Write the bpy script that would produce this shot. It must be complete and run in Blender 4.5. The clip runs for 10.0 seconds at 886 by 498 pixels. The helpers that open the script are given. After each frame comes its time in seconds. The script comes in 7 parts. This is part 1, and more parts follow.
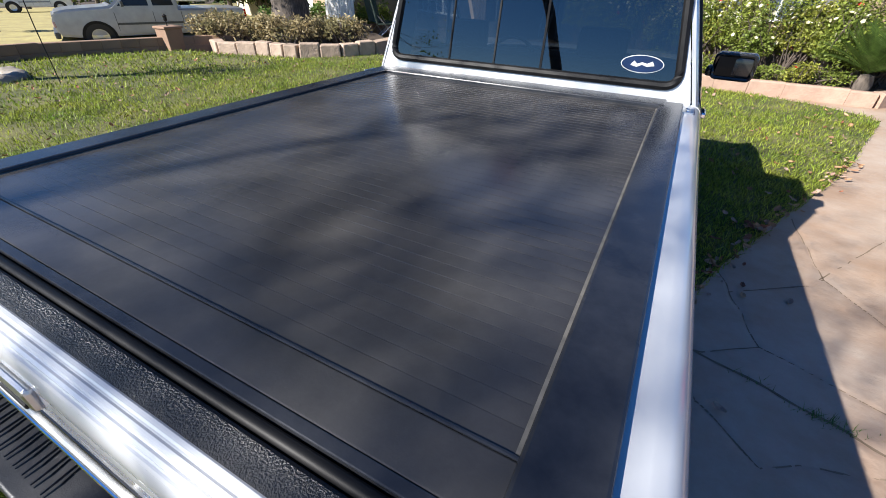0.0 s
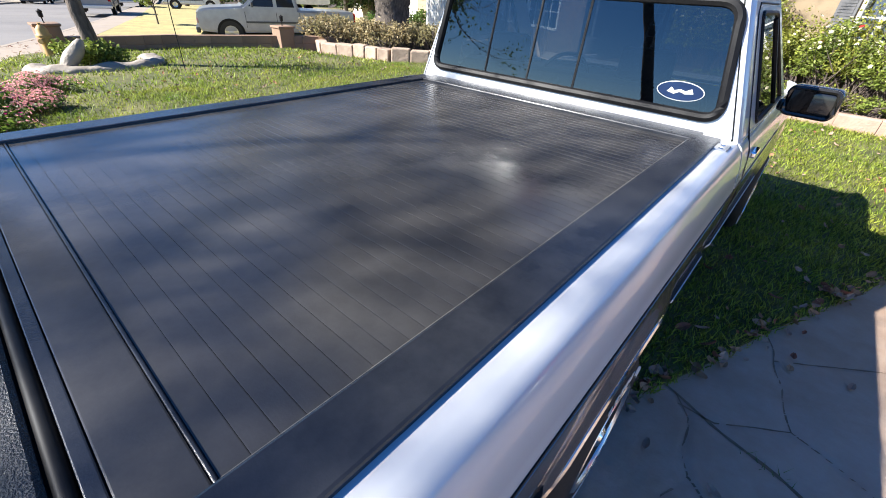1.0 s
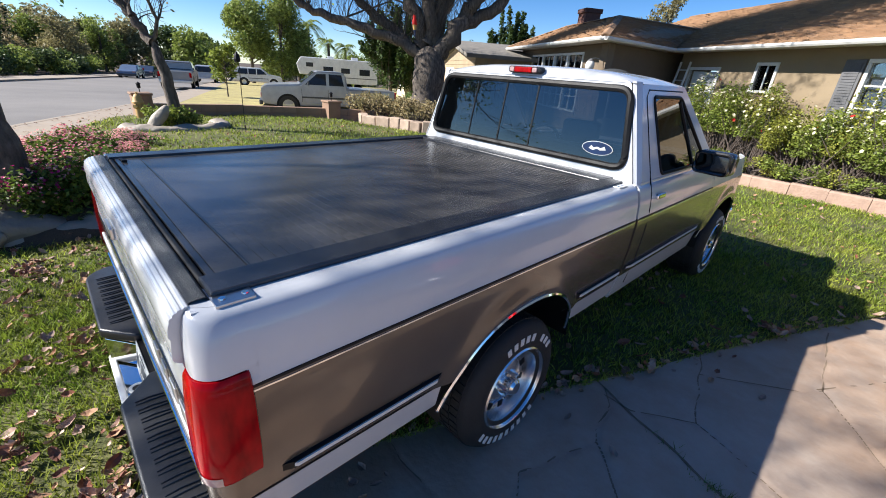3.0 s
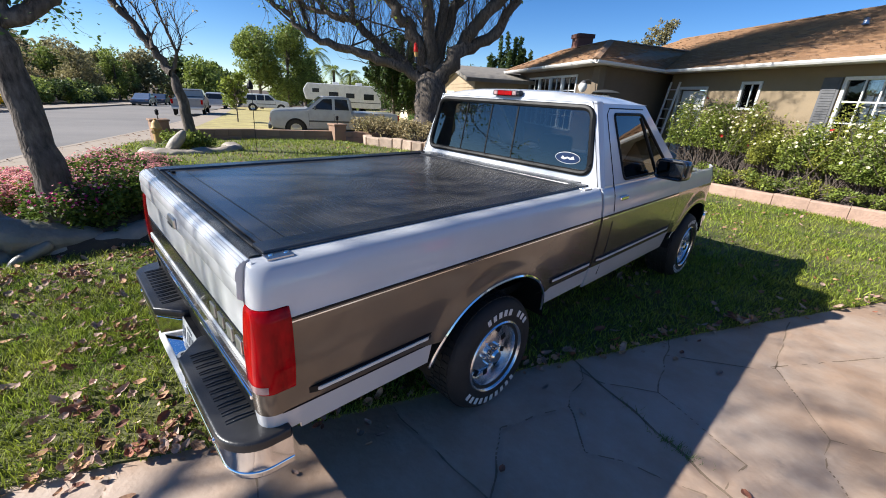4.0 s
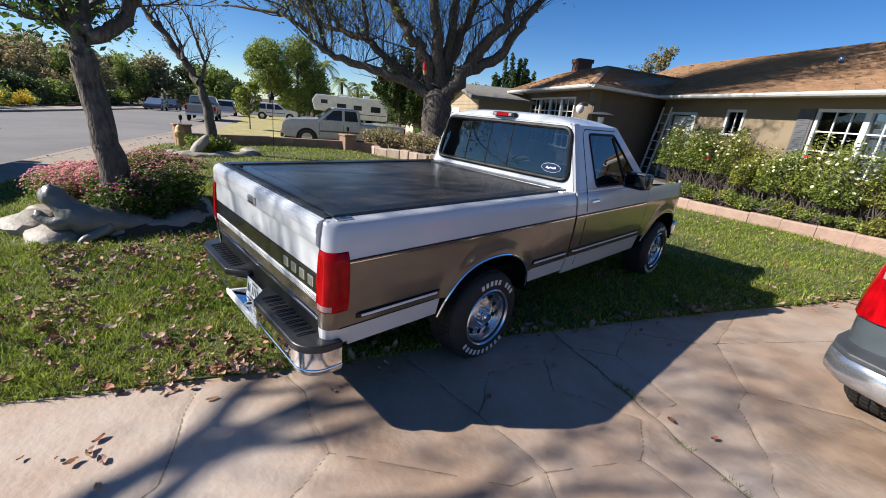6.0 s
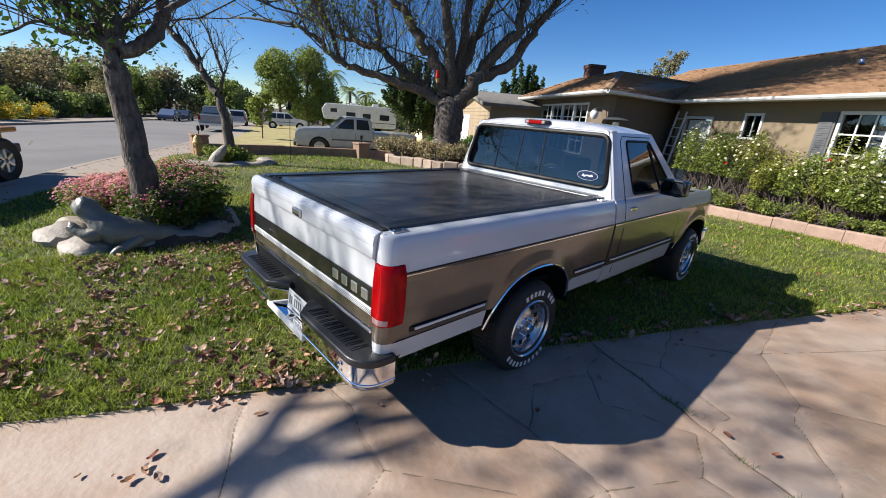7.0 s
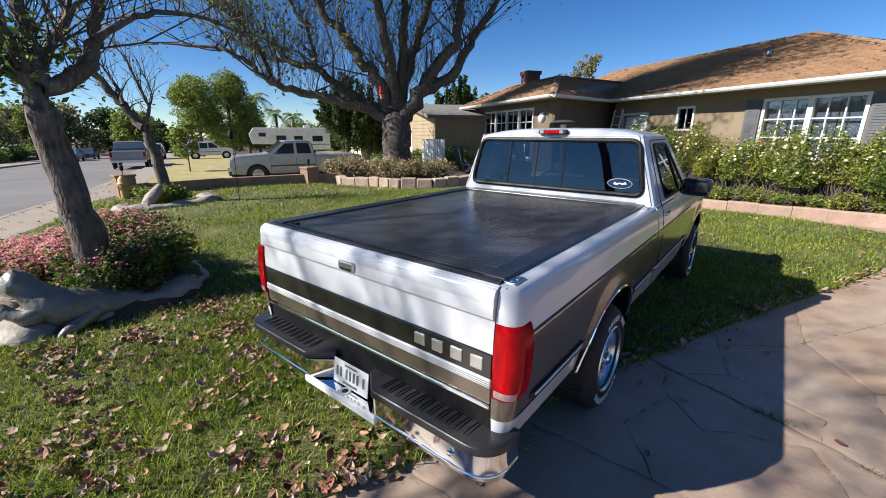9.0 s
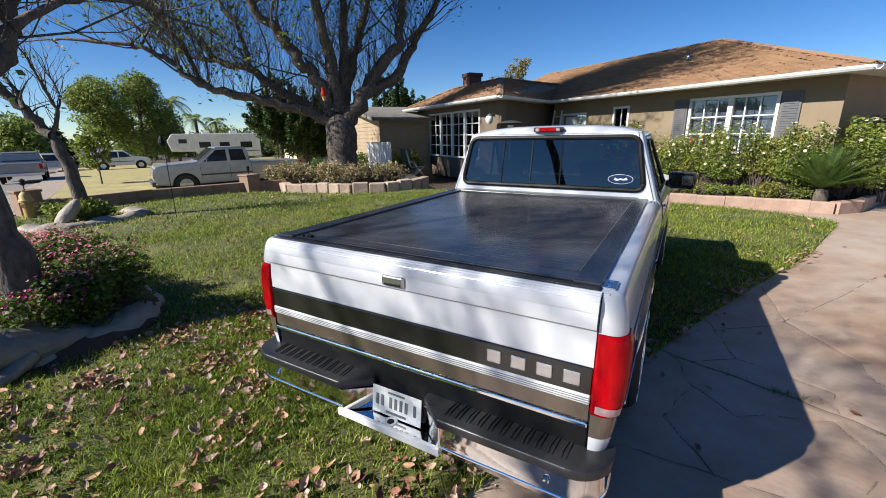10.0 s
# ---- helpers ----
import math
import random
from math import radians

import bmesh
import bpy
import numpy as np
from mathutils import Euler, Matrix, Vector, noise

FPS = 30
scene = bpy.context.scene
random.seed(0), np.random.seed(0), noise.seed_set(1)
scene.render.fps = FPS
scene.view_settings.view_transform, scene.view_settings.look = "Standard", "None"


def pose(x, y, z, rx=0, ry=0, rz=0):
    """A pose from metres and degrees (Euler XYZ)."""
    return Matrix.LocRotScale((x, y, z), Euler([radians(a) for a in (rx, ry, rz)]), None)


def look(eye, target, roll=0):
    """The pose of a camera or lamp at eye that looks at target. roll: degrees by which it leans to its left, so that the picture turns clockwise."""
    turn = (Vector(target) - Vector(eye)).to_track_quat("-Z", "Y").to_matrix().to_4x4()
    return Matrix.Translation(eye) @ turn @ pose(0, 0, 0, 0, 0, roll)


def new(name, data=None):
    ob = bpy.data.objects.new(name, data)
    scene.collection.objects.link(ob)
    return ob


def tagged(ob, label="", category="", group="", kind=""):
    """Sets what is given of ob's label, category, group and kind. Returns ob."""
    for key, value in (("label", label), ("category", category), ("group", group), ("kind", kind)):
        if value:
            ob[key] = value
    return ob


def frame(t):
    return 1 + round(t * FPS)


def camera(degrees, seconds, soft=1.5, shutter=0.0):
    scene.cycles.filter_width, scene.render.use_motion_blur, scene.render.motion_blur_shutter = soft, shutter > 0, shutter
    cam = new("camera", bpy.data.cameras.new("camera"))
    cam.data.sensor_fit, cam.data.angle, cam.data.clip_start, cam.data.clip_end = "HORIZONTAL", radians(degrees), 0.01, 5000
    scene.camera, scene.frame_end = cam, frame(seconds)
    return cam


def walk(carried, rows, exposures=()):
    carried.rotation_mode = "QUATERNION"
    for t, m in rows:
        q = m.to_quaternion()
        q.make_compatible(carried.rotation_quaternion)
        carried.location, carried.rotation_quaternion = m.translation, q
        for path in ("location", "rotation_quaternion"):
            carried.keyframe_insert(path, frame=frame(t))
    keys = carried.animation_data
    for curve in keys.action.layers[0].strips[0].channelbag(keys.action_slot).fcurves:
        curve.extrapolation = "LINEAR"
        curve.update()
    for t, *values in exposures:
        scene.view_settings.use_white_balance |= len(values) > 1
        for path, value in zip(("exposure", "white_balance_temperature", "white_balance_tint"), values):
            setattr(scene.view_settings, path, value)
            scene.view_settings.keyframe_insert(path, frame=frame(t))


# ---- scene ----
cam = camera(95.2, 10.0, 0.95)
METRES, EYE, TILT, LEAN, TURN = 4.225, 1.635, 0.0, 0.0, 27.8
ROWS = [
    (0.0, 0.0, 0.0, 0.0, 0.75, -33.47, -1.13),
    (0.5, 0.0466, 0.0124, 0.0003, 7.82, -33.4, -1.88),
    (1.0, 0.0889, 0.0202, 0.0029, 14.06, -32.76, -2.69),
    (1.5, 0.1495, 0.0106, 0.002, 20.92, -31.05, -3.83),
    (2.0, 0.1822, -0.0145, 0.0094, 21.97, -27.91, -4.81),
    (2.5, 0.1861, -0.0652, 0.0085, 20.15, -25.57, -4.7),
    (4.0, 0.2513, -0.2046, 0.0123, 19.48, -20.9, -3.08),
    (4.5, 0.258, -0.2548, 0.012, 19.13, -20.04, -3.38),
    (5.0, 0.2799, -0.3051, 0.016, 19.13, -19.64, -4.17),
    (5.5, 0.3108, -0.3473, 0.0189, 19.64, -19.42, -4.98),
    (7.0, 0.2382, -0.3742, 0.018, 20.93, -18.22, -4.36),
    (7.5, 0.1967, -0.3616, 0.0134, 19.75, -17.68, -3.32),
    (8.0, 0.1511, -0.3283, 0.0178, 17.61, -17.11, -2.13),
    (8.5, 0.1066, -0.3189, 0.0212, 14.78, -16.6, -0.98),
    (9.0, 0.0429, -0.3317, 0.0233, 11.32, -16.25, 0.07),
    (9.5, -0.0161, -0.3268, 0.0187, 7.16, -16.15, 0.77),
    (10.0, -0.0907, -0.3036, 0.0179, 2.22, -15.96, 1.0),
]
walk(cam, [(t, pose(0, 0, EYE, TILT, LEAN, TURN) @ pose(METRES * x, METRES * y, METRES * z, 90 + pitch, roll, yaw)) for t, x, y, z, yaw, pitch, roll in ROWS],
     [(0.0, 1.2), (0.5, 1.5), (1.0, 1.66), (1.5, 1.72), (2.0, 1.6), (2.5, 1.34), (4.0, 1.1), (5.5, 0.85), (8.5, 0.9), (10.0, 0.8)])


# ---- light ----
SUN = Vector((-0.86, -1.15, 1.0)).normalized()
world = bpy.data.worlds.new("sky")
scene.world = world
world.use_nodes = True
wn = world.node_tree.nodes
sky = wn.new("ShaderNodeTexSky")
sky.sky_type, sky.sun_disc = "NISHITA", False
sky.sun_elevation = math.asin(SUN.z)
sky.sun_rotation = math.atan2(SUN.x, SUN.y)
sky.altitude, sky.air_density, sky.dust_density, sky.ozone_density = 900, 0.85, 0.0, 4.0
wn["Background"].inputs["Strength"].default_value = 0.071
tone = wn.new("ShaderNodeHueSaturation")
tone.inputs["Saturation"].default_value = 1.25
tone.inputs["Hue"].default_value = 0.507
world.node_tree.links.new(sky.outputs[0], tone.inputs["Color"])
world.node_tree.links.new(tone.outputs[0], wn["Background"].inputs["Color"])
lamp = bpy.data.lights.new("sun", "SUN")
lamp.energy, lamp.angle, lamp.color = 5.1, radians(0.53), (1.0, 0.965, 0.915)
sun = new("sun", lamp)
sun.matrix_world = look((0, 0, 20), Vector((0, 0, 20)) - SUN)

# ---- materials ----
def material(name, color, rough=0.6, metal=0.0, second=None, scale=8.0, bump=0.0, bump_scale=60.0, coat=0.0, mix=0.5, detail=6.0, random_tint=0.0, spec=0.5, stretch=(1, 1, 1), island=False, third=None, third_scale=0.5):
    """Principled surface with noise in its colour and relief at two sizes, in metres of the object."""
    m = bpy.data.materials.new(name)
    m.use_nodes = True
    n, ln = m.node_tree.nodes, m.node_tree.links
    b = n["Principled BSDF"]
    b.inputs["Roughness"].default_value, b.inputs["Metallic"].default_value = rough, metal
    b.inputs["Coat Weight"].default_value, b.inputs["Coat Roughness"].default_value = coat, 0.06
    b.inputs["Specular IOR Level"].default_value = spec
    at = n.new("ShaderNodeTexCoord")
    mp = n.new("ShaderNodeMapping")
    mp.inputs["Scale"].default_value = stretch
    ln.new(at.outputs["Object"], mp.inputs["Vector"])
    second = second or tuple(c * 0.75 for c in color)
    a = n.new("ShaderNodeTexNoise")
    a.inputs["Scale"].default_value, a.inputs["Detail"].default_value, a.inputs["Roughness"].default_value = scale, detail, 0.62
    ln.new(mp.outputs[0], a.inputs["Vector"])
    r = n.new("ShaderNodeValToRGB")
    r.color_ramp.elements[0].position, r.color_ramp.elements[1].position = 0.5 - mix * 0.45, 0.5 + mix * 0.45
    r.color_ramp.elements[0].color, r.color_ramp.elements[1].color = (*second, 1), (*color, 1)
    ln.new(a.outputs["Fac"], r.inputs["Fac"])
    out = r.outputs["Color"]
    if third:
        w = n.new("ShaderNodeTexNoise")
        w.inputs["Scale"].default_value, w.inputs["Detail"].default_value, w.inputs["Roughness"].default_value = third_scale, 8, 0.7
        ln.new(mp.outputs[0], w.inputs["Vector"])
        wr_ = n.new("ShaderNodeMapRange")
        wr_.inputs["From Min"].default_value, wr_.inputs["From Max"].default_value = 0.42, 0.62
        ln.new(w.outputs["Fac"], wr_.inputs["Value"])
        mc = n.new("ShaderNodeMixRGB")
        mc.inputs["Color2"].default_value = (*third, 1)
        ln.new(wr_.outputs[0], mc.inputs["Fac"])
        ln.new(out, mc.inputs["Color1"])
        out = mc.outputs["Color"]
    if random_tint:
        info = n.new("ShaderNodeNewGeometry" if island else "ShaderNodeObjectInfo")
        hsv = n.new("ShaderNodeHueSaturation")
        rng = n.new("ShaderNodeMapRange")
        rng.inputs["To Min"].default_value, rng.inputs["To Max"].default_value = 1 - random_tint, 1 + random_tint
        ln.new(info.outputs["Random Per Island" if island else "Random"], rng.inputs["Value"])
        ln.new(rng.outputs[0], hsv.inputs["Value"])
        ln.new(out, hsv.inputs["Color"])
        out = hsv.outputs["Color"]
    ln.new(out, b.inputs["Base Color"])
    if bump:
        c = n.new("ShaderNodeTexNoise")
        c.inputs["Scale"].default_value, c.inputs["Detail"].default_value = bump_scale, 4
        ln.new(mp.outputs[0], c.inputs["Vector"])
        bp = n.new("ShaderNodeBump")
        bp.inputs["Strength"].default_value, bp.inputs["Distance"].default_value = bump, 0.02
        ln.new(c.outputs["Fac"], bp.inputs["Height"])
        ln.new(bp.outputs["Normal"], b.inputs["Normal"])
    return m


def glass(name, tint=(0.02, 0.025, 0.03), rough=0.02, ior=1.7):
    """Dark tinted glass: a thin mix of a tinted see-through layer and a mirror-like gloss."""
    m = bpy.data.materials.new(name)
    m.use_nodes = True
    n, ln = m.node_tree.nodes, m.node_tree.links
    n.remove(n["Principled BSDF"])
    t, g, mx, fr = n.new("ShaderNodeBsdfTransparent"), n.new("ShaderNodeBsdfGlossy"), n.new("ShaderNodeMixShader"), n.new("ShaderNodeFresnel")
    t.inputs["Color"].default_value = (*tint, 1)
    g.inputs["Roughness"].default_value = rough
    fr.inputs["IOR"].default_value = ior
    ln.new(fr.outputs[0], mx.inputs[0])
    ln.new(t.outputs[0], mx.inputs[1])
    ln.new(g.outputs[0], mx.inputs[2])
    ln.new(mx.outputs[0], n["Material Output"].inputs["Surface"])
    return m


def leafmat(name, color, second, tint=0.35, through_light=0.4):
    """A leaf: a soft gloss mixed with light that shines through it."""
    m = material(name, color, 0.55, second=second, scale=1.5, random_tint=tint, island=True, spec=0.35)
    n, ln = m.node_tree.nodes, m.node_tree.links
    b = n["Principled BSDF"]
    tr, mx = n.new("ShaderNodeBsdfTranslucent"), n.new("ShaderNodeMixShader")
    mx.inputs[0].default_value = through_light
    ln.new(b.inputs["Base Color"].links[0].from_socket, tr.inputs["Color"])
    ln.new(b.outputs[0], mx.inputs[1])
    ln.new(tr.outputs[0], mx.inputs[2])
    ln.new(mx.outputs[0], n["Material Output"].inputs["Surface"])
    return m


WHITE = material("white_car_paint", (0.56, 0.57, 0.58), 0.25, second=(0.515, 0.525, 0.535), scale=3, coat=0.6)
BROWN = material("brown_metallic_paint", (0.16, 0.126, 0.092), 0.25, 0.4, second=(0.135, 0.105, 0.077), scale=4, coat=0.7)
BLACKP = material("black_gloss_paint", (0.012, 0.012, 0.011), 0.2, second=(0.02, 0.019, 0.017), scale=5, coat=0.4)
PLASTIC = material("black_textured_plastic", (0.014, 0.014, 0.015), 0.36, second=(0.028, 0.028, 0.03), scale=60, bump=0.55, bump_scale=330)
PADM = material("black_step_plastic", (0.016, 0.016, 0.017), 0.34, second=(0.026, 0.026, 0.027), scale=30, bump=0.08, bump_scale=300, spec=0.5)
RUBBER = material("tyre_rubber", (0.012, 0.012, 0.012), 0.7, second=(0.02, 0.019, 0.018), scale=30, bump=0.2, bump_scale=200)
SEAL = material("rubber_seal", (0.006, 0.006, 0.007), 0.5, second=(0.011, 0.011, 0.011), scale=30, spec=0.2)
CHROME = material("chrome", (0.86, 0.86, 0.86), 0.07, 1.0, second=(0.78, 0.78, 0.79), scale=6)
ALLOY = material("polished_alloy", (0.92, 0.91, 0.9), 0.27, 1.0, second=(0.68, 0.68, 0.69), scale=14)
STEEL = material("brushed_steel", (0.62, 0.62, 0.62), 0.3, 1.0, second=(0.5, 0.5, 0.5), scale=30)
VINYL = material("black_vinyl_cover", (0.042, 0.041, 0.04), 0.17, second=(0.055, 0.053, 0.051), scale=7, bump=0.03, bump_scale=260, mix=0.9, spec=0.42, third=(0.075, 0.072, 0.07), third_scale=1.8)
RAILM = material("black_anodised_rail", (0.018, 0.02, 0.025), 0.26, second=(0.04, 0.042, 0.047), scale=12, bump=0.05, bump_scale=300)
REDLENS = material("red_lens", (0.47, 0.003, 0.006), 0.12, second=(0.16, 0.001, 0.003), scale=11, spec=0.1, mix=0.45, detail=3, coat=0.06, stretch=(1.6, 1.6, 0.5))
CLEARLENS = material("clear_lens", (0.42, 0.3, 0.29), 0.12, second=(0.3, 0.16, 0.16), scale=30, coat=0.6)
GLASS = glass("tinted_glass", (0.26, 0.28, 0.29), 0.01, 2.0)
HOUSEGLASS = glass("window_glass", (0.86, 0.9, 0.93), 0.02, 1.7)
# near-black colour stands for the dark surroundings reflected in the mirror
MIRRORG = material("dark_reflection_mirror", (0.012, 0.013, 0.016), 0.05, 1.0, second=(0.02, 0.022, 0.026), scale=4)
INTERIOR = material("grey_cloth", (0.035, 0.034, 0.034), 0.9, scale=60, bump=0.2)
CURTAIN = material("pale_grey_curtain", (0.2, 0.215, 0.25), 0.9, second=(0.13, 0.145, 0.17), scale=6, stretch=(8, 8, 0.3))
BRIGHTLET = material("bright_silver_letter", (0.72, 0.72, 0.7), 0.35, second=(0.62, 0.62, 0.6), scale=20)
TRIMMET = material("ribbed_bright_metal", (0.75, 0.75, 0.74), 0.3, 0.9, second=(0.6, 0.6, 0.6), scale=12)
CLADGREY = material("grey_groove", (0.2, 0.2, 0.2), 0.6, scale=20)
DUST = material("pale_dust", (0.22, 0.2, 0.17), 0.95, second=(0.1, 0.095, 0.085), scale=30)
LETTER = material("raised_white_letter", (0.72, 0.71, 0.68), 0.7, scale=60)
PLATEW = material("white_plate_metal", (0.34, 0.36, 0.35), 0.45, second=(0.66, 0.67, 0.66), scale=12)
PLATEK = material("dark_plate_ink", (0.1, 0.11, 0.12), 0.5)
BLUEOVAL = material("blue_badge", (0.012, 0.03, 0.09), 0.3, coat=0.4)
CONCRETE = material("stamped_concrete", (0.41, 0.285, 0.2), 0.62, second=(0.28, 0.185, 0.125), scale=1.6, bump=0.22, bump_scale=24, mix=0.75, detail=12, third=(0.43, 0.35, 0.285), third_scale=0.5)
JOINT = material("sandy_joint", (0.3, 0.22, 0.15), 0.95, second=(0.12, 0.085, 0.055), scale=6)
WALK = material("sidewalk_concrete", (0.34, 0.275, 0.205), 0.85, second=(0.25, 0.2, 0.15), scale=1.2, bump=0.15, bump_scale=40, third=(0.3, 0.25, 0.2), third_scale=2.5)
ASPHALT = material("asphalt", (0.165, 0.152, 0.14), 0.85, second=(0.13, 0.12, 0.112), scale=0.6, bump=0.2, bump_scale=60, third=(0.19, 0.175, 0.16), third_scale=0.12)
LAWN = material("lawn_soil_and_thatch", (0.06, 0.085, 0.016), 0.95, second=(0.07, 0.06, 0.025), scale=3.5, bump=0.6, bump_scale=50, mix=0.7, third=(0.15, 0.14, 0.05), third_scale=1.3)
BLADE = leafmat("grass_blade", (0.115, 0.205, 0.02), (0.32, 0.335, 0.052), 0.75, 0.4)
DRYLEAF = material("dry_leaf", (0.42, 0.25, 0.14), 0.8, second=(0.26, 0.13, 0.07), scale=9, random_tint=0.45, island=True)
REDLEAF = material("dark_red_dry_leaf", (0.3, 0.11, 0.06), 0.75, second=(0.14, 0.05, 0.03), scale=9, random_tint=0.4)
PALELEAF = material("pale_pink_dry_leaf", (0.55, 0.41, 0.32), 0.8, second=(0.36, 0.2, 0.14), scale=9, random_tint=0.3)
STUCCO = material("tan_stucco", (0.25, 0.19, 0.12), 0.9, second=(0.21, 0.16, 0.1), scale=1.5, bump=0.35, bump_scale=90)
# the tan stucco again, darkened in its colour for walls that lie in shade
SHADESTUCCO = material("shaded_tan_stucco", (0.17, 0.13, 0.09), 0.9, second=(0.14, 0.105, 0.072), scale=1.5, bump=0.35, bump_scale=90)
SHINGLE = material("brown_shingle", (0.34, 0.205, 0.112), 0.9, second=(0.25, 0.148, 0.085), scale=3, bump=0.4, bump_scale=60, random_tint=0.1, island=True)
GREYSHINGLE = material("grey_shingle", (0.22, 0.2, 0.17), 0.9, second=(0.16, 0.145, 0.125), scale=3, bump=0.4, bump_scale=60)
TRIMW = material("white_trim_paint", (0.7, 0.69, 0.66), 0.5, second=(0.6, 0.59, 0.56), scale=4)
SHUTTER = material("grey_shutter_paint", (0.12, 0.12, 0.125), 0.6, scale=8)
BRICK = material("brick_red", (0.13, 0.055, 0.04), 0.9, second=(0.08, 0.038, 0.03), scale=12, bump=0.4, random_tint=0.3)
KERBM = material("pink_concrete_edging", (0.46, 0.31, 0.23), 0.85, second=(0.27, 0.18, 0.135), scale=6, bump=0.6, bump_scale=30, random_tint=0.05, mix=0.7)
BLOCK = material("tan_block_wall", (0.30, 0.19, 0.125), 0.9, second=(0.24, 0.15, 0.1), scale=2.5, bump=0.4, bump_scale=60, random_tint=0.12)
STONE = material("planter_stone", (0.48, 0.36, 0.27), 0.9, second=(0.3, 0.22, 0.165), scale=5, bump=0.8, bump_scale=22, random_tint=0.22)
STATUE = material("weathered_grey_carving", (0.22, 0.21, 0.18), 0.36, second=(0.1, 0.1, 0.085), scale=5, bump=0.6, bump_scale=16, mix=0.7)
ROCK = material("carved_grey_rock", (0.42, 0.35, 0.275), 0.62, second=(0.17, 0.155, 0.13), scale=3.2, bump=0.7, bump_scale=14, mix=0.7)
BARK = material("grey_bark", (0.19, 0.152, 0.122), 0.95, second=(0.032, 0.025, 0.02), scale=17, mix=0.32, bump=1.0, bump_scale=34, stretch=(1, 1, 0.35), third=(0.095, 0.077, 0.062), third_scale=2.4)
TWIG = material("twig_bark", (0.12, 0.095, 0.075), 0.95, second=(0.08, 0.06, 0.05), scale=12)
SOIL = material("planting_soil", (0.08, 0.055, 0.035), 0.95, second=(0.05, 0.035, 0.022), scale=6, bump=0.6)


LEAF = leafmat("green_leaf", (0.12, 0.2, 0.04), (0.075, 0.13, 0.025))
ROSELEAF = leafmat("rose_leaf", (0.29, 0.33, 0.055), (0.1, 0.15, 0.03), 0.55)
ROSEGOLD = leafmat("yellowing_rose_leaf", (0.38, 0.37, 0.06), (0.15, 0.18, 0.035), 0.55)
DARKLEAF = leafmat("dark_leaf", (0.09, 0.13, 0.04), (0.05, 0.075, 0.024))
JUNIPER = leafmat("juniper_foliage", (0.075, 0.12, 0.03), (0.032, 0.055, 0.015), 0.45)
FARLEAF = leafmat("distant_foliage", (0.28, 0.33, 0.07), (0.13, 0.175, 0.04), 0.45)
OLIVE = leafmat("olive_foliage", (0.34, 0.3, 0.14), (0.2, 0.175, 0.085))
YELLOW = leafmat("yellow_flower", (0.62, 0.45, 0.03), (0.5, 0.36, 0.03))
PINK = leafmat("pink_petal", (0.8, 0.45, 0.42), (0.66, 0.28, 0.28))
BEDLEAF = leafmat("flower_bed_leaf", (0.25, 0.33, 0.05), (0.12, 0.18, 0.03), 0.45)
PALEROSE = leafmat("cream_petal", (0.78, 0.74, 0.55), (0.72, 0.66, 0.42), 0.15)
REDROSE = leafmat("red_petal", (0.6, 0.03, 0.02), (0.5, 0.02, 0.02))
PALM = leafmat("palm_leaf", (0.13, 0.21, 0.045), (0.07, 0.12, 0.025), 0.4)
DRYGRASS = leafmat("dry_stem", (0.42, 0.34, 0.18), (0.3, 0.24, 0.12))
SILVERP = material("silver_car_paint", (0.43, 0.43, 0.425), 0.32, 0.3, coat=0.5, scale=3)
WHITECAR = material("plain_white_paint", (0.75, 0.75, 0.73), 0.35, coat=0.4, scale=3)
GREYCAR = material("grey_car_paint", (0.26, 0.265, 0.27), 0.3, 0.3, coat=0.5, scale=3)
DARKCAR = material("dark_car_paint", (0.05, 0.055, 0.065), 0.3, 0.2, coat=0.5, scale=3)
BLUECAR = material("blue_grey_car_paint", (0.16, 0.2, 0.27), 0.3, 0.3, coat=0.5, scale=3)
ORANGE = material("orange_car_paint", (0.6, 0.25, 0.03), 0.35, coat=0.4, scale=3)
CLADDING = material("grey_cladding", (0.06, 0.065, 0.07), 0.5, scale=20, bump=0.1, bump_scale=300)
MULBERRYLEAF = leafmat("mulberry_leaf", (0.2, 0.26, 0.045), (0.09, 0.13, 0.025), 0.5)
# flower bed leaf with the shade of the backlit plants in its colour
SHADEBED = leafmat("shaded_flower_bed_leaf", (0.13, 0.19, 0.03), (0.06, 0.1, 0.018), 0.45)
MAGENTA = leafmat("magenta_petal", (0.5, 0.03, 0.2), (0.4, 0.02, 0.14))
YELLOWLEAF = leafmat("yellow_autumn_leaf", (0.4, 0.28, 0.03), (0.22, 0.2, 0.04))
SUVGREY = material("grey_metallic_paint", (0.13, 0.155, 0.165), 0.3, 0.4, coat=0.5, scale=3)
BUMPERWHITE = material("chromed_bumper", (0.72, 0.73, 0.74), 0.22, 0.9, second=(0.62, 0.63, 0.64), scale=4)
DRYLAWN = material("dry_lawn", (0.33, 0.28, 0.11), 0.95, second=(0.25, 0.2, 0.09), scale=3.5, bump=0.6, bump_scale=50, mix=0.7, third=(0.4, 0.34, 0.13), third_scale=1.3)
SIDING = material("tan_siding", (0.36, 0.27, 0.17), 0.8, scale=2, bump=0.1)
PALEWALL = material("pale_yellow_stucco", (0.6, 0.53, 0.36), 0.9, scale=2, bump=0.2)
WEATHERED = material("weathered_wood", (0.17, 0.115, 0.1), 0.85, second=(0.12, 0.08, 0.07), scale=8, bump=0.3, stretch=(1, 1, 0.1))
GREENCLOTH = material("green_sling_fabric", (0.05, 0.075, 0.05), 0.85, scale=40)
YELLOWP = material("faded_yellow_paint", (0.52, 0.33, 0.1), 0.6, second=(0.42, 0.26, 0.1), scale=10)


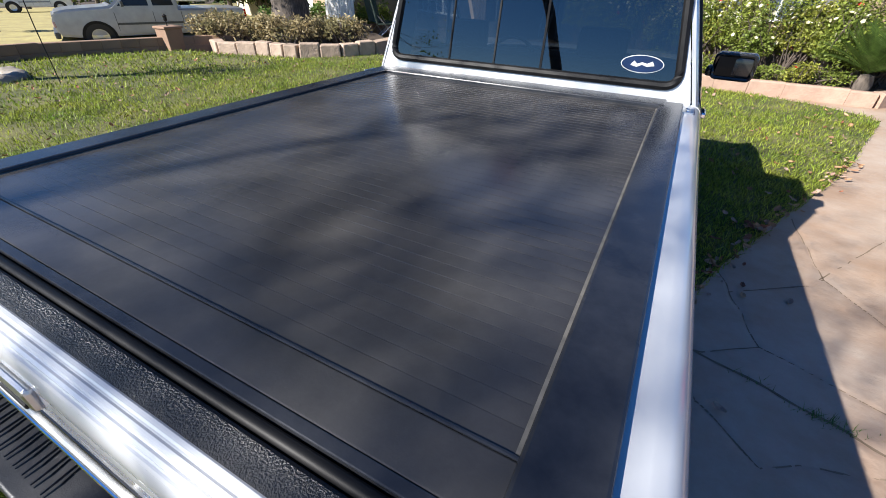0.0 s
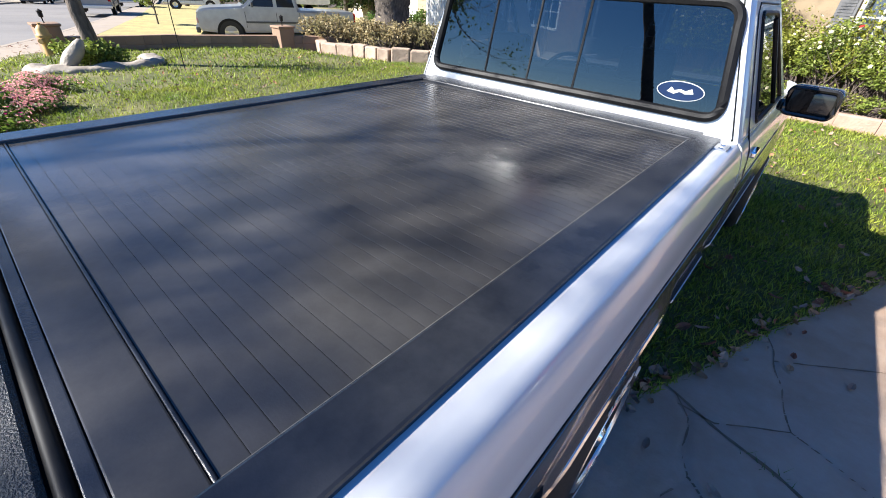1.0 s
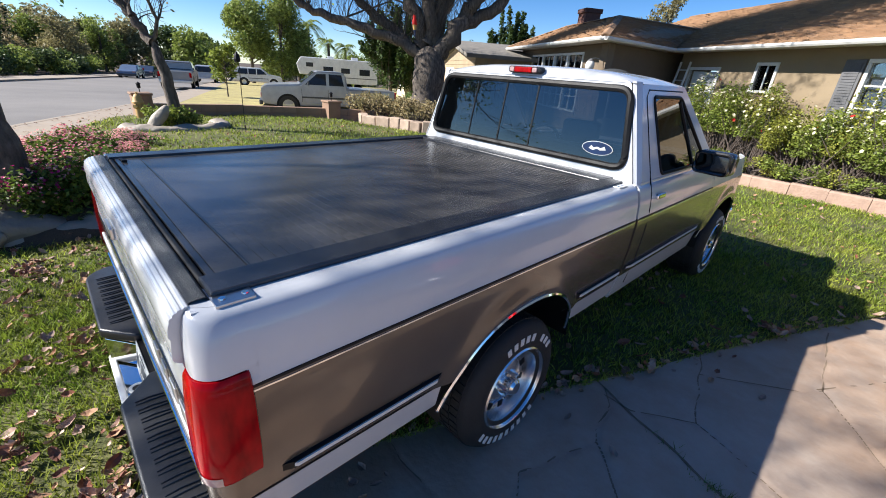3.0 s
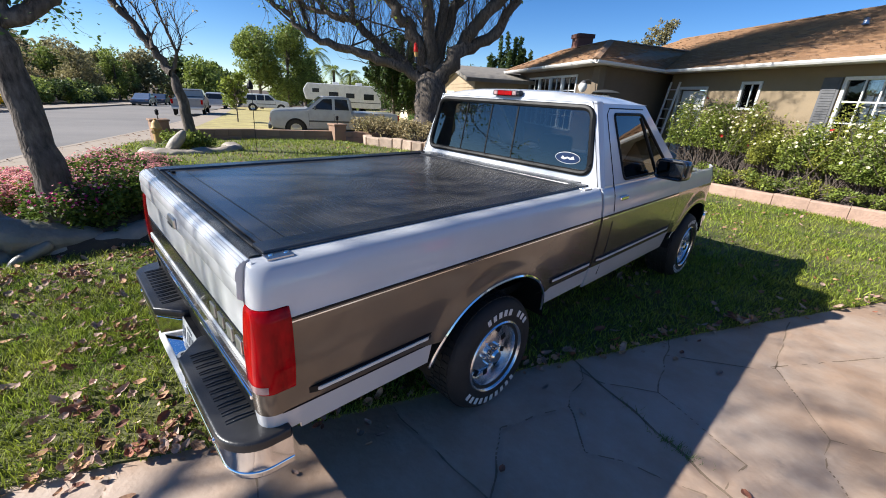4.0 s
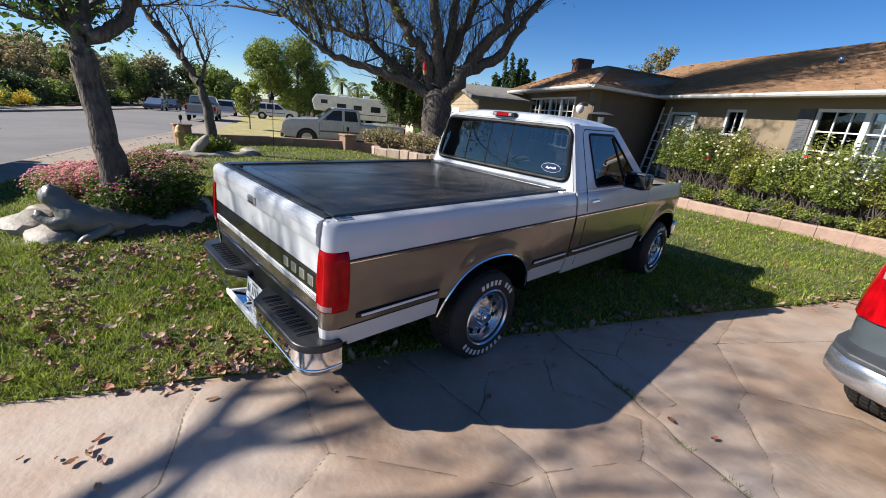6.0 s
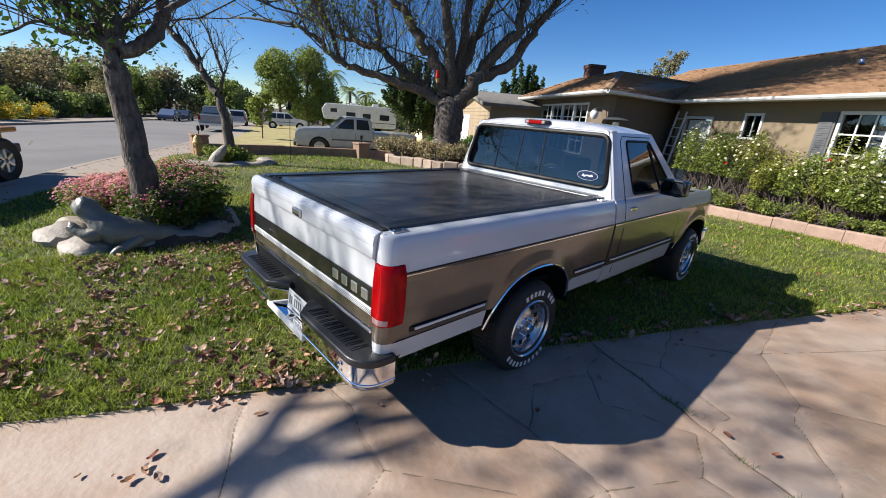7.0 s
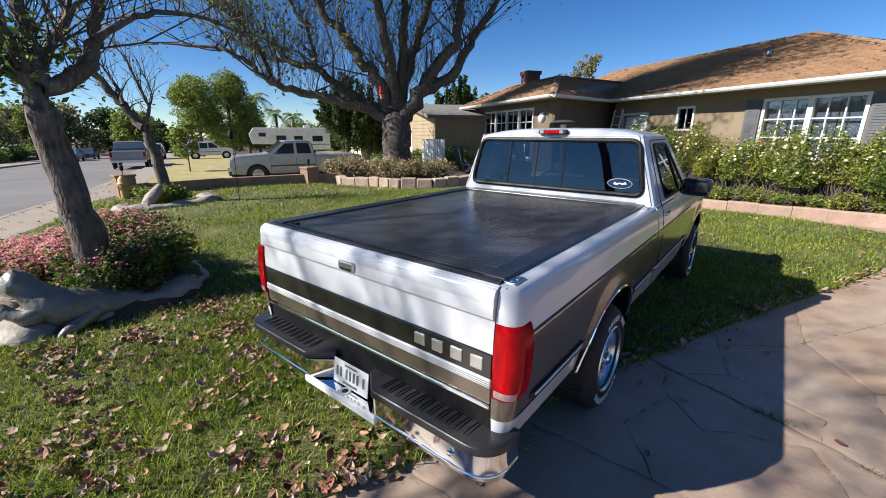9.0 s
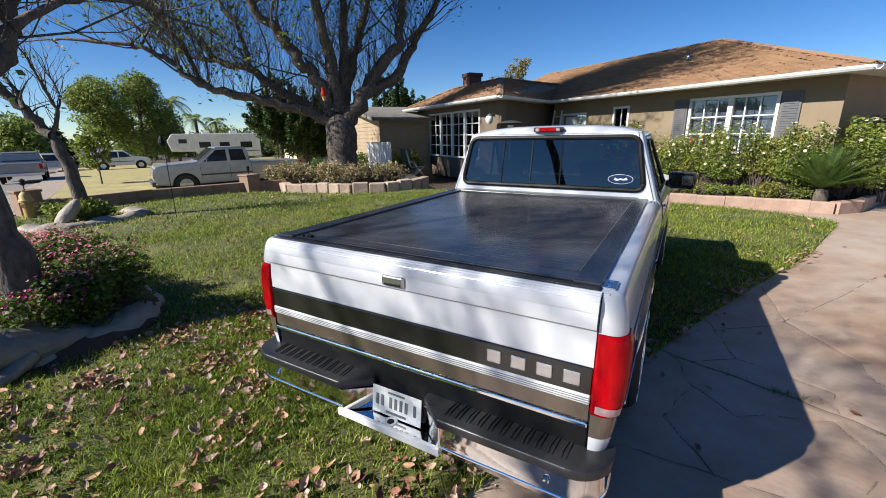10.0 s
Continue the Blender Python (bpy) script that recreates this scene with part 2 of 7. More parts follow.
# ---- building helpers ----
def part(name, bm, mat, parent=None, label="", smooth=False):
    """Link a bmesh as one mesh object, under a thing or a part. mat: one material or a list."""
    me = bpy.data.meshes.new(name)
    bm.normal_update()
    bm.to_mesh(me)
    bm.free()
    for m in mat if isinstance(mat, (list, tuple)) else (mat,):
        me.materials.append(m)
    if smooth:
        me.polygons.foreach_set("use_smooth", [True] * len(me.polygons))
        me.set_sharp_from_angle(angle=radians(38))
    ob = new(name, me)
    if parent is not None:
        ob.parent = parent
    return tagged(ob, label)


def raw(name, verts, faces, mat, parent=None, label="", smooth=False, slots=None):
    me = bpy.data.meshes.new(name)
    me.from_pydata([tuple(v) for v in verts], [], [tuple(f) for f in faces])
    for m in mat if isinstance(mat, (list, tuple)) else (mat,):
        me.materials.append(m)
    if slots is not None:
        me.polygons.foreach_set("material_index", list(slots))
    if smooth:
        me.polygons.foreach_set("use_smooth", [True] * len(me.polygons))
    ob = new(name, me)
    if parent is not None:
        ob.parent = parent
    return tagged(ob, label)


def thing(name, label, category, m=None, group="", kind=""):
    ob = tagged(new(name), label, category, group, kind)
    if m is not None:
        ob.matrix_basis = m
    return ob


def box(bm, x0, x1, y0, y1, z0, z1, bevel=0.0, segs=2, m=None):
    b = bmesh.new() if bevel else bm
    vs = [b.verts.new((x, y, z)) for z in (z0, z1) for y in (y0, y1) for x in (x0, x1)]
    for f in ((0, 2, 3, 1), (4, 5, 7, 6), (0, 1, 5, 4), (2, 6, 7, 3), (0, 4, 6, 2), (1, 3, 7, 5)):
        b.faces.new([vs[i] for i in f])
    if bevel:
        bmesh.ops.bevel(b, geom=b.edges[:], offset=bevel, segments=segs, affect="EDGES", profile=0.5)
        join(bm, b, m)
    elif m is not None:
        bmesh.ops.transform(bm, matrix=m, verts=vs)
    return bm


def join(bm, other, m=None):
    me = bpy.data.meshes.new("joining")
    if m is not None:
        bmesh.ops.transform(other, matrix=m, verts=other.verts[:])
    other.to_mesh(me)
    other.free()
    bm.from_mesh(me)
    bpy.data.meshes.remove(me)
    return bm


def boxed(x0, x1, y0, y1, z0, z1, bevel=0.0, segs=2):
    return box(bmesh.new(), x0, x1, y0, y1, z0, z1, bevel, segs)


def prism(pts, y0, y1, bevel=0.0, axis="y", segs=2):
    """A flat outline pushed out along an axis. axis y: points are (x, z); axis x: (y, z); axis z: (x, y)."""
    bm = bmesh.new()
    place = {"y": lambda p, d: (p[0], d, p[1]), "x": lambda p, d: (d, p[0], p[1]), "z": lambda p, d: (p[0], p[1], d)}[axis]
    a = [bm.verts.new(place(p, y0)) for p in pts]
    b = [bm.verts.new(place(p, y1)) for p in pts]
    bm.faces.new(a)
    bm.faces.new(b[::-1])
    for i in range(len(pts)):
        j = (i + 1) % len(pts)
        bm.faces.new((a[i], b[i], b[j], a[j]))
    bmesh.ops.recalc_face_normals(bm, faces=bm.faces[:])
    if bevel:
        bmesh.ops.bevel(bm, geom=bm.edges[:], offset=bevel, segments=segs, affect="EDGES", profile=0.5)
    return bm


def loft(rows, closed=False, caps=False):
    """Quads between rows of points of equal length."""
    bm = bmesh.new()
    vs = [[bm.verts.new(p) for p in r] for r in rows]
    n = len(rows[0])
    for a, b in zip(vs, vs[1:]):
        for i in range(n if closed else n - 1):
            j = (i + 1) % n
            try:
                bm.faces.new((a[i], a[j], b[j], b[i]))
            except ValueError:
                pass
    if caps and closed:
        bm.faces.new(vs[0][::-1])
        bm.faces.new(vs[-1])
    bmesh.ops.recalc_face_normals(bm, faces=bm.faces[:])
    return bm


def lathe(profile, segs=32, axis="x"):
    """Spin (radius, along) points round an axis."""
    rows = []
    for r, a in profile:
        row = []
        for i in range(segs):
            t = 2 * math.pi * i / segs
            c, s = r * math.cos(t), r * math.sin(t)
            row.append({"x": (a, c, s), "y": (c, a, s), "z": (c, s, a)}[axis])
        rows.append(row)
    return loft(rows, closed=True)


def tube(path, radius, segs=8, closed=False, caps=True):
    """A round bar along a path; radius may be a list."""
    pts = [Vector(p) for p in path]
    n = len(pts)
    rows = []
    for i, p in enumerate(pts):
        d = (pts[(i + 1) % n] - pts[i - 1]) if closed or 0 < i < n - 1 else (pts[1] - pts[0] if i == 0 else pts[-1] - pts[-2])
        d.normalize()
        side = d.cross(Vector((0, 0, 1)))
        if side.length < 1e-3:
            side = Vector((1, 0, 0))
        side.normalize()
        up = side.cross(d)
        r = radius[i] if isinstance(radius, (list, tuple)) else radius
        rows.append([p + r * (math.cos(2 * math.pi * k / segs) * side + math.sin(2 * math.pi * k / segs) * up) for k in range(segs)])
    if closed:
        rows.append(rows[0])
        bm = loft(rows, closed=True)
        bmesh.ops.remove_doubles(bm, verts=bm.verts[:], dist=1e-6)
        return bm
    return loft(rows, closed=True, caps=caps)


# ---- ground ----
def gz(x, y):
    """The land falls gently towards the far end of the street."""
    return -0.027 * max(0.0, -0.95 * x + 0.3 * y - 11)


def ribbon(name, a, b, dz, mat, label, category, thick=0.15, n=6):
    """A strip of ground between two lines of equal length, lying on the land."""
    def fine(line):
        out = []
        for (x0, y0), (x1, y1) in zip(line, line[1:]):
            out += [(x0 + (x1 - x0) * i / n, y0 + (y1 - y0) * i / n) for i in range(n)]
        return out + [line[-1]]
    fa, fb = fine(a), fine(b)
    rows = []
    for p, q in zip(fa, fb):
        rows.append([(p[0], p[1], gz(*p) + dz - thick), (p[0], p[1], gz(*p) + dz)] + [(p[0] + (q[0] - p[0]) * k / 4, p[1] + (q[1] - p[1]) * k / 4, gz(p[0] + (q[0] - p[0]) * k / 4, p[1] + (q[1] - p[1]) * k / 4) + dz) for k in (1, 2, 3)] + [(q[0], q[1], gz(*q) + dz), (q[0], q[1], gz(*q) + dz - thick)])
    return tagged(part(name, loft(rows), mat), label, category, kind="structure")


def shifted(line, d):
    out = []
    for i, p in enumerate(line):
        a, b = Vector(line[max(i - 1, 0)]), Vector(line[min(i + 1, len(line) - 1)])
        t = (b - a).normalized()
        out.append((p[0] + t.y * d, p[1] - t.x * d))
    return out


bm = bmesh.new()
xs = [-600, -300, -200, -140, -100, -70, -50, -35, -25, -18, -13, -11, -8, 0, 40, 300]
ys = [-400, -100, -40, 0, 20, 40, 80, 200, 600]
gv = [[bm.verts.new((x, y, max(-6.0, gz(x, y)) - 0.2)) for x in xs] for y in ys]
for r0_, r1_ in zip(gv, gv[1:]):
    for i in range(len(xs) - 1):
        bm.faces.new((r0_[i], r0_[i + 1], r1_[i + 1], r1_[i]))
tagged(part("ground", bm, SOIL), "bare brown earth reaching the horizon", "ground", kind="structure")
KERB = [(30, -21.5), (14, -13.4), (6, -9.35), (-2, -5.3), (-10, -1.25), (-15.5, 1.3), (-19, 2.85), (-30, 7.0), (-45, 12.2), (-80, 24.0), (-130, 40.0), (-200, 60)]
FAR = [(24, -33), (8, -25), (-2, -20), (-12, -13.5), (-22, -7.6), (-28, -5.0), (-34.6, -2.3), (-43.5, 1.0), (-60.7, 7.2), (-83, 15.5), (-130, 32), (-200, 52)]
WALKIN = shifted(KERB, 1.15)
ribbon("road", shifted(KERB, -0.16), FAR, -0.12, ASPHALT, "grey worn asphalt street", "road")
ribbon("gutter_strip", shifted(KERB, -0.5), shifted(KERB, -0.14), -0.105, WALK, "pale concrete street gutter", "gutter")
ribbon("kerb", shifted(KERB, -0.14), KERB, 0.0, WALK, "pale concrete street kerb", "kerb", 0.3)
ribbon("pavement", KERB, WALKIN, -0.004, WALK, "pale tan concrete pavement along the street", "pavement", 0.3)
ribbon("kerb_far", FAR, shifted(FAR, -2.6), 0.0, WALK, "pale concrete pavement across the street", "pavement", 0.3)
EDGE = [(-3.4, -3.95), (-1.7, -2.55), (-0.99, -1.14), (-0.84, -0.8), (-0.69, -0.45), (-0.47, 0.06), (-0.1, 1.05), (0.15, 1.79), (0.38, 2.3), (0.63, 2.95), (1.07, 3.95), (1.6, 5.1), (2.02, 6.1), (2.5, 7.5), (2.82, 8.45)]
LAWN_BACK = [(2.75, 8.75), (2.3, 9.2), (1.4, 9.55), (0.2, 9.7), (-1.5, 9.85), (-4.2, 10.2), (-6.6, 9.6), (-7.3, 8.95), (-8.1, 7.85), (-10.4, 7.15), (-11.5, 7.0), (-12.7, 4.7), (-13.3, 1.95)]
lawn_pts = EDGE + LAWN_BACK + [(-12.9, 1.35), (-10.1, 0.0), (-8.5, -1.0), (-5.0, -2.85)]


# ---- house ----
H_AT = Matrix.Translation((-4.4, 14.92, 0)) @ Matrix.Rotation(radians(-33), 4, "Z") @ Matrix.Scale(1.055, 4)
EAVE = 2.65


def courses(bm, e0, e1, t0, t1, step=0.16, lip=0.03, tab=0.24):
    """Shingle courses on a roof face from the eave e0-e1 up to t0-t1."""
    e0, e1, t0, t1 = map(Vector, (e0, e1, t0, t1))
    n = (e1 - e0).cross(t0 - e0 if (t0 - e0).length > 0.1 else t1 - e0).normalized()
    if n.z < 0:
        n = -n
    k = max(2, int(((t0 + t1) / 2 - (e0 + e1) / 2).length / step))
    rnd = random.Random(5)
    for i in range(k):
        a0, a1 = e0.lerp(t0, i / k), e1.lerp(t1, i / k)
        b0, b1 = e0.lerp(t0, min(1, (i + 1.15) / k)), e1.lerp(t1, min(1, (i + 1.15) / k))
        c = max(1, int((a1 - a0).length / tab))
        for j in range(c):
            f, g = j / c, (j + 0.985) / c
            up = n * (lip + rnd.uniform(-0.008, 0.022))
            v = [bm.verts.new(p) for p in (a0.lerp(a1, f) + up, a0.lerp(a1, g) + up, b0.lerp(b1, g), b0.lerp(b1, f), a0.lerp(a1, f) - n * 0.01, a0.lerp(a1, g) - n * 0.01)]
            bm.faces.new(v[:4])
            bm.faces.new((v[4], v[5], v[1], v[0]))
    return bm


def window(parent, u0, u1, z0, z1, w, cols, rows, lights=1, name="window", m=None):
    """A white framed window in a wall whose outer face lies at w; lights: side by side sashes."""
    fr = part(name, boxed(u0 - 0.07, u1 + 0.07, w - 0.03, w + 0.05, z1, z1 + 0.07, 0.008), TRIMW, parent, "white painted window frame with glazing bars")
    if m is not None:
        fr.matrix_basis = m
    part("sill", boxed(u0 - 0.09, u1 + 0.09, w - 0.06, w + 0.05, z0 - 0.06, z0, 0.008), TRIMW, fr)
    for x in (u0 - 0.07, u1):
        part("jamb", boxed(x, x + 0.07, w - 0.03, w + 0.05, z0, z1, 0.006), TRIMW, fr)
    width = (u1 - u0) / lights
    for s in range(lights):
        a = u0 + s * width
        if s:
            part("mullion", boxed(a - 0.06, a + 0.06, w - 0.035, w + 0.05, z0, z1, 0.006), TRIMW, fr)
        part("pane", boxed(a + 0.01, a + width - 0.01, w + 0.03, w + 0.036, z0, z1), HOUSEGLASS, fr)
        part("curtain", boxed(a + 0.02, a + width * 0.49, w + 0.12, w + 0.13, z0, z1), CURTAIN, fr)
        part("curtain", boxed(a + width * 0.5, a + width - 0.02, w + 0.14, w + 0.15, z0, z1), CURTAIN, fr)
        for c in range(1, cols):
            part("glazing_bar", boxed(a + c * width / cols - 0.014, a + c * width / cols + 0.014, w + 0.005, w + 0.028, z0, z1), TRIMW, fr)
        for r in range(1, rows):
            z = z0 + (z1 - z0) * r / rows
            part("glazing_bar", boxed(a + 0.01, a + width - 0.01, w + 0.003, w + 0.026, z - 0.014, z + 0.014), TRIMW, fr)
    return fr


def wall_with_holes(u0, u1, w0, w1, z0, z1, holes):
    """A wall between u0 and u1 with rectangular openings (a, b, lo, hi) through it."""
    bm = bmesh.new()
    x = u0
    for a, b, lo, hi in sorted(holes):
        box(bm, x, a, w0, w1, z0, z1)
        box(bm, a, b, w0, w1, z0, lo)
        box(bm, a, b, w0, w1, hi, z1)
        x = b
    box(bm, x, u1, w0, w1, z0, z1)
    bmesh.ops.remove_doubles(bm, verts=bm.verts[:], dist=1e-5)
    return bm


house = thing("house", "single-storey tan stucco house with brown shingle roof and white gutters", "house", H_AT)
W0 = 0.62
BIG = (4.93, 6.88, 1.07, 2.32)
SMALL = (2.42, 2.9, 1.7, 2.27)
DOOR = (0.1, 1.15, 0.05, 2.15)
part("wall", wall_with_holes(-0.4, 8.05, W0, W0 + 0.2, -0.1, EAVE - 0.02, [BIG, SMALL, DOOR]), STUCCO, house, "tan stucco front wall")
part("wall", boxed(7.85, 8.05, W0 + 0.2, 9.0, -0.1, EAVE - 0.02), STUCCO, house, "tan stucco end wall")
part("wall", boxed(-0.4, 8.05, 5.0, 5.1, 0, EAVE), SHADESTUCCO, house, "inner wall behind the windows")
part("floor", boxed(-0.4, 7.85, W0 + 0.2, 5.0, -0.05, 0.05), SHADESTUCCO, house)
part("soffit", boxed(-0.5, 8.5, 0.05, 9.3, EAVE - 0.03, EAVE - 0.01), TRIMW, house, "painted roof soffit")
window(house, *BIG[:2], *BIG[2:], W0, 3, 3, 2)
window(house, *SMALL[:2], *SMALL[2:], W0, 2, 1, 1)
for a in (BIG[0] - 0.48, BIG[1] + 0.1):
    bm = boxed(a, a + 0.38, W0 - 0.04, W0 - 0.004, 1.0, 2.38, 0.006)
    sh = part("shutter", bm, SHUTTER, house, "grey painted louvred shutter")
    for k in range(24):
        z = 1.06 + k * 0.053
        part("louvre", boxed(a + 0.05, a + 0.33, W0 - 0.052, W0 - 0.038, z, z + 0.035), SHUTTER, sh)
dr = part("door", boxed(DOOR[0] + 0.03, DOOR[1] - 0.03, W0 + 0.08, W0 + 0.13, 0.05, 2.12, 0.006), TRIMW, house, "white panelled front door")
for z0, z1 in ((0.2, 0.95), (1.1, 1.9)):
    for k in (0, 1):
        a = DOOR[0] + 0.13 + k * 0.38
        part("door_panel", boxed(a, a + 0.3, W0 + 0.065, W0 + 0.085, z0, z1, 0.01), TRIMW, dr)
part("door_frame", prism([(DOOR[0] - 0.08, 0.05), (DOOR[0] - 0.08, 2.23), (DOOR[1] + 0.08, 2.23), (DOOR[1] + 0.08, 0.05), (DOOR[1], 0.05), (DOOR[1], 2.15), (DOOR[0], 2.15), (DOOR[0], 0.05)], W0 - 0.03, W0 + 0.05), TRIMW, house)
# main roof: hip
RZ, RW, U1 = 4.49, 4.9, 8.6
g0, g1 = (-1.0, 0, EAVE + 0.04), (U1, 0, EAVE + 0.04)
r0, r1 = (-6.0, RW, RZ), (U1 - 5.65, RW, RZ)
bm = bmesh.new()
courses(bm, (-6.0, 0, EAVE + 0.04), g1, r0, r1)
courses(bm, g1, (U1, 2 * RW, EAVE + 0.04), r1, r1)
roof = part("roof", bm, SHINGLE, house, "weathered brown asphalt shingles")
vs = [(-6, 0, EAVE), (U1, 0, EAVE), (U1, 2 * RW, EAVE), (-6, 2 * RW, EAVE), r0, r1]
raw("roof_deck", vs, [(0, 1, 5, 4), (1, 2, 5), (2, 3, 4, 5), (3, 0, 4)], SHINGLE, house)


def gutter(a, b, label="white metal gutter"):
    a, b = Vector(a), Vector(b)
    d = (b - a).normalized()
    o = Vector((d.y, -d.x, 0))
    prof = [(0, 0.0), (0, -0.085), (0.07, -0.085), (0.1, -0.045), (0.1, 0.0), (0.088, 0.0), (0.088, -0.04), (0.06, -0.072), (0.015, -0.072), (0.015, 0.0)]
    rows = [[p + o * x + Vector((0, 0, EAVE + 0.03 + z)) for x, z in prof] for p in (a, b)]
    return part("gutter", loft(rows, closed=True, caps=True), TRIMW, house, label)


gutter((0.02, 0, 0), (U1, 0, 0))
gutter((U1, 0, 0), (U1, 2 * RW, 0))
# ridge caps along the hip
def ridge_caps(lines, parent):
    me = None
    for a, b in lines:
        a, b = Vector(a), Vector(b)
        n = max(2, int((b - a).length / 0.28))
        for i in range(n):
            p, q = a.lerp(b, i / n), a.lerp(b, (i + 1) / n)
            if me is None:
                o = part("ridge_cap", prism([(-0.11, -0.012), (0, 0.03), (0.11, -0.012), (0.1, -0.03), (0, 0.008), (-0.1, -0.03)], 0.0, 0.3), SHINGLE, parent)
                me = o.data
            else:
                o = new("ridge_cap", me)
                o.parent = parent
            o.matrix_basis = Matrix.Translation(p + Vector((0, 0, 0.03 + 0.004 * (i % 2)))) @ (q - p).to_track_quat("Y", "Z").to_matrix().to_4x4()


ridge_caps(((g1, r1), (r0, r1)), roof)
# wing
CU, CW, DU = 1.49, -3.21, -6.1
c0, d0 = (CU, CW), (DU, CW)
zt = EAVE + 0.04
P1, P2, P3 = (-4.6, -1.42, EAVE + 0.83), (-1.05, -1.42, EAVE + 0.83), (-2.0, 2.3, EAVE + 0.83)
bm = bmesh.new()
courses(bm, (DU, CW, zt), (CU, CW, zt), P1, P2)
courses(bm, (CU, CW, zt), (0, 0, zt), P2, P3)
courses(bm, (DU, 1.5, zt), (DU, CW, zt), P1, P1)
wr = part("roof", bm, SHINGLE, house, "weathered brown shingles over the front wing")
raw("roof_deck", [(DU, CW, EAVE), (CU, CW, EAVE), (0, 0, EAVE), (DU, 1.5, EAVE), P1, P2, P3], [(0, 1, 5, 4), (1, 2, 6, 5), (3, 0, 4), (4, 5, 6), (4, 6, 3)], SHINGLE, house)
ridge_caps((((CU, CW, zt), P2), ((DU, CW, zt), P1), (P1, P2), (P2, P3)), wr)
gutter((DU, CW, 0), (CU, CW, 0))
gutter((CU, CW, 0), (0.0, 0, 0))
raw("soffit", [(DU, CW, EAVE - 0.03), (CU, CW, EAVE - 0.03), (0, 0.05, EAVE - 0.03), (DU, 1.5, EAVE - 0.03)], [(0, 1, 2, 3)], TRIMW, house)
WW = CW + 0.6
BAY = (-4.6, -0.6, 0.75, 2.35)
# wing walls carry their shade in the stucco colour
part("wall", wall_with_holes(DU + 0.4, CU - 0.75, WW, WW + 0.2, -0.1, EAVE - 0.04, [BAY]), SHADESTUCCO, house, "tan stucco wall of the wing, with shade put in its colour")
window(house, *BAY[:2], *BAY[2:], WW, 2, 4, 4)
side = Vector((0 - CU, 0 - CW, 0))
ang = math.atan2(side.y, side.x)
sw = part("wall", boxed(0, side.length + 0.6, 0, 0.2, -0.1, EAVE - 0.04), SHADESTUCCO, house, "tan stucco side wall, with shade put in its colour")
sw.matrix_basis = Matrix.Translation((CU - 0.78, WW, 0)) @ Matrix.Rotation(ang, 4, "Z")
part("wall", boxed(DU + 0.4, 0, 1.2, 1.4, -0.1, EAVE), SHADESTUCCO, house)
part("wall", boxed(DU + 0.2, DU + 0.4, WW, 4.0, -0.1, EAVE - 0.04), STUCCO, house)
ch = part("chimney", boxed(-3.68, -3.12, -1.5, -0.94, 2.5, 3.84, 0.01), BRICK, house, "dark red brick chimney with a corbelled top")
part("chimney_cap", boxed(-3.72, -3.08, -1.54, -0.9, 3.82, 3.96, 0.01), BRICK, ch)


vent = part("roof_vent", lathe([(0.08, 0), (0.06, 0.03), (0.05, 0.1), (0.075, 0.12), (0.0, 0.16)], 12, "z"), STEEL, house, "small metal roof vent")
vent.location = (3.3, 2.6, 3.7)
ladder = thing("ladder", "white folding ladder leaning beside the front door", "ladder", H_AT @ Matrix.Translation((-0.12, 0.2, 0.1)) @ Matrix.Rotation(radians(-9), 4, "X"))
for x in (-0.2, 0.2):
    part("rail", boxed(x - 0.02, x + 0.02, -0.03, 0.03, 0, 2.3, 0.004, 1), TRIMW, ladder)
for k in range(7):
    part("rung", boxed(-0.19, 0.19, -0.025, 0.025, 0.25 + k * 0.3, 0.28 + k * 0.3, 0.003, 1), TRIMW, ladder)


# ---- the white and brown pickup ----
truck = thing("pickup_truck", "white and brown pickup with black bed cover, half on the lawn", "pickup truck", Matrix.Translation((-0.80, 0.04, 0)))
HUB_R, HUB_F, HUB_Z, TYRE_R = 1.265, 4.34, 0.325, 0.34
PROFILE = [(0.43, 0.922), (0.47, 0.932), (0.6, 0.958), (0.64, 0.964), (0.8, 0.977), (0.94, 0.981), (0.985, 0.979), (1.0, 0.974), (1.06, 0.968), (1.11, 0.957), (1.135, 0.948), (1.15, 0.938), (1.16, 0.925), (1.1655, 0.9), (1.1672, 0.80)]


def side_x(z):
    for (z0, x0), (z1, x1) in zip(PROFILE, PROFILE[1:]):
        if z <= z1:
            return x0 + (x1 - x0) * max(0, z - z0) / (z1 - z0)
    return PROFILE[-1][1]


def arch_z(y, hub, r=0.475):
    d = abs(y - hub)
    return 0.325 + r * (max(0.0, 1 - (d / r) ** 2.3)) ** (1 / 2.3) if d < r else 0.0


def panel(name, s, y0, y1, z0, z1, mat, parent, hub=None, label="", pull=None, shrink=None, n=36):
    """A stretch of body side between two heights, cut by the wheel arch."""
    ys = sorted({y0 + (y1 - y0) * i / n for i in range(n + 1)} | ({y for y in [hub + 0.475 * math.sin(a * math.pi / 24) for a in range(-12, 13)] if y0 < y < y1} if hub else set()))
    levels = 8
    rows = []
    for y in ys:
        lo = max(z0, arch_z(y, hub)) if hub else z0
        lo = min(lo, z1 - 0.002)
        zs = sorted({lo + (z1 - lo) * k / 8 for k in range(9)} | {lo + (z1 - lo) * k for k in (0.9, 0.94, 0.97, 0.985, 0.992)})
        row = [(s * (side_x(z) - (pull(y, z) if pull else 0)), y, z) for z in zs]
        rows.append(row + [(x - s * 0.014, y_, z - (0.006 if z > 1.1 else 0)) for x, y_, z in row[::-1]])
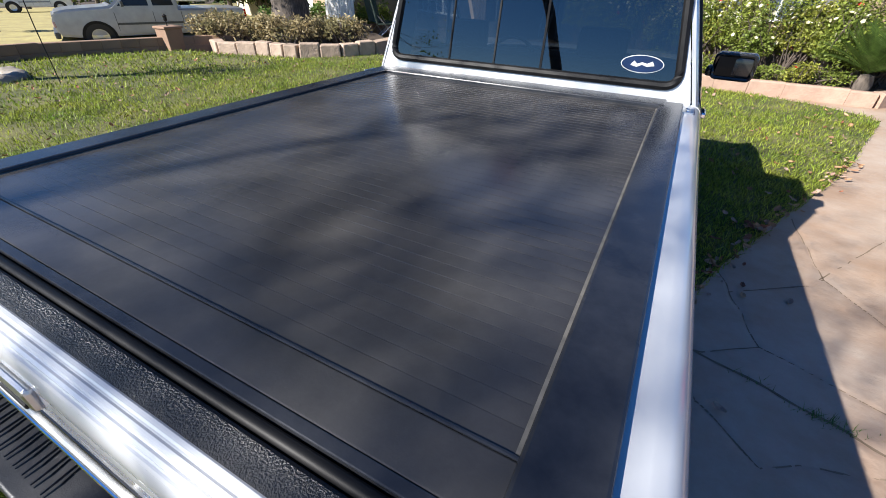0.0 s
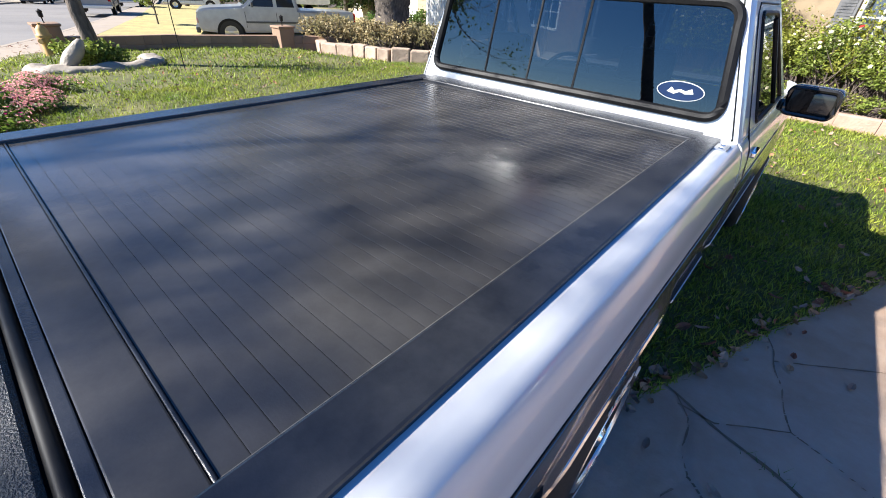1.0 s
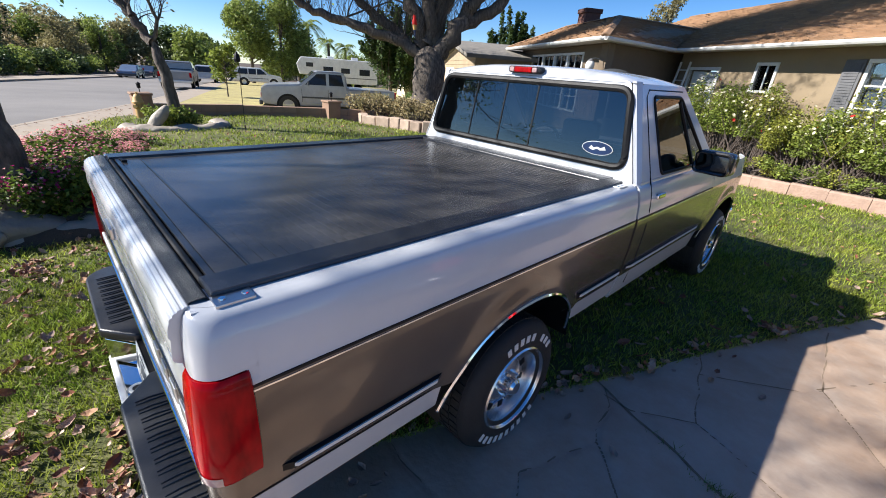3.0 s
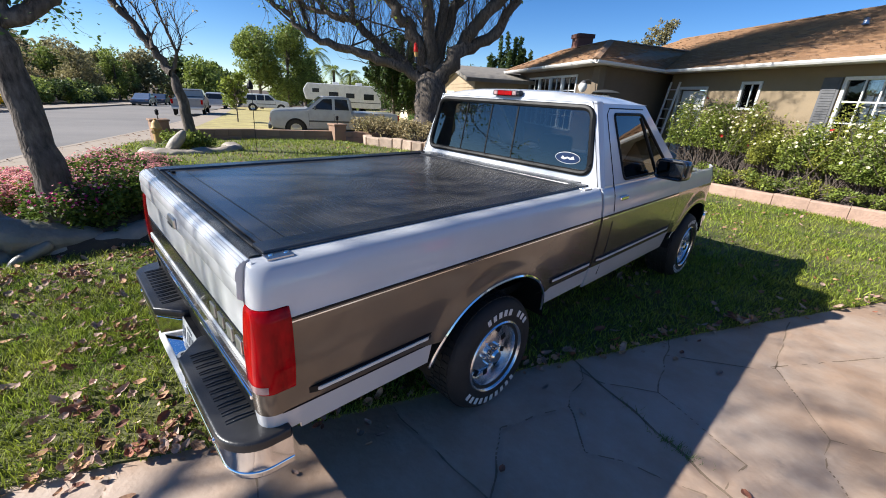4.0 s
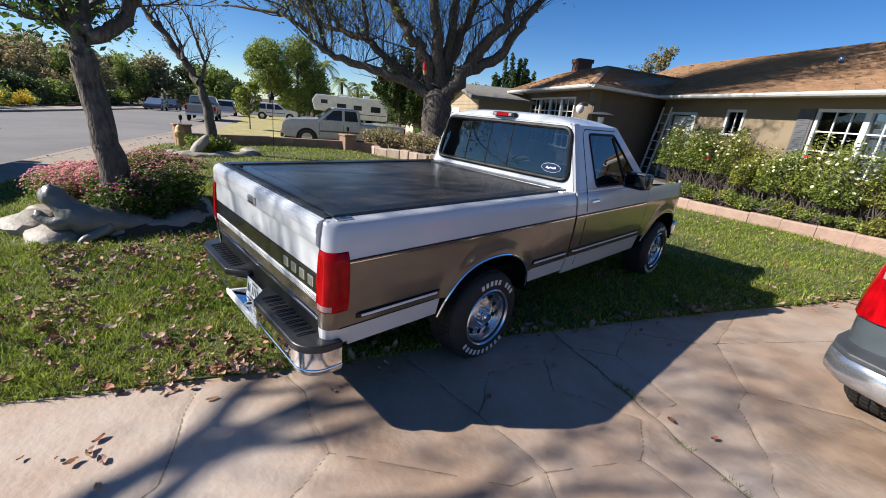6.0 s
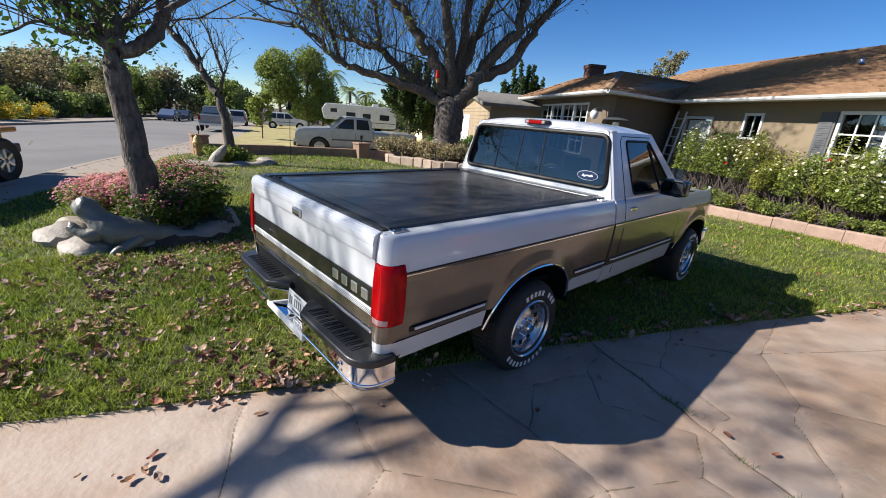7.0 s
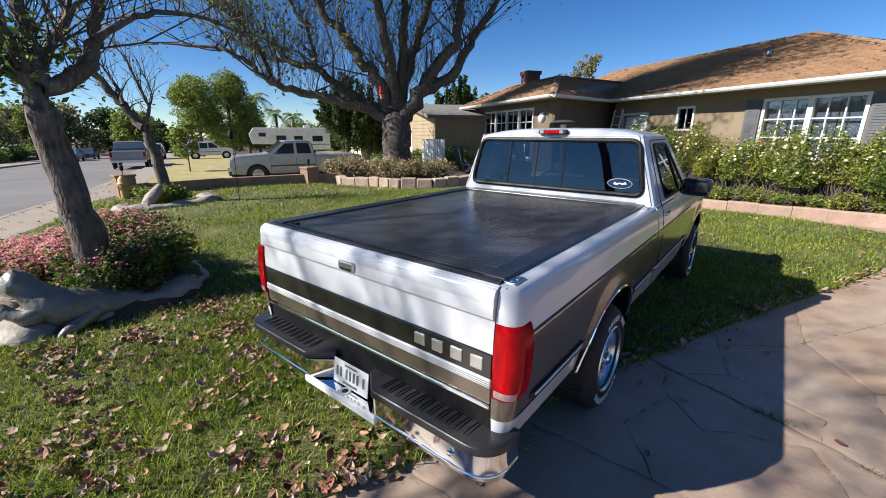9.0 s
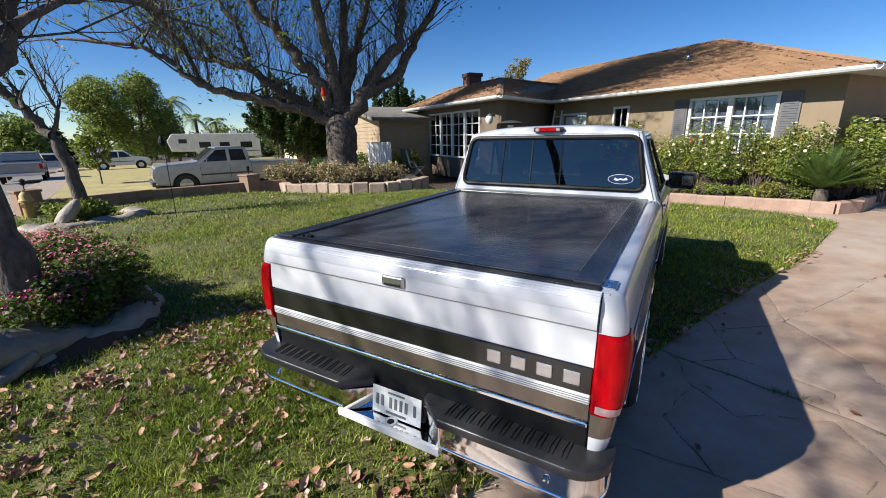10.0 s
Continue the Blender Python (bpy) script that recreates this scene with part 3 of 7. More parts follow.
    return part(name, loft(rows, closed=True, caps=True), mat, parent, label, smooth=True)


def flare(hub):
    """The body side swells a little round the wheel arch."""
    return lambda y, z: -0.02 * math.exp(-((math.hypot(y - hub, (z - 0.325)) - 0.5) / 0.06) ** 2)


def strip(name, s, y0, y1, z0, z1, proud, mat, parent, label="", n=20):
    rows = []
    for i in range(n + 1):
        y = y0 + (y1 - y0) * i / n
        e = 0.0 if 0 < i < n else -proud
        rows.append([(s * (side_x(z0) - 0.002), y, z0), (s * (side_x(z0) + proud + e), y, z0 + 0.1 * (z1 - z0)), (s * (side_x(z1) + proud + e), y, z1 - 0.1 * (z1 - z0)), (s * (side_x(z1) - 0.002), y, z1)])
    return part(name, loft(rows), mat, parent, label, smooth=False)


Z_PIN, Z_LOW = 0.975, 0.595
for s in (1, -1):
    bed = part("bed_side", prism([(y, z) for y, z in ((0.09, 1.0), (0.09, 1.15), (2.25, 1.15), (2.25, 1.0))], s * 0.80, s * 0.84, axis="x"), WHITE, truck, "white upper bed side with rounded rail")
    panel("upper_panel", s, 0.158, 2.255, Z_PIN, 1.167, WHITE, bed)
    panel("lower_panel", s, 0.158, 2.255, Z_LOW, Z_PIN, BROWN, bed, HUB_R, "brown metallic lower body side", pull=flare(HUB_R), n=90)
    panel("rocker_panel", s, 0.158, HUB_R - 0.47, 0.47, Z_LOW, WHITE, bed, HUB_R, "white lower edge of the body")
    panel("rocker_panel", s, HUB_R + 0.47, 2.255, 0.47, Z_LOW, WHITE, bed, HUB_R)
    part("rail_top", boxed(min(s * 0.8, s * 0.912), max(s * 0.8, s * 0.912), 0.2, 2.255, 1.13, 1.158, 0.001), WHITE, bed)
    strip("pinstripe", s, 0.11, 2.25, Z_PIN - 0.006, Z_PIN + 0.004, 0.0025, SEAL, bed, "dark pinstripe")
    strip("pinstripe", s, 0.11, 2.25, Z_PIN - 0.017, Z_PIN - 0.011, 0.0025, CHROME, bed, "bright thin pinstripe")
    for a, b in ((0.185, HUB_R - 0.48), (HUB_R + 0.47, 2.245)):
        strip("rub_strip", s, a, b, 0.632, 0.666, 0.012, SEAL, bed, "black rub strip with bright insert")
        strip("rub_insert", s, a + 0.01, b - 0.01, 0.641, 0.659, 0.017, BRIGHTLET, bed)
        strip("pinstripe", s, a - 0.1, b, Z_LOW - 0.003, Z_LOW + 0.004, 0.0025, SEAL, bed)
    # arch lip
    for hub, dest in ((HUB_R, bed),):
        pts = [(s * (side_x(max(0.45, arch_z(hub + 0.474 * math.sin(a), hub))) + 0.018), hub + 0.474 * math.sin(a), max(0.45, arch_z(hub + 0.474 * math.sin(a), hub))) for a in [(-1 + 2 * i / 40) * math.pi / 2 for i in range(41)]]
        part("arch_trim", tube(pts, 0.009, 6), CHROME, dest, "thin bright wheel arch trim", smooth=True)
    rows = []
    for i in range(25):
        a = (-1 + 2 * i / 24) * math.pi / 2
        y = HUB_R + 0.475 * math.sin(a)
        z = max(0.4, arch_z(y, HUB_R) + 0.02)
        rows.append([(s * 0.96, y, z), (s * 0.5, y, z)])
    part("wheel_well", loft(rows), SEAL, bed, "dark inner wheel well", smooth=True)

# tailgate
gate = part("tailgate", boxed(-0.875, 0.875, 0.0, 0.05, 0.63, 1.15, 0.012), WHITE, truck, "white tailgate with dark band and raised lettering")
part("upper_skin", loft([[(x, 0.06, 0.9), (x, 0.06, 1.160), (x, 0.02, 1.154), (x, -0.002, 1.138), (x, -0.013, 1.115), (x, -0.018, 1.06), (x, -0.016, 1.052), (x, -0.001, 1.042), (x, 0.0, 1.03), (x, -0.006, 0.97), (x, -0.008, 0.9)] for x in (-0.874, 0.874)], closed=True, caps=True), WHITE, gate, smooth=True)
part("dark_band", boxed(-0.872, 0.872, -0.012, 0.0, 0.785, 0.895, 0.004), BLACKP, gate, "black gloss band")
part("bright_strip", boxed(-0.873, 0.873, -0.018, 0.0, 0.746, 0.787, 0.006), BRIGHTLET, gate, "ribbed pale bright strip")
for z in (0.757, 0.7665, 0.776):
    part("strip_groove", boxed(-0.872, 0.872, -0.0195, -0.017, z - 0.0015, z + 0.0015), CLADGREY, gate)
part("brown_band", boxed(-0.872, 0.872, -0.012, 0.0, 0.672, 0.747, 0.004), BROWN, gate)
part("bright_strip", boxed(-0.873, 0.873, -0.02, 0.0, 0.645, 0.668, 0.006), CHROME, gate)
hd = part("handle", boxed(-0.06, 0.06, -0.03, -0.012, 1.062, 1.112, 0.008), STEEL, gate, "chrome tailgate handle")
part("handle_recess", boxed(-0.045, 0.045, -0.034, -0.028, 1.068, 1.079, 0.003), SEAL, hd)
for i in range(4):
    part("maker_block", boxed(-0.031, 0.031, -0.006, 0.0, -0.028, 0.028, 0.004), TRIMMET, gate, "raised bright plain block").location = (0.49 + i * 0.104, -0.011, 0.842)
gate.location = (0, 0.03, -0.012)
# sill closes a light gap; its black stands for the shadow under the gate
part("rear_sill", boxed(-0.872, 0.872, 0.03, 0.09, 0.4, 0.635, 0.006), SEAL, truck, "sill under the tailgate, shade put in its black colour")
part("gate_cap", loft([[(x, 0.062, 1.15), (x, 0.063, 1.168), (x, 0.069, 1.1725), (x, 0.086, 1.1745), (x, 0.1, 1.173), (x, 0.106, 1.167), (x, 0.106, 1.14)] for x in (-0.865, 0.865)], caps=True), PLASTIC, truck, "black textured cap on the tailgate", smooth=True)
ribs = []
for i in range(31):
    f = i / 30
    a = f * math.pi / 2
    rise = 0.0022 if i % 5 in (1, 2, 3) and 0 < i < 19 else 0.0
    y = 0.064 - 0.05 * math.sin(a) ** 0.9 - rise * math.sin(a)
    z = 1.101 + 0.066 * math.cos(a) ** 0.8 + rise * math.cos(a)
    ribs.append((y, z))
ribs.append((0.06, 1.09))
part("gate_trim", loft([[(x, y, z) for y, z in ribs] for x in (-0.8748, 0.8748)], closed=True, caps=True), WHITE, truck, "white ribbed edge below the tailgate cap")
for s in (1, -1):
    part("gate_gap", boxed(s * 0.8775 - 0.0025, s * 0.8775 + 0.0025, 0.05, 0.062, 0.6, 1.15), SEAL, truck)
    def turn(z, proud=0.0, inner=0.879):
        X = side_x(z) + proud
        bk = 0.015 + max(0.0, z - 0.7) * 0.05 + max(0.0, 0.965 - side_x(z)) * 0.35 - proud
        R = 0.06
        out = [(X, 0.16), (X, 0.12), (X, bk + R)]
        out += [(X - R + R * math.cos(a), bk + R - R * math.sin(a)) for a in [math.pi * k / 16 for k in range(1, 9)]]
        out.append((min(inner, X - R - 0.005), bk))
        return [(s * max(x, inner), y, z) for x, y in out]

    bm = loft([turn(z) for z in (1.022, 1.04, 1.06, 1.085, 1.11, 1.125, 1.14, 1.15, 1.158, 1.162, 1.165)])
    part("corner_panel", bm, WHITE, truck, "white rounded rear corner", smooth=True)
    edge = turn(1.1652, 0.0, 0.879)
    cap = [(s * 0.86, 0.2)]
    rows = []
    for f, z in ((0.0, 1.1652), (0.35, 1.1656), (0.7, 1.166), (1.0, 1.1662)):
        rows.append([(x + (s * 0.868 - x) * f, y + (max(y, 0.06) - y) * f, z) for x, y, _ in edge])
    part("corner_top", loft(rows), WHITE, truck, smooth=True)
    part("gate_jamb", boxed(min(s * 0.876, s * 0.888), max(s * 0.876, s * 0.888), 0.05, 0.075, 0.5, 1.15), WHITE, truck)
    lens = lambda pts: [(pts[1][0], 0.135, pts[1][2])] + pts[2:]
    bm = loft([lens(turn(z, 0.003 + 0.011 * max(0.0, math.sin(math.pi * (z - 0.7) / 0.32)) ** 0.35, 0.884)) + [(q[0] * 0.985, q[1] + 0.012, q[2]) for q in lens(turn(z, 0.0, 0.884))[::-1]] for z in [0.70 + 0.32 * k / 36 for k in range(37)]], closed=True, caps=True)
    for za, zb, mt in ((0.699, Z_PIN, BROWN), (Z_PIN, 1.023, WHITE)):
        panel("corner_panel", s, 0.133, 0.159, za, zb, mt, truck, n=3)
    tl = part("tail_light", bm, REDLENS, truck, "red ribbed tail light with clear reverse lens", smooth=True)
    rows = [turn(z, 0.0045 + 0.011 * math.sin(math.pi * (z - 0.7) / 0.32) ** 0.35, 0.894)[4:] for z in (0.712, 0.72, 0.73, 0.745)]
    part("reverse_lens", loft(rows), CLEARLENS, tl, smooth=True)
    part("corner_panel", loft([turn(z) for z in (0.597, 0.63, 0.66, 0.7)]), BROWN, truck, smooth=True)
    part("corner_panel", loft([turn(z) for z in (0.495, 0.51, 0.54, 0.597)]), WHITE, truck, smooth=True)
    # added box inside the corner, keeps light from leaking through
    part("corner_filler", boxed(min(s * 0.8, s * 0.9), max(s * 0.8, s * 0.9), 0.06, 0.2, 0.5, 1.1625), WHITE, truck)

# bed floor and inside, under the cover
part("bed_box", boxed(-0.8, 0.8, 0.08, 2.24, 0.55, 0.6), BLACKP, truck)
part("bed_front", boxed(-0.9, 0.9, 2.2, 2.24, 0.5, 1.15), WHITE, truck)
part("chassis", boxed(-0.45, 0.45, 0.0, 4.7, 0.38, 0.5), SEAL, truck, "dark underbody and frame")

# bumper
bump = part("rear_bumper", boxed(-0.5, 0.5, 0.035, 0.095, 0.38, 0.46), BLACKP, truck, "chrome step bumper with black ribbed step pads")
BX, BY, BR = 0.83, 0.035, 0.135


def bumper_line(grow):
    """The outer line of one half of the bumper, seen from above."""
    arc = [k * math.pi / 24 for k in range(13)]
    return [(0.29, BY - BR - grow), (0.5, BY - BR - grow), (0.7, BY - BR - grow)] + [(BX + (BR + grow) * math.sin(a), BY - (BR + grow) * math.cos(a)) for a in arc] + [(BX + BR + grow, 0.11)]


for s in (1, -1):
    rows = [[(s * x, y, z) for x, y in bumper_line(k)] for z, k in ((0.342, -0.02), (0.348, -0.01), (0.36, -0.004), (0.376, 0.0005), (0.381, 0.003), (0.386, 0.002), (0.39, -0.002), (0.41, -0.004), (0.455, -0.003), (0.49, 0.0))]
    bm = loft(rows)
    bmesh.ops.solidify(bm, geom=bm.faces[:], thickness=0.006)
    part("bumper_face", bm, CHROME, bump, "chrome bumper face", smooth=True)
    top = [(s * x, y) for x, y in [(0.15, 0.1), (0.15, 0.0), (0.282, BY - BR - 0.012)] + bumper_line(0.012)[1:] + [(0.9, 0.11), (0.88, 0.1)]]
    pad = part("step_pad", prism(top, 0.488, 0.535, 0.012, axis="z", segs=3), PADM, bump, "black ribbed plastic step pad", smooth=True)
    for k in range(11):
        x = s * (0.31 + k * 0.05)
        for e in (-0.008, 0.008):
            part("rib", tube([(x + e, -0.068, 0.534), (x + e * 1.2, -0.03, 0.536), (x + e * 0.9 + s * 0.006, 0.02, 0.536), (x + e + s * 0.01, 0.07, 0.534)], 0.0045, 6), PADM, pad)
    ck = part("bumper_cheek", prism([(s * x, y) for x, y in ((0.15, 0.0), (0.282, BY - BR), (0.292, BY - BR + 0.003), (0.162, 0.006))], 0.365, 0.482, 0.002, axis="z"), CHROME, bump, "chrome side of the plate recess")
    part("bolt", lathe([(0.0, 0.008), (0.01, 0.007), (0.014, 0.0)], 12, "y"), CHROME, bump).matrix_basis = Matrix.Translation((s * 0.76, BY - BR - 0.004, 0.44)) @ Matrix.Rotation(math.pi, 4, "Z")
step = part("lower_step", boxed(-0.295, 0.285, -0.085, 0.07, 0.335, 0.356, 0.004), CHROME, bump, "polished lower step with ball hole")
part("step_edge", boxed(-0.312, 0.288, -0.108, -0.084, 0.332, 0.372, 0.006), BRIGHTLET, step, "pale front edge of the step")
part("ball_hole", lathe([(0.0, 0.3565), (0.015, 0.3575), (0.03, 0.361), (0.034, 0.359), (0.036, 0.3555)], 22, "z"), BRIGHTLET, step).location = (-0.02, -0.045, 0)
part("ball_hole_centre", lathe([(0.0, 0.3612), (0.017, 0.361), (0.018, 0.358)], 18, "z"), SEAL, step).location = (-0.02, -0.045, 0)
plate = part("licence_plate", boxed(-0.145, 0.145, -0.002, 0.002, -0.142, 0.0, 0.0015), PLATEW, truck, "white licence plate with dark bars")
plate.matrix_basis = Matrix.Translation((-0.006, -0.002, 0.505)) @ Matrix.Rotation(radians(-8), 4, "X")
for k in (0, 1, 2.6, 3.6, 4.6, 5.6, 7.2):
    part("plate_bar", boxed(-0.122 + k * 0.031, -0.122 + k * 0.031 + 0.017, -0.004, -0.001, -0.098, -0.04, 0.001, 1), PLATEK, plate)
part("plate_bar", boxed(-0.06, 0.06, -0.004, -0.001, -0.128, -0.116), PLATEK, plate)
part("plate_bar", boxed(-0.05, 0.05, -0.004, -0.001, -0.024, -0.014), PLATEK, plate)

# bed cover
cover = part("bed_cover", boxed(-0.79, 0.79, 0.07, 2.22, 1.12, 1.150), RAILM, truck, "black roll-up bed cover with ribbed slats")
NS = 50
sl = None
for k in range(NS):
    y = 0.239 + k * 0.0378
    if sl is None:
        sl = part("slat", prism([(0.0, 1.158), (0.0, 1.1677), (0.0015, 1.168), (0.0357, 1.168), (0.03719, 1.1677), (0.03719, 1.158)], -0.765, 0.765, axis="x"), VINYL, cover)
        sl.location.y = y
    elif k == 34:
        deep = part("slat", prism([(0.0, 1.158), (0.0, 1.1662), (0.004, 1.1678), (0.012, 1.1681), (0.026, 1.1681), (0.0335, 1.1677), (0.0372, 1.1662), (0.0372, 1.158)], -0.765, 0.765, axis="x"), VINYL, cover)
        deep.location.y = y
    else:
        o = new("slat", sl.data if k < 34 else deep.data)
        o.parent = cover
        o.location.y = y
part("end_panel", boxed(-0.765, 0.765, 0.152, 0.231, 1.158, 1.1705, 0.003), VINYL, cover, "smooth black end panel")
part("latch", boxed(-0.7, -0.66, 0.15, 0.172, 1.171, 1.182, 0.003), SEAL, cover, "small black cover latch")
part("latch", boxed(-0.745, -0.72, 0.148, 0.163, 1.171, 1.178, 0.002), SEAL, cover)
part("end_bar", boxed(-0.765, 0.765, 0.2315, 0.2375, 1.158, 1.1725, 0.002), RAILM, cover)
part("rear_rail", boxed(-0.765, 0.765, 0.132, 0.151, 1.15, 1.172, 0.002), RAILM, cover, "thin black rail at the end of the cover")
part("rubber_roll", tube([(-0.77, 0.119, 1.161), (0.77, 0.119, 1.161)], 0.0105, 10), SEAL, cover, "black rubber seal along the tailgate", smooth=True)
part("canister_lid", boxed(-0.79, 0.79, 2.13, 2.267, 1.15, 1.182, 0.006), RAILM, cover)
for s in (1, -1):
    part("side_rail", boxed(min(s * 0.762, s * 0.865), max(s * 0.762, s * 0.865), 0.11, 2.23, 1.15, 1.18, 0.006), RAILM, cover, "black side rail")
    part("dust_seam", boxed(min(s * 0.756, s * 0.7625), max(s * 0.756, s * 0.7625), 0.24, 2.1, 1.16, 1.1692), DUST, cover, "pale dusty seam along the rail")
    for y in (0.106, 2.1):
        pl = part("stake_plate", boxed(min(s * 0.862, s * 0.912), max(s * 0.862, s * 0.912), y, y + 0.088, 1.155, 1.1705, 0.002), STEEL, truck, "bright stake pocket cover")
        for q in (0.025, 0.075):
            part("screw", lathe([(0.0, 1.176), (0.008, 1.176), (0.01, 1.17)], 10, "z"), CHROME, pl).location = (s * 0.886, y + q - 0.004, -0.003)

# cab
def rounded(corners, r, n=6):
    """A polygon with its corners rounded."""
    out = []
    k = len(corners)
    for i in range(k):
        p, a, b = Vector(corners[i]), Vector(corners[i - 1]), Vector(corners[(i + 1) % k])
        u, v = (a - p).normalized(), (b - p).normalized()
        for j in range(n + 1):
            t = j / n
            out.append(tuple((p + u * r) * (1 - t) ** 2 + p * 2 * t * (1 - t) + (p + v * r) * t * t))
    return out


def ring_panel(outer, inner, place, thick=(0, 0.02, 0)):
    f = lambda pts: [place(p) for p in pts]
    b = lambda pts: [tuple(Vector(place(p)) + Vector(thick)) for p in pts]
    return loft([f(outer), f(inner), b(inner), b(outer), f(outer)], closed=True)


def offset(pts, d):
    c = sum((Vector(p) for p in pts), Vector((0, 0))) / len(pts)
    return [tuple(Vector(p) + (Vector(p) - c).normalized() * d) for p in pts]


BELT, TOP = 1.17, 1.67
back_y = lambda z: 2.285 + (z - BELT) * 0.13
up_x = lambda z: 0.927 - (z - BELT) * 0.314
back = lambda p: (p[0], back_y(p[1]), p[1])
hole = rounded([(-0.815, 1.235), (0.815, 1.235), (0.735, 1.655), (-0.735, 1.655)], 0.075)
skin = rounded([(-0.90, BELT - 0.02), (0.90, BELT - 0.02), (0.725, 1.70), (-0.725, 1.70)], 0.03)
cab = part("cab", ring_panel(skin, hole, back), WHITE, truck, "white cab with sliding rear window", smooth=True)
part("back_wall", boxed(-0.92, 0.92, 2.27, 2.29, 0.5, BELT - 0.01), WHITE, cab)
part("rear_seal", tube([back((p[0], p[1])) for p in offset(hole, 0.006)], 0.021, 8, closed=True), SEAL, cab, "black rear window seal", smooth=True)
rg = raw("rear_glass", [back(p) for p in hole], [tuple(range(len(hole)))], GLASS, cab, "dark tinted sliding rear window")
for x in (-0.40, -0.13, 0.13):
    b0, b1 = back((x * 1.05, 1.245)), back((x, 1.65))
    part("glass_divider", tube([(b0[0], b0[1] + 0.004, b0[2]), (b1[0], b1[1] + 0.004, b1[2])], 0.009, 6), SEAL, rg)
# badge sticker
ov = [(0.098 * math.cos(a), 0.04 * math.sin(a)) for a in [2 * math.pi * i / 40 for i in range(40)]]
st = part("oval_sticker", prism(ov, -0.0015, 0.0), LETTER, rg, "blue and white oval window sticker")
st.matrix_basis = Matrix.Translation(Vector(back((0.635, 1.32))) + Vector((0, -0.004, 0)))
part("oval_field", prism([(x * 0.955, z * 0.91) for x, z in ov], -0.003, -0.0016), BLUEOVAL, st)
part("script_mark", prism([(x * 0.75, z * 0.7) for x, z in ((-0.07, -0.01), (-0.05, 0.018), (-0.03, 0.0), (0.0, 0.012), (0.03, 0.004), (0.06, 0.022), (0.075, -0.006), (0.03, -0.014), (0.0, -0.004), (-0.03, -0.02))], -0.0045, -0.0031), LETTER, st)
for s in (1, -1):
    sidep = lambda p, s=s: (s * up_x(p[1]), p[0], p[1])
    so = rounded([(back_y(BELT) + 0.05, BELT), (3.74, BELT), (3.1, 1.69), (back_y(1.69) + 0.06, 1.69)], 0.03)
    si = rounded([(2.62, 1.19), (3.5, 1.19), (3.02, 1.625), (2.56, 1.625)], 0.04)
    dpost = part("side_frame", ring_panel(so, si, sidep, (-0.02 * s, 0, 0)), WHITE, cab, "white door frame and roof pillar", smooth=True)
    part("window_seal", tube([sidep(p) for p in si], 0.011, 6, closed=True), SEAL, dpost)
    raw("side_glass", [sidep(p) for p in si], [tuple(range(len(si)))], GLASS, dpost, "tinted side window")
    part("vent_bar", tube([sidep((3.2, 1.2)), sidep((3.0, 1.6))], 0.012, 6), SEAL, dpost)
    part("door_gap", tube([(s * (side_x(z) + 0.001), 2.44, z) for z in (0.5, 0.7, 0.9, 1.0, 1.1)] + [sidep((2.46, 1.2)), sidep((2.46, 1.62)), sidep((2.5, 1.66)), sidep((3.05, 1.66))], 0.004, 5), SEAL, dpost)
    # corner between back and side
    rows = []
    for z in [0.5 + i * (TOP + 0.03 - 0.5) / 20 for i in range(21)]:
        xo = min(side_x(z) - 0.005, 0.97) if z < BELT - 0.03 else up_x(z)
        xi = min(0.92, xo - 0.03) if z < BELT - 0.03 else max(0.0, 0.90 - (z - BELT) * 0.32)
        rows.append([(s * xi, back_y(max(z, BELT)), z), (s * (xi + (xo - xi) * 0.6), back_y(max(z, BELT)) + 0.008, z), (s * (xo - 0.004), back_y(max(z, BELT)) + 0.028, z), (s * xo, back_y(max(z, BELT)) + 0.062, z)])
    part("cab_corner", loft(rows), WHITE, cab, smooth=True)
    door = panel("door", s, 2.285, 3.72, Z_PIN, 1.165, WHITE, cab, label="white and brown door with black mirror")
    panel("door_lower", s, 2.285, 3.72, Z_LOW, Z_PIN, BROWN, door)
    panel("rocker_panel", s, 2.285, 3.75, 0.43, Z_LOW, WHITE, door)
    part("belt_ledge", boxed(min(s * 0.87, s * 0.93), max(s * 0.87, s * 0.93), 2.32, 3.75, 1.14, 1.176, 0.008), WHITE, door)
    strip("pinstripe", s, 2.29, 3.72, Z_PIN - 0.006, Z_PIN + 0.004, 0.0025, SEAL, door)
    strip("pinstripe", s, 2.29, 3.72, Z_PIN - 0.017, Z_PIN - 0.011, 0.0025, CHROME, door)
    strip("rub_strip", s, 2.3, 3.72, 0.632, 0.666, 0.012, SEAL, door)
    strip("rub_insert", s, 2.31, 3.71, 0.641, 0.659, 0.017, BRIGHTLET, door)
    dh = part("door_handle", boxed(min(s * 0.96, s * 0.988), max(s * 0.96, s * 0.988), 2.5, 2.62, 1.06, 1.09, 0.008), CHROME, door, "chrome door handle")
    mir = part("mirror", boxed(-0.112, 0.112, -0.07, 0.06, -0.074, 0.074, 0.034, 5), BLACKP, door, "black door mirror", smooth=True)
    mir.matrix_basis = Matrix.Translation((s * 1.085, 3.1, 1.25)) @ Matrix.Rotation(radians(-6 * s), 4, 'Z')
    mg = part("mirror_glass", boxed(-0.09, 0.09, -0.004, 0.003, -0.054, 0.054, 0.002), MIRRORG, mir)
    mg.matrix_basis = Matrix.Translation((0, -0.066, 0)) @ Matrix.Rotation(radians(5 * s), 4, "Z")
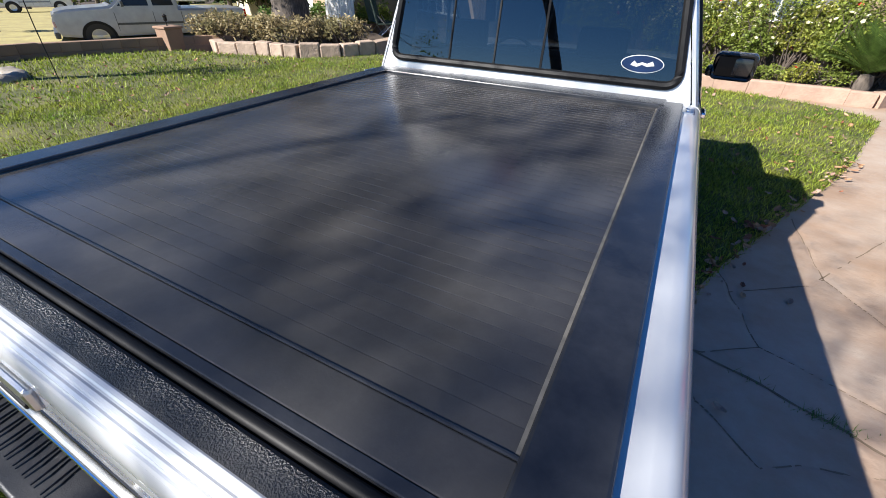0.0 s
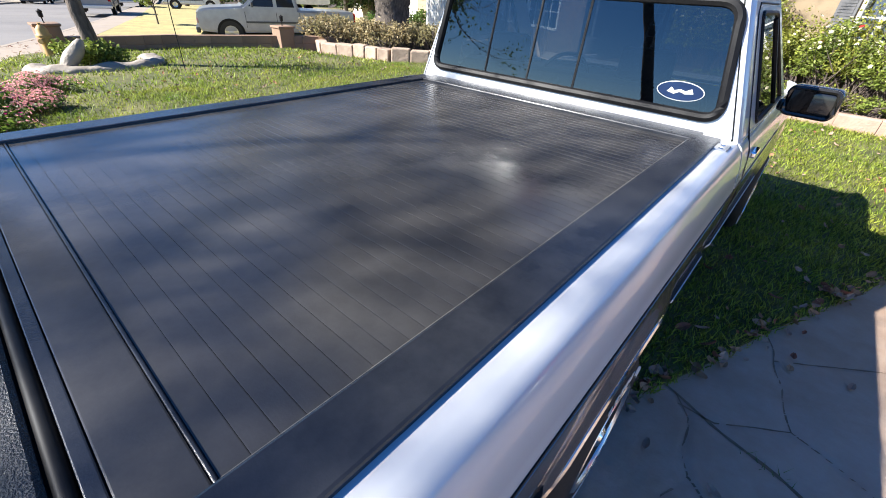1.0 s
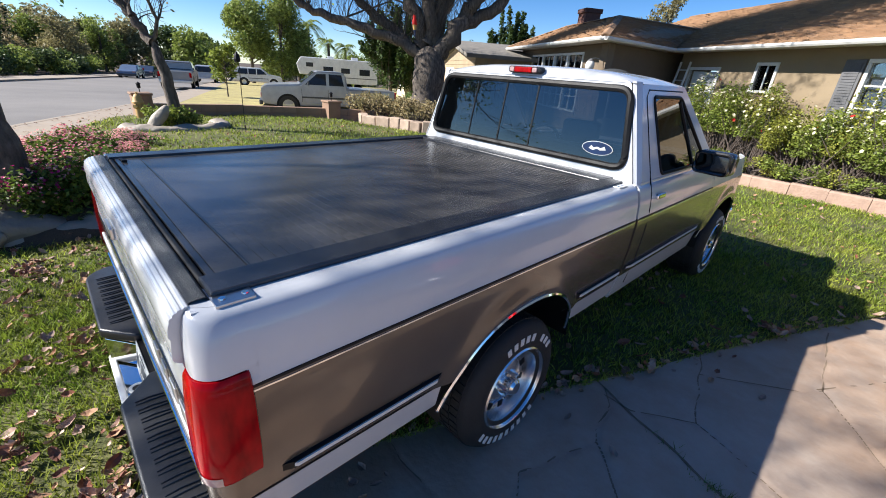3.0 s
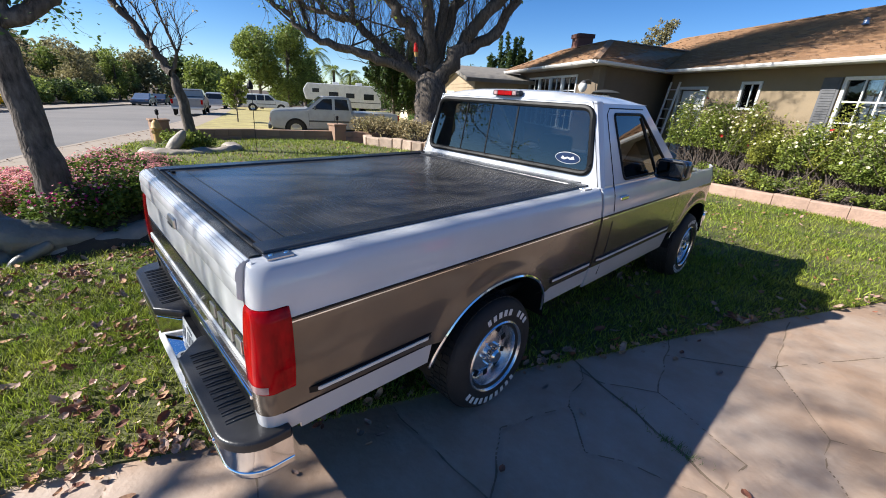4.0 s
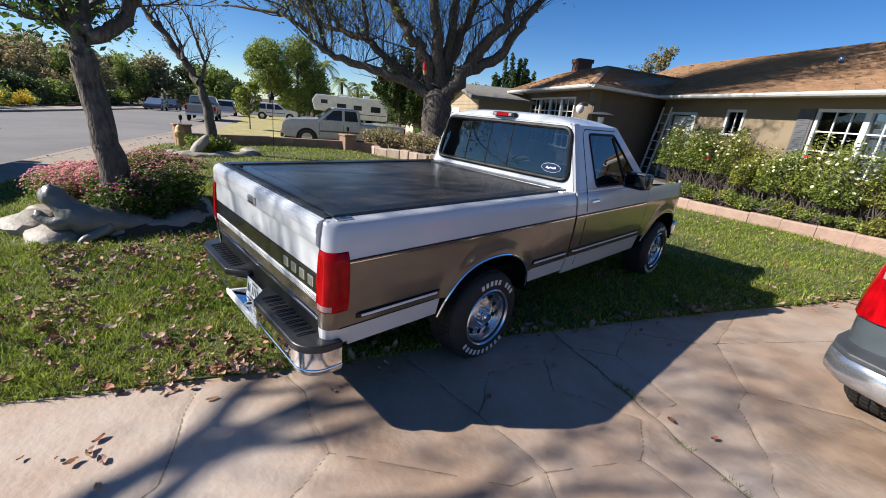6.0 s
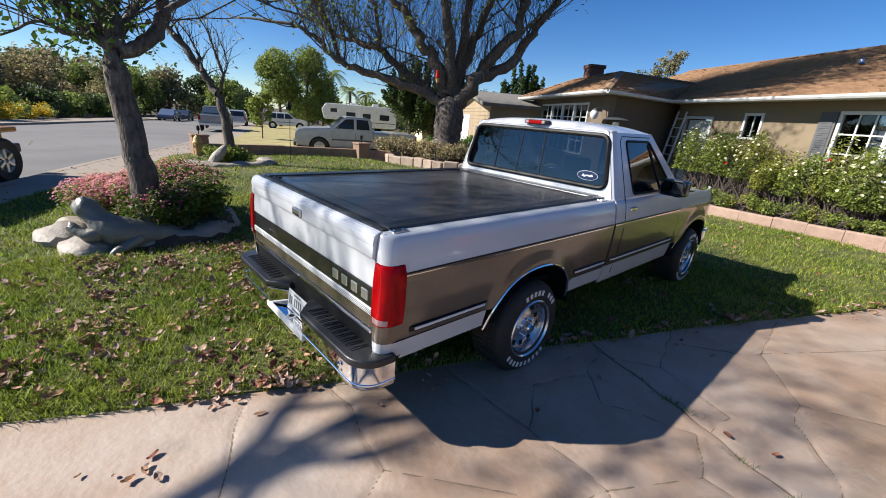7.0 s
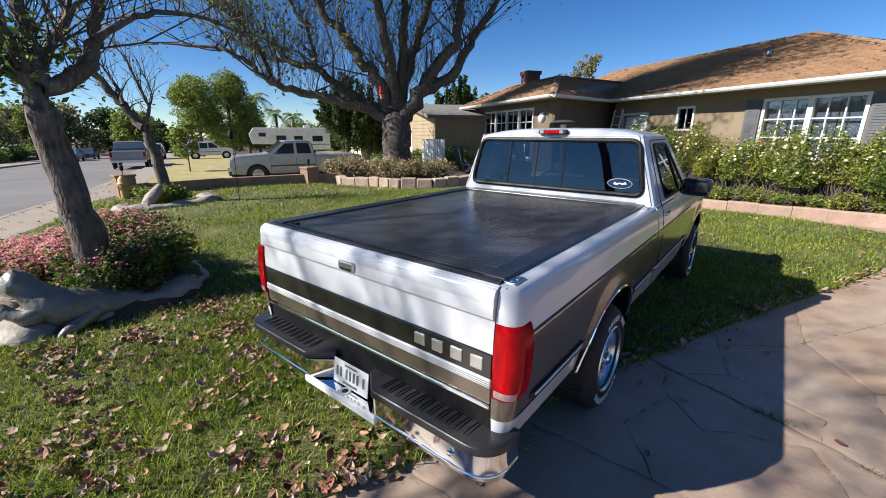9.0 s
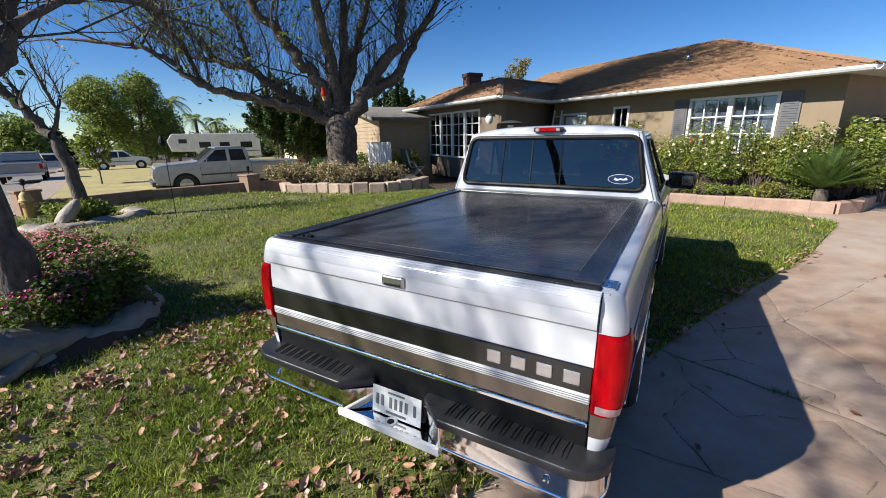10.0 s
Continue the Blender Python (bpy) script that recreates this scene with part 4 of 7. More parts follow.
    part("mirror_rim", tube([(x, -0.072, z) for x, z in rounded([(-0.101, -0.064), (0.101, -0.064), (0.101, 0.064), (-0.101, 0.064)], 0.03)], 0.011, 6, closed=True), BLACKP, mir)
    part("mirror_arm", boxed(-0.14 if s > 0 else 0.02, -0.02 if s > 0 else 0.14, -0.02, 0.06, -0.07, -0.01, 0.015), BLACKP, mir)
# roof
rows = []
NX, NY = 20, 16
for j in range(NY + 1):
    y = back_y(1.69) - 0.004 + (3.14 - back_y(1.69)) * j / NY
    row = []
    for i in range(NX + 1):
        x = -0.765 + 1.53 * i / NX
        fx = 1 - abs(x / 0.765) ** 5
        t = abs(2 * j / NY - 1)
        fy = 1 - t ** 6
        row.append((x, y, 1.69 + 0.052 * min(fx, 1) * fy ** 0.6 + 0.02 * (1 - (x / 0.765) ** 2) * fy))
    rows.append(row)
part("roof", loft(rows), WHITE, cab, "white cab roof", smooth=True)
bl = part("brake_light", boxed(-0.13, 0.13, 2.325, 2.39, 1.705, 1.745, 0.012), PLASTIC, cab, "high brake light with red lens")
for s in (1, -1):
    part("clear_end", boxed(min(s * 0.072, s * 0.11), max(s * 0.072, s * 0.11), 2.314, 2.33, 1.71, 1.739, 0.005), CLEARLENS, bl)
part("brake_lens", boxed(-0.07, 0.07, 2.312, 2.33, 1.708, 1.741, 0.006), REDLENS, bl)
raw("windscreen", [(-0.9, 3.78, 1.17), (0.9, 3.78, 1.17), (0.73, 3.14, 1.68), (-0.73, 3.14, 1.68)], [(0, 1, 2, 3)], GLASS, cab, "tinted windscreen")
# hood, fenders and front
fr = part("hood", loft([[(x, y, z + 0.03 * (1 - (x / 0.9) ** 4)) for x in [-0.93 + 0.093 * i for i in range(21)]] for y, z in ((3.72, 1.165), (4.0, 1.15), (4.5, 1.11), (4.85, 1.05), (4.93, 0.98))]), WHITE, truck, "white hood", smooth=True)
for s in (1, -1):
    nose = lambda y, z: 0.1 * max(0.0, (y - 4.6) / 0.35) ** 2
    fd = panel("fender", s, 3.73, 4.93, Z_PIN, 1.13, WHITE, truck, label="white and brown front fender", pull=nose)
    panel("fender_lower", s, 3.73, 4.93, Z_LOW - 0.02, Z_PIN, BROWN, fd, HUB_F, pull=lambda y, z: nose(y, z) + flare(HUB_F)(y, z), n=60)
    panel("fender_tip", s, HUB_F + 0.47, 4.93, 0.45, Z_LOW - 0.02, WHITE, fd, pull=nose, n=8)
    pts = [(s * (side_x(max(0.5, arch_z(HUB_F + 0.474 * math.sin(a), HUB_F))) + 0.004), HUB_F + 0.474 * math.sin(a), max(0.5, arch_z(HUB_F + 0.474 * math.sin(a), HUB_F))) for a in [(-1 + 2 * i / 40) * math.pi / 2 for i in range(41)]]
    part("arch_trim", tube(pts, 0.009, 6), CHROME, fd, smooth=True)
    part("wheel_well", loft([[(s * 0.96, HUB_F + 0.475 * math.sin(a), max(0.4, arch_z(HUB_F + 0.475 * math.sin(a), HUB_F) + 0.02)), (s * 0.5, HUB_F + 0.475 * math.sin(a), max(0.4, arch_z(HUB_F + 0.475 * math.sin(a), HUB_F) + 0.02))] for a in [(-1 + 2 * i / 24) * math.pi / 2 for i in range(25)]]), SEAL, fd, smooth=True)
part("grille", boxed(-0.88, 0.88, 4.86, 4.95, 0.6, 1.0, 0.02), CHROME, truck, "chrome grille")
part("front_bumper", boxed(-0.96, 0.96, 4.88, 5.05, 0.42, 0.6, 0.03), CHROME, truck, "chrome front bumper")
# cab inside
part("seat", boxed(-0.72, 0.72, 2.5, 3.0, 0.7, 0.92, 0.05), INTERIOR, cab, "grey cloth bench seat", smooth=True)
part("seat_back", boxed(-0.72, 0.72, 2.42, 2.56, 0.85, 1.3, 0.05), INTERIOR, cab, smooth=True)
for x in (-0.4, 0.4):
    part("headrest", boxed(x - 0.13, x + 0.13, 2.46, 2.54, 1.3, 1.45, 0.03), INTERIOR, cab, smooth=True)
part("dashboard", boxed(-0.85, 0.85, 3.35, 3.75, 0.85, 1.17, 0.05), INTERIOR, cab, smooth=True)
part("steering_wheel", tube([(-0.38 + 0.19 * math.cos(a), 3.22 + 0.08 * math.sin(a), 1.12 + 0.17 * math.sin(a)) for a in [2 * math.pi * i / 24 for i in range(24)]], 0.014, 8, closed=True), SEAL, cab, smooth=True)
part("cab_floor", boxed(-0.9, 0.9, 2.3, 3.75, 0.5, 0.53), INTERIOR, cab)


# wheels
def wheel(parent, s, hub, wide=0.26):
    r = TYRE_R
    w = thing("wheel", "wide black tyre with raised white lettering on a polished rim", "")
    w.parent = parent
    x1, x0 = 0.985, 0.985 - wide
    prof = [(0.185, 0.01), (0.20, 0.0), (0.245, -0.012), (0.29, -0.008), (r - 0.017, 0.012), (r - 0.004, 0.03), (r, 0.05), (r, wide - 0.05), (r - 0.004, wide - 0.03), (0.31, wide), (0.2, wide)]
    ty = part("tyre", lathe([(a, x1 - 0.0 - b) for a, b in prof], 64), RUBBER, w, "black tyre with white letters", smooth=True)
    bm = bmesh.new()
    for k in range(54):
        t = 2 * math.pi * k / 54
        for c in range(4):
            xa = x1 - 0.045 - c * 0.05
            box(bm, xa - 0.043, xa, -0.0155, 0.0155, r - 0.004, r + 0.005, m=Matrix.Rotation(t + 0.03 * (c % 2), 4, "X") @ Matrix.Translation((0, 0, 0)) )
    part("tread", bm, RUBBER, ty, "block tread")
    rim = part("rim", lathe([(0.21, x1 - 0.006), (0.218, x1 + 0.006), (0.211, x1 + 0.013), (0.202, x1 + 0.004), (0.194, x1 - 0.04), (0.184, x1 - 0.085), (0.176, x1 - 0.09), (0.12, x1 - 0.06), (0.075, x1 - 0.045), (0.06, x1 - 0.045), (0.0, x1 - 0.045)], 48), ALLOY, w, "polished alloy rim", smooth=True)
    part("hub_cap", lathe([(0.045, x1 - 0.05), (0.042, x1 + 0.0), (0.03, x1 + 0.012), (0.0, x1 + 0.014)], 24), CHROME, rim, smooth=True)
    for k in range(10):
        t = 2 * math.pi * k / 10
        o = part("slot", boxed(-0.002, 0.004, -0.017, 0.017, 0.125, 0.162, 0.0018, 1), SEAL, rim)
        o.matrix_basis = Matrix.Translation((x1 - 0.064, 0, 0)) @ Matrix.Rotation(t, 4, "X")
    for k in range(5):
        t = 2 * math.pi * (k + 0.5) / 5
        part("lug_nut", lathe([(0.01, x1 - 0.05), (0.01, x1 - 0.02), (0.0, x1 - 0.017)], 6), CHROME, rim).location = (0, 0.065 * math.cos(t), 0.065 * math.sin(t))
    for n, mid, span in ((9, 74, 84), (10, 262, 100)):
        for i in range(n):
            if n == 9 and i == 5:
                continue
            a = radians(mid + span / 2 - span * (i + 0.5) / n)
            o = part("letter_bar", boxed(-0.002, 0.0015, -0.0125, 0.0125, -0.019, 0.019, 0.001, 1), LETTER, ty)
            o.matrix_basis = Matrix.Rotation(a - math.pi / 2, 4, "X") @ Matrix.Translation((x1 + 0.011, 0, 0.272))
    w.matrix_basis = Matrix.Translation((0, hub, HUB_Z)) @ (Matrix.Identity(4) if s > 0 else Matrix.Rotation(math.pi, 4, "Z"))
    return w


for s, hub in ((1, HUB_R), (1, HUB_F), (-1, HUB_R), (-1, HUB_F)):
    wheel(truck, s, hub, 0.27)


# ---- trees and planting ----
def limb(verts, faces, path, radii, segs):
    base = len(verts)
    for i, p in enumerate(path):
        d = (path[min(i + 1, len(path) - 1)] - path[max(i - 1, 0)]).normalized()
        s = d.cross(Vector((0.31, 0.95, 0.05))).normalized()
        u = s.cross(d)
        for k in range(segs):
            a = 2 * math.pi * k / segs
            verts.append(p + radii[i] * (math.cos(a) * s + math.sin(a) * u))
    for i in range(len(path) - 1):
        for k in range(segs):
            a, b = base + i * segs + k, base + i * segs + (k + 1) % segs
            faces.append((a, b, b + segs, a + segs))


SPRIG = random.Random(77)


def grow(rnd, verts, faces, tips, p, d, length, r, depth, spread, lift, kids, shrink=0.72, shoots=0):
    """A limb that wanders, tapers and forks until depth runs out."""
    n = 6 if depth > 1 else 4
    path, radii = [p.copy()], [r]
    for i in range(n):
        d = (d + Vector((rnd.gauss(0, 0.17), rnd.gauss(0, 0.17), rnd.gauss(0, 0.09) + lift * 0.05))).normalized()
        p = p + d * length / n
        path.append(p.copy())
        radii.append(r * (1 - 0.42 * (i + 1) / n) if depth else r * (1 - 0.8 * (i + 1) / n))
    limb(verts, faces, path, radii, 10 if r > 0.1 else 6 if r > 0.035 else 4 if r > 0.016 else 3)
    if r > 0.05 and shoots:
        for q in path[1:]:
            for _ in range(shoots):
                sd = Vector((rnd.gauss(0, 0.55), rnd.gauss(0, 0.55), rnd.uniform(0.3, 1.2))).normalized()
                grow(rnd, verts, faces, tips, q, sd, rnd.uniform(0.6, 1.8), 0.013, 1, 0.5, 0.3, 2, 0.8, 0)
            for _ in range(3 if shoots > 3 else 0):
                sd = Vector((SPRIG.gauss(0, 0.4), SPRIG.gauss(0, 0.4), SPRIG.uniform(0.5, 1.2))).normalized()
                grow(SPRIG, verts, faces, [], q, sd, SPRIG.uniform(0.7, 2.1), 0.015, 1, 0.45, 0.5, 2, 0.8, 0)
    if depth == 0:
        tips.append((p, d))
        tips.append((path[2], d))
        return
    for k in range(kids):
        at = n if k == 0 else rnd.randint(n // 2, n)
        turn = Vector((rnd.gauss(0, 1), rnd.gauss(0, 1), rnd.gauss(0, 0.6)))
        nd = (d + spread * turn.normalized() * (0.45 if k == 0 else 1.0) + Vector((0, 0, lift * 0.25))).normalized()
        grow(rnd, verts, faces, tips, path[at], nd, length * shrink * rnd.uniform(0.75, 1.2), radii[at] * (0.85 if k == 0 else 0.62), depth - 1, spread, lift, kids, shrink, shoots)


def leaves(rnd, places, size, n, spread):
    verts, faces = [], []
    for p, d in places:
        for _ in range(n):
            c = p + Vector((rnd.gauss(0, spread), rnd.gauss(0, spread), rnd.gauss(0, spread) - spread * 0.4))
            a = Vector((rnd.gauss(0, 1), rnd.gauss(0, 1), rnd.gauss(0, 0.7))).normalized()
            b = a.cross(Vector((rnd.gauss(0, 1), rnd.gauss(0, 1), rnd.gauss(0, 1)))).normalized()
            s = size * rnd.uniform(0.6, 1.3)
            i = len(verts)
            verts += [c - a * s, c + b * s * 0.5 + a * s * 0.1, c + a * s, c - b * s * 0.5 + a * s * 0.1]
            faces.append((i, i + 1, i + 2, i + 3))
    return verts, faces


def laid_limb(rnd, verts, faces, tips, pts, r0, r1, sprays, shoots, reach):
    """A limb along way points, with side branches and upright shoots on its way."""
    pts = [Vector(p) for p in pts]
    path, radii = [], []
    n = 5
    for k in range(len(pts) - 1):
        a, b, c, d = pts[max(k - 1, 0)], pts[k], pts[k + 1], pts[min(k + 2, len(pts) - 1)]
        for i in range(n + (k == len(pts) - 2)):
            t = i / n
            q = 0.5 * (2 * b + (c - a) * t + (2 * a - 5 * b + 4 * c - d) * t * t + (3 * b - a - 3 * c + d) * t ** 3)
            path.append(q + Vector((rnd.gauss(0, 0.2), rnd.gauss(0, 0.2), rnd.gauss(0, 0.2))) * r0)
    m = len(path)
    for i in range(m):
        radii.append((r0 + (r1 - r0) * (i / (m - 1)) ** 0.8) * rnd.uniform(0.9, 1.12))
    limb(verts, faces, path, radii, 10 if r0 > 0.08 else 7)
    for i in range(1, m):
        d = (path[i] - path[i - 1]).normalized()
        f = i / m
        if rnd.random() < sprays * (0.35 + 0.65 * f):
            nd = (d * 0.7 + Vector((rnd.gauss(0, 0.6), rnd.gauss(0, 0.6), rnd.uniform(0.1, 0.9)))).normalized()
            grow(rnd, verts, faces, tips, path[i], nd, reach * rnd.uniform(0.5, 1.2), min(0.036, radii[i] * 0.5), 3, 0.55, 0.35, 2, 0.74, 0)
        for _ in range(shoots):
            sd = Vector((rnd.gauss(0, 0.35), rnd.gauss(0, 0.35), rnd.uniform(0.5, 1.2))).normalized()
            grow(rnd, verts, faces, tips if f > 0.4 else [], path[i], sd, reach * rnd.uniform(0.4, 1.1), 0.0085, 1, 0.4, 0.4, 2, 0.8, 0)
    grow(rnd, verts, faces, tips, path[-1], (path[-1] - path[-3]).normalized(), reach, r1, 3, 0.55, 0.2, 3, 0.75, 0)


def tree(name, label, base, trunk, r0, limbs, seed, depth=4, kids=3, spread=0.62, lift=0.5, leaf=None, leaf_size=0.05, per_tip=1, keep=1.0, leaf_spread=0.15, shrink=0.72, shoots=0, laid=(), away=(0, 0), sprays=0.5, reach=1.6, taper=0.25, laid_shoots=2):
    """trunk: way points above the base; limbs: (direction, length, radius) from the fork; laid: (way points, lean along away, radii)."""
    rnd = random.Random(seed)
    t = thing(name, label, "tree", Matrix.Translation(base))
    verts, faces, tips = [], [], []
    pts = [Vector(p) for p in trunk]
    path, radii = [], []
    n = 14
    for i in range(n + 1):
        f = i / n * (len(pts) - 1)
        k = min(int(f), len(pts) - 2)
        path.append(pts[k].lerp(pts[k + 1], f - k) + Vector((rnd.gauss(0, 0.012), rnd.gauss(0, 0.012), 0)))
        radii.append(r0 * (1 + 0.5 * math.exp(-i * 0.9)) * (1 - taper * i / n) * rnd.uniform(0.95, 1.05) * ((0.82, 0.45)[i - n + 1] if laid and i > n - 2 else 1.0))
    limb(verts, faces, path, radii, 14)
    for d, length, r in limbs:
        grow(rnd, verts, faces, tips, path[-1] - Vector((0, 0, 0.1 * r0)), Vector(d).normalized(), length, r, depth, spread, lift, kids, shrink, shoots)
    for way, out, ra, rb in laid:
        k = len(way) - 1
        laid_limb(rnd, verts, faces, tips, [(x + away[0] * out * i / k, y + away[1] * out * i / k, z) for i, (x, y, z) in enumerate(way)], ra, rb, sprays, laid_shoots, reach)
    raw("trunk", verts, faces, BARK, t, "rough grey-brown trunk and bare branches", smooth=True)
    if leaf:
        tips = [x for x in tips if rnd.random() < keep]
        v, f = leaves(rnd, tips, leaf_size, per_tip, leaf_spread)
        raw("crown", v, f, leaf, t, "sparse leaves")
    return t


def clump(name, label, category, at, radii, n, size, mat, seed, flowers=None, group="", kind="", stems=True, floor=0.0, lumps=9):
    """A bush of many single leaves round several lobes, with gaps; flowers: list of (material, count, size, name)."""
    rnd = random.Random(seed)
    t = thing(name, label, category, Matrix.Translation(at), group, kind)
    lobes = [(Vector((rnd.uniform(-0.75, 0.75) * radii[0], rnd.uniform(-0.75, 0.75) * radii[1], rnd.uniform(0.25, 0.85) * radii[2])), rnd.uniform(0.3, 0.55)) for _ in range(lumps)]

    def spot(shell):
        c, k = lobes[rnd.randrange(len(lobes))]
        d = Vector((rnd.gauss(0, 1), rnd.gauss(0, 1), rnd.gauss(0, 1))).normalized() * (rnd.uniform(shell, 1.05) if rnd.random() < 0.85 else rnd.random())
        p = c + Vector((d.x * radii[0] * k, d.y * radii[1] * k, d.z * radii[2] * k * 0.8))
        if p.z < floor:
            p.z = floor + 0.02 + rnd.random() ** 2 * 0.3 * radii[2]
        return p, d

    v, f = [], []
    for _ in range(n):
        p, d = spot(0.55)
        vv, ff = leaves(rnd, [(p, d)], size, 1, size * 0.4)
        i = len(v)
        v += vv
        f += [tuple(a + i for a in q) for q in ff]
    tagged(raw("foliage", v, f, mat, t), kind="stuff")
    if stems:
        sv, sf = [], []
        for c, k in lobes:
            for _ in range(5):
                a = Vector((rnd.uniform(-0.4, 0.4) * radii[0], rnd.uniform(-0.25, 0.25) * radii[1], min(floor, 0.0) - 0.03))
                e = c + Vector((rnd.gauss(0, 0.1), rnd.gauss(0, 0.1), rnd.uniform(0, 0.2))) * radii[2]
                limb(sv, sf, [a, a.lerp(e, 0.5) + Vector((rnd.gauss(0, 0.04), rnd.gauss(0, 0.04), 0.03)), e], [0.014, 0.01, 0.004], 4)
        tagged(raw("stem", sv, sf, TWIG, t), kind="stuff")
    for fm, cnt, fs, fname in flowers or ():
        v, f = [], []
        for _ in range(cnt):
            p, d = max((spot(0.95) for _ in range(3)), key=lambda q: q[0].z + 0.25 * q[1].z)
            d = (d + Vector((0, 0, 0.5))).normalized()
            p = p + d * size * 0.8
            a = d.cross(Vector((0.2, 0.5, 0.8))).normalized()
            b = d.cross(a)
            i = len(v)
            k = 5
            v.append(p)
            for q in range(k * 2):
                t2 = math.pi * q / k
                rr = fs * (1.0 if q % 2 == 0 else 0.75)
                v.append(p + rr * (a * math.cos(t2) + b * math.sin(t2)) + d * fs * 0.45)
            f += [(i, i + 1 + q, i + 1 + (q + 1) % (2 * k)) for q in range(2 * k)]
        tagged(raw("blossom", v, f, fm, t), kind="stuff")
    return t


# the tree in the flower bed, the street tree and the large tree on the lawn
tree("street_tree", "leaning grey-barked tree with few leaves in the flower bed", (-4.26, -0.36, 0.2), [(0, 0, 0), (-0.05, -0.02, 0.6), (-0.11, -0.07, 1.3), (-0.15, -0.11, 1.95)], 0.15,
     [((-0.9, -0.5, 0.9), 1.2, 0.06), ((-0.5, 0.4, 1.3), 1.2, 0.06)], 11, 4, 3, 0.7, 0.1, LEAF, 0.03, 3, 0.5, 0.12, 0.74, 2,
     laid=[([(-0.12, -0.07, 1.88), (-0.1, 0.2, 2.05), (-0.08, 0.36, 2.25), (-0.05, 0.44, 2.55), (0.0, 0.57, 2.97), (0.09, 0.72, 3.44)], 0.3, 0.085, 0.045),
           ([(-0.07, 0.38, 2.35), (0.08, 0.73, 2.6), (0.13, 1.19, 2.73), (0.16, 1.55, 2.7)], 0.3, 0.04, 0.015),
           ([(-0.14, -0.08, 1.9), (-0.15, -0.25, 2.08), (-0.14, -0.42, 2.25), (-0.1, -0.6, 2.45), (-0.08, -0.75, 2.7)], 0.3, 0.085, 0.035),
           ([(-0.14, -0.06, 1.95), (-0.1, -0.04, 2.3), (-0.05, -0.06, 2.75), (0.01, 0.05, 3.2)], 0.6, 0.085, 0.03),
           ([(-0.15, -0.25, 2.06), (-0.1, -0.46, 2.02), (-0.07, -0.64, 2.1), (-0.09, -0.85, 2.0)], 0.2, 0.03, 0.012)],
     away=(-0.99, 0.11), sprays=0.3, reach=0.7, laid_shoots=1)
bed_tree = bpy.data.objects["street_tree"]
rb = random.Random(5)
v, f = leaves(rb, [(Vector((-0.2 + rb.gauss(0, 0.2), -0.3 + rb.gauss(0, 0.26), 2.25 + rb.gauss(0, 0.2))), Vector((0, 0, 1))) for _ in range(620)], 0.042, 1, 0.05)
tagged(raw("foliage", v, f, LEAF, bed_tree, "dark leaves crowded round the fork"), kind="stuff")
tree("street_tree", "leaning dark tree with bare branches by the pavement", (-11.0, 2.28, -0.05), [(0, 0.08, 0), (0.01, 0.04, 0.6), (0.0, 0.0, 1.25), (-0.04, -0.14, 1.9)], 0.14,
     [((-0.3, -0.9, 0.9), 0.7, 0.04)], 23, 3, 3, 0.6, 0.0, OLIVE, 0.05, 1, 0.2, 0.1, 0.72, 0,
     laid=[([(-0.04, -0.14, 1.85), (-0.12, -0.41, 2.39), (-0.22, -0.76, 2.91), (-0.32, -1.12, 3.38)], 0.4, 0.115, 0.06),
           ([(-0.03, -0.12, 1.9), (0.01, 0.03, 2.3), (-0.01, -0.06, 2.75), (-0.02, -0.2, 3.15)], -0.4, 0.05, 0.018),
           ([(-0.12, -0.41, 2.39), (-0.13, -0.5, 2.8), (-0.15, -0.66, 3.2)], 0.5, 0.05, 0.02),
           ([(0.0, 0.0, 2.25), (0.05, 0.14, 2.6), (0.04, 0.08, 3.0)], 0.3, 0.026, 0.012)],
     away=(-0.96, 0.28), sprays=0.6, reach=0.55, laid_shoots=1)
rh_ = random.Random(77)
HIGH = []
for k in range(36):
    a = -1.5 + 4.7 * k / 35
    out, drop, up = rh_.uniform(1.0, 3.4), rh_.uniform(1.6, 3.4), rh_.uniform(0.9, 2.4)
    HIGH.append(([(a, 0.95 * a, 6.7 + rh_.uniform(0, 0.4)), (a + 0.3 * out, 0.95 * a - 0.3 * drop, 7.4 + 0.3 * up), (a + 0.65 * out, 0.95 * a - 0.7 * drop, 7.5 + 0.7 * up), (a + out, 0.95 * a - drop, 7.5 + up)], 0.0, rh_.uniform(0.09, 0.13), 0.055))
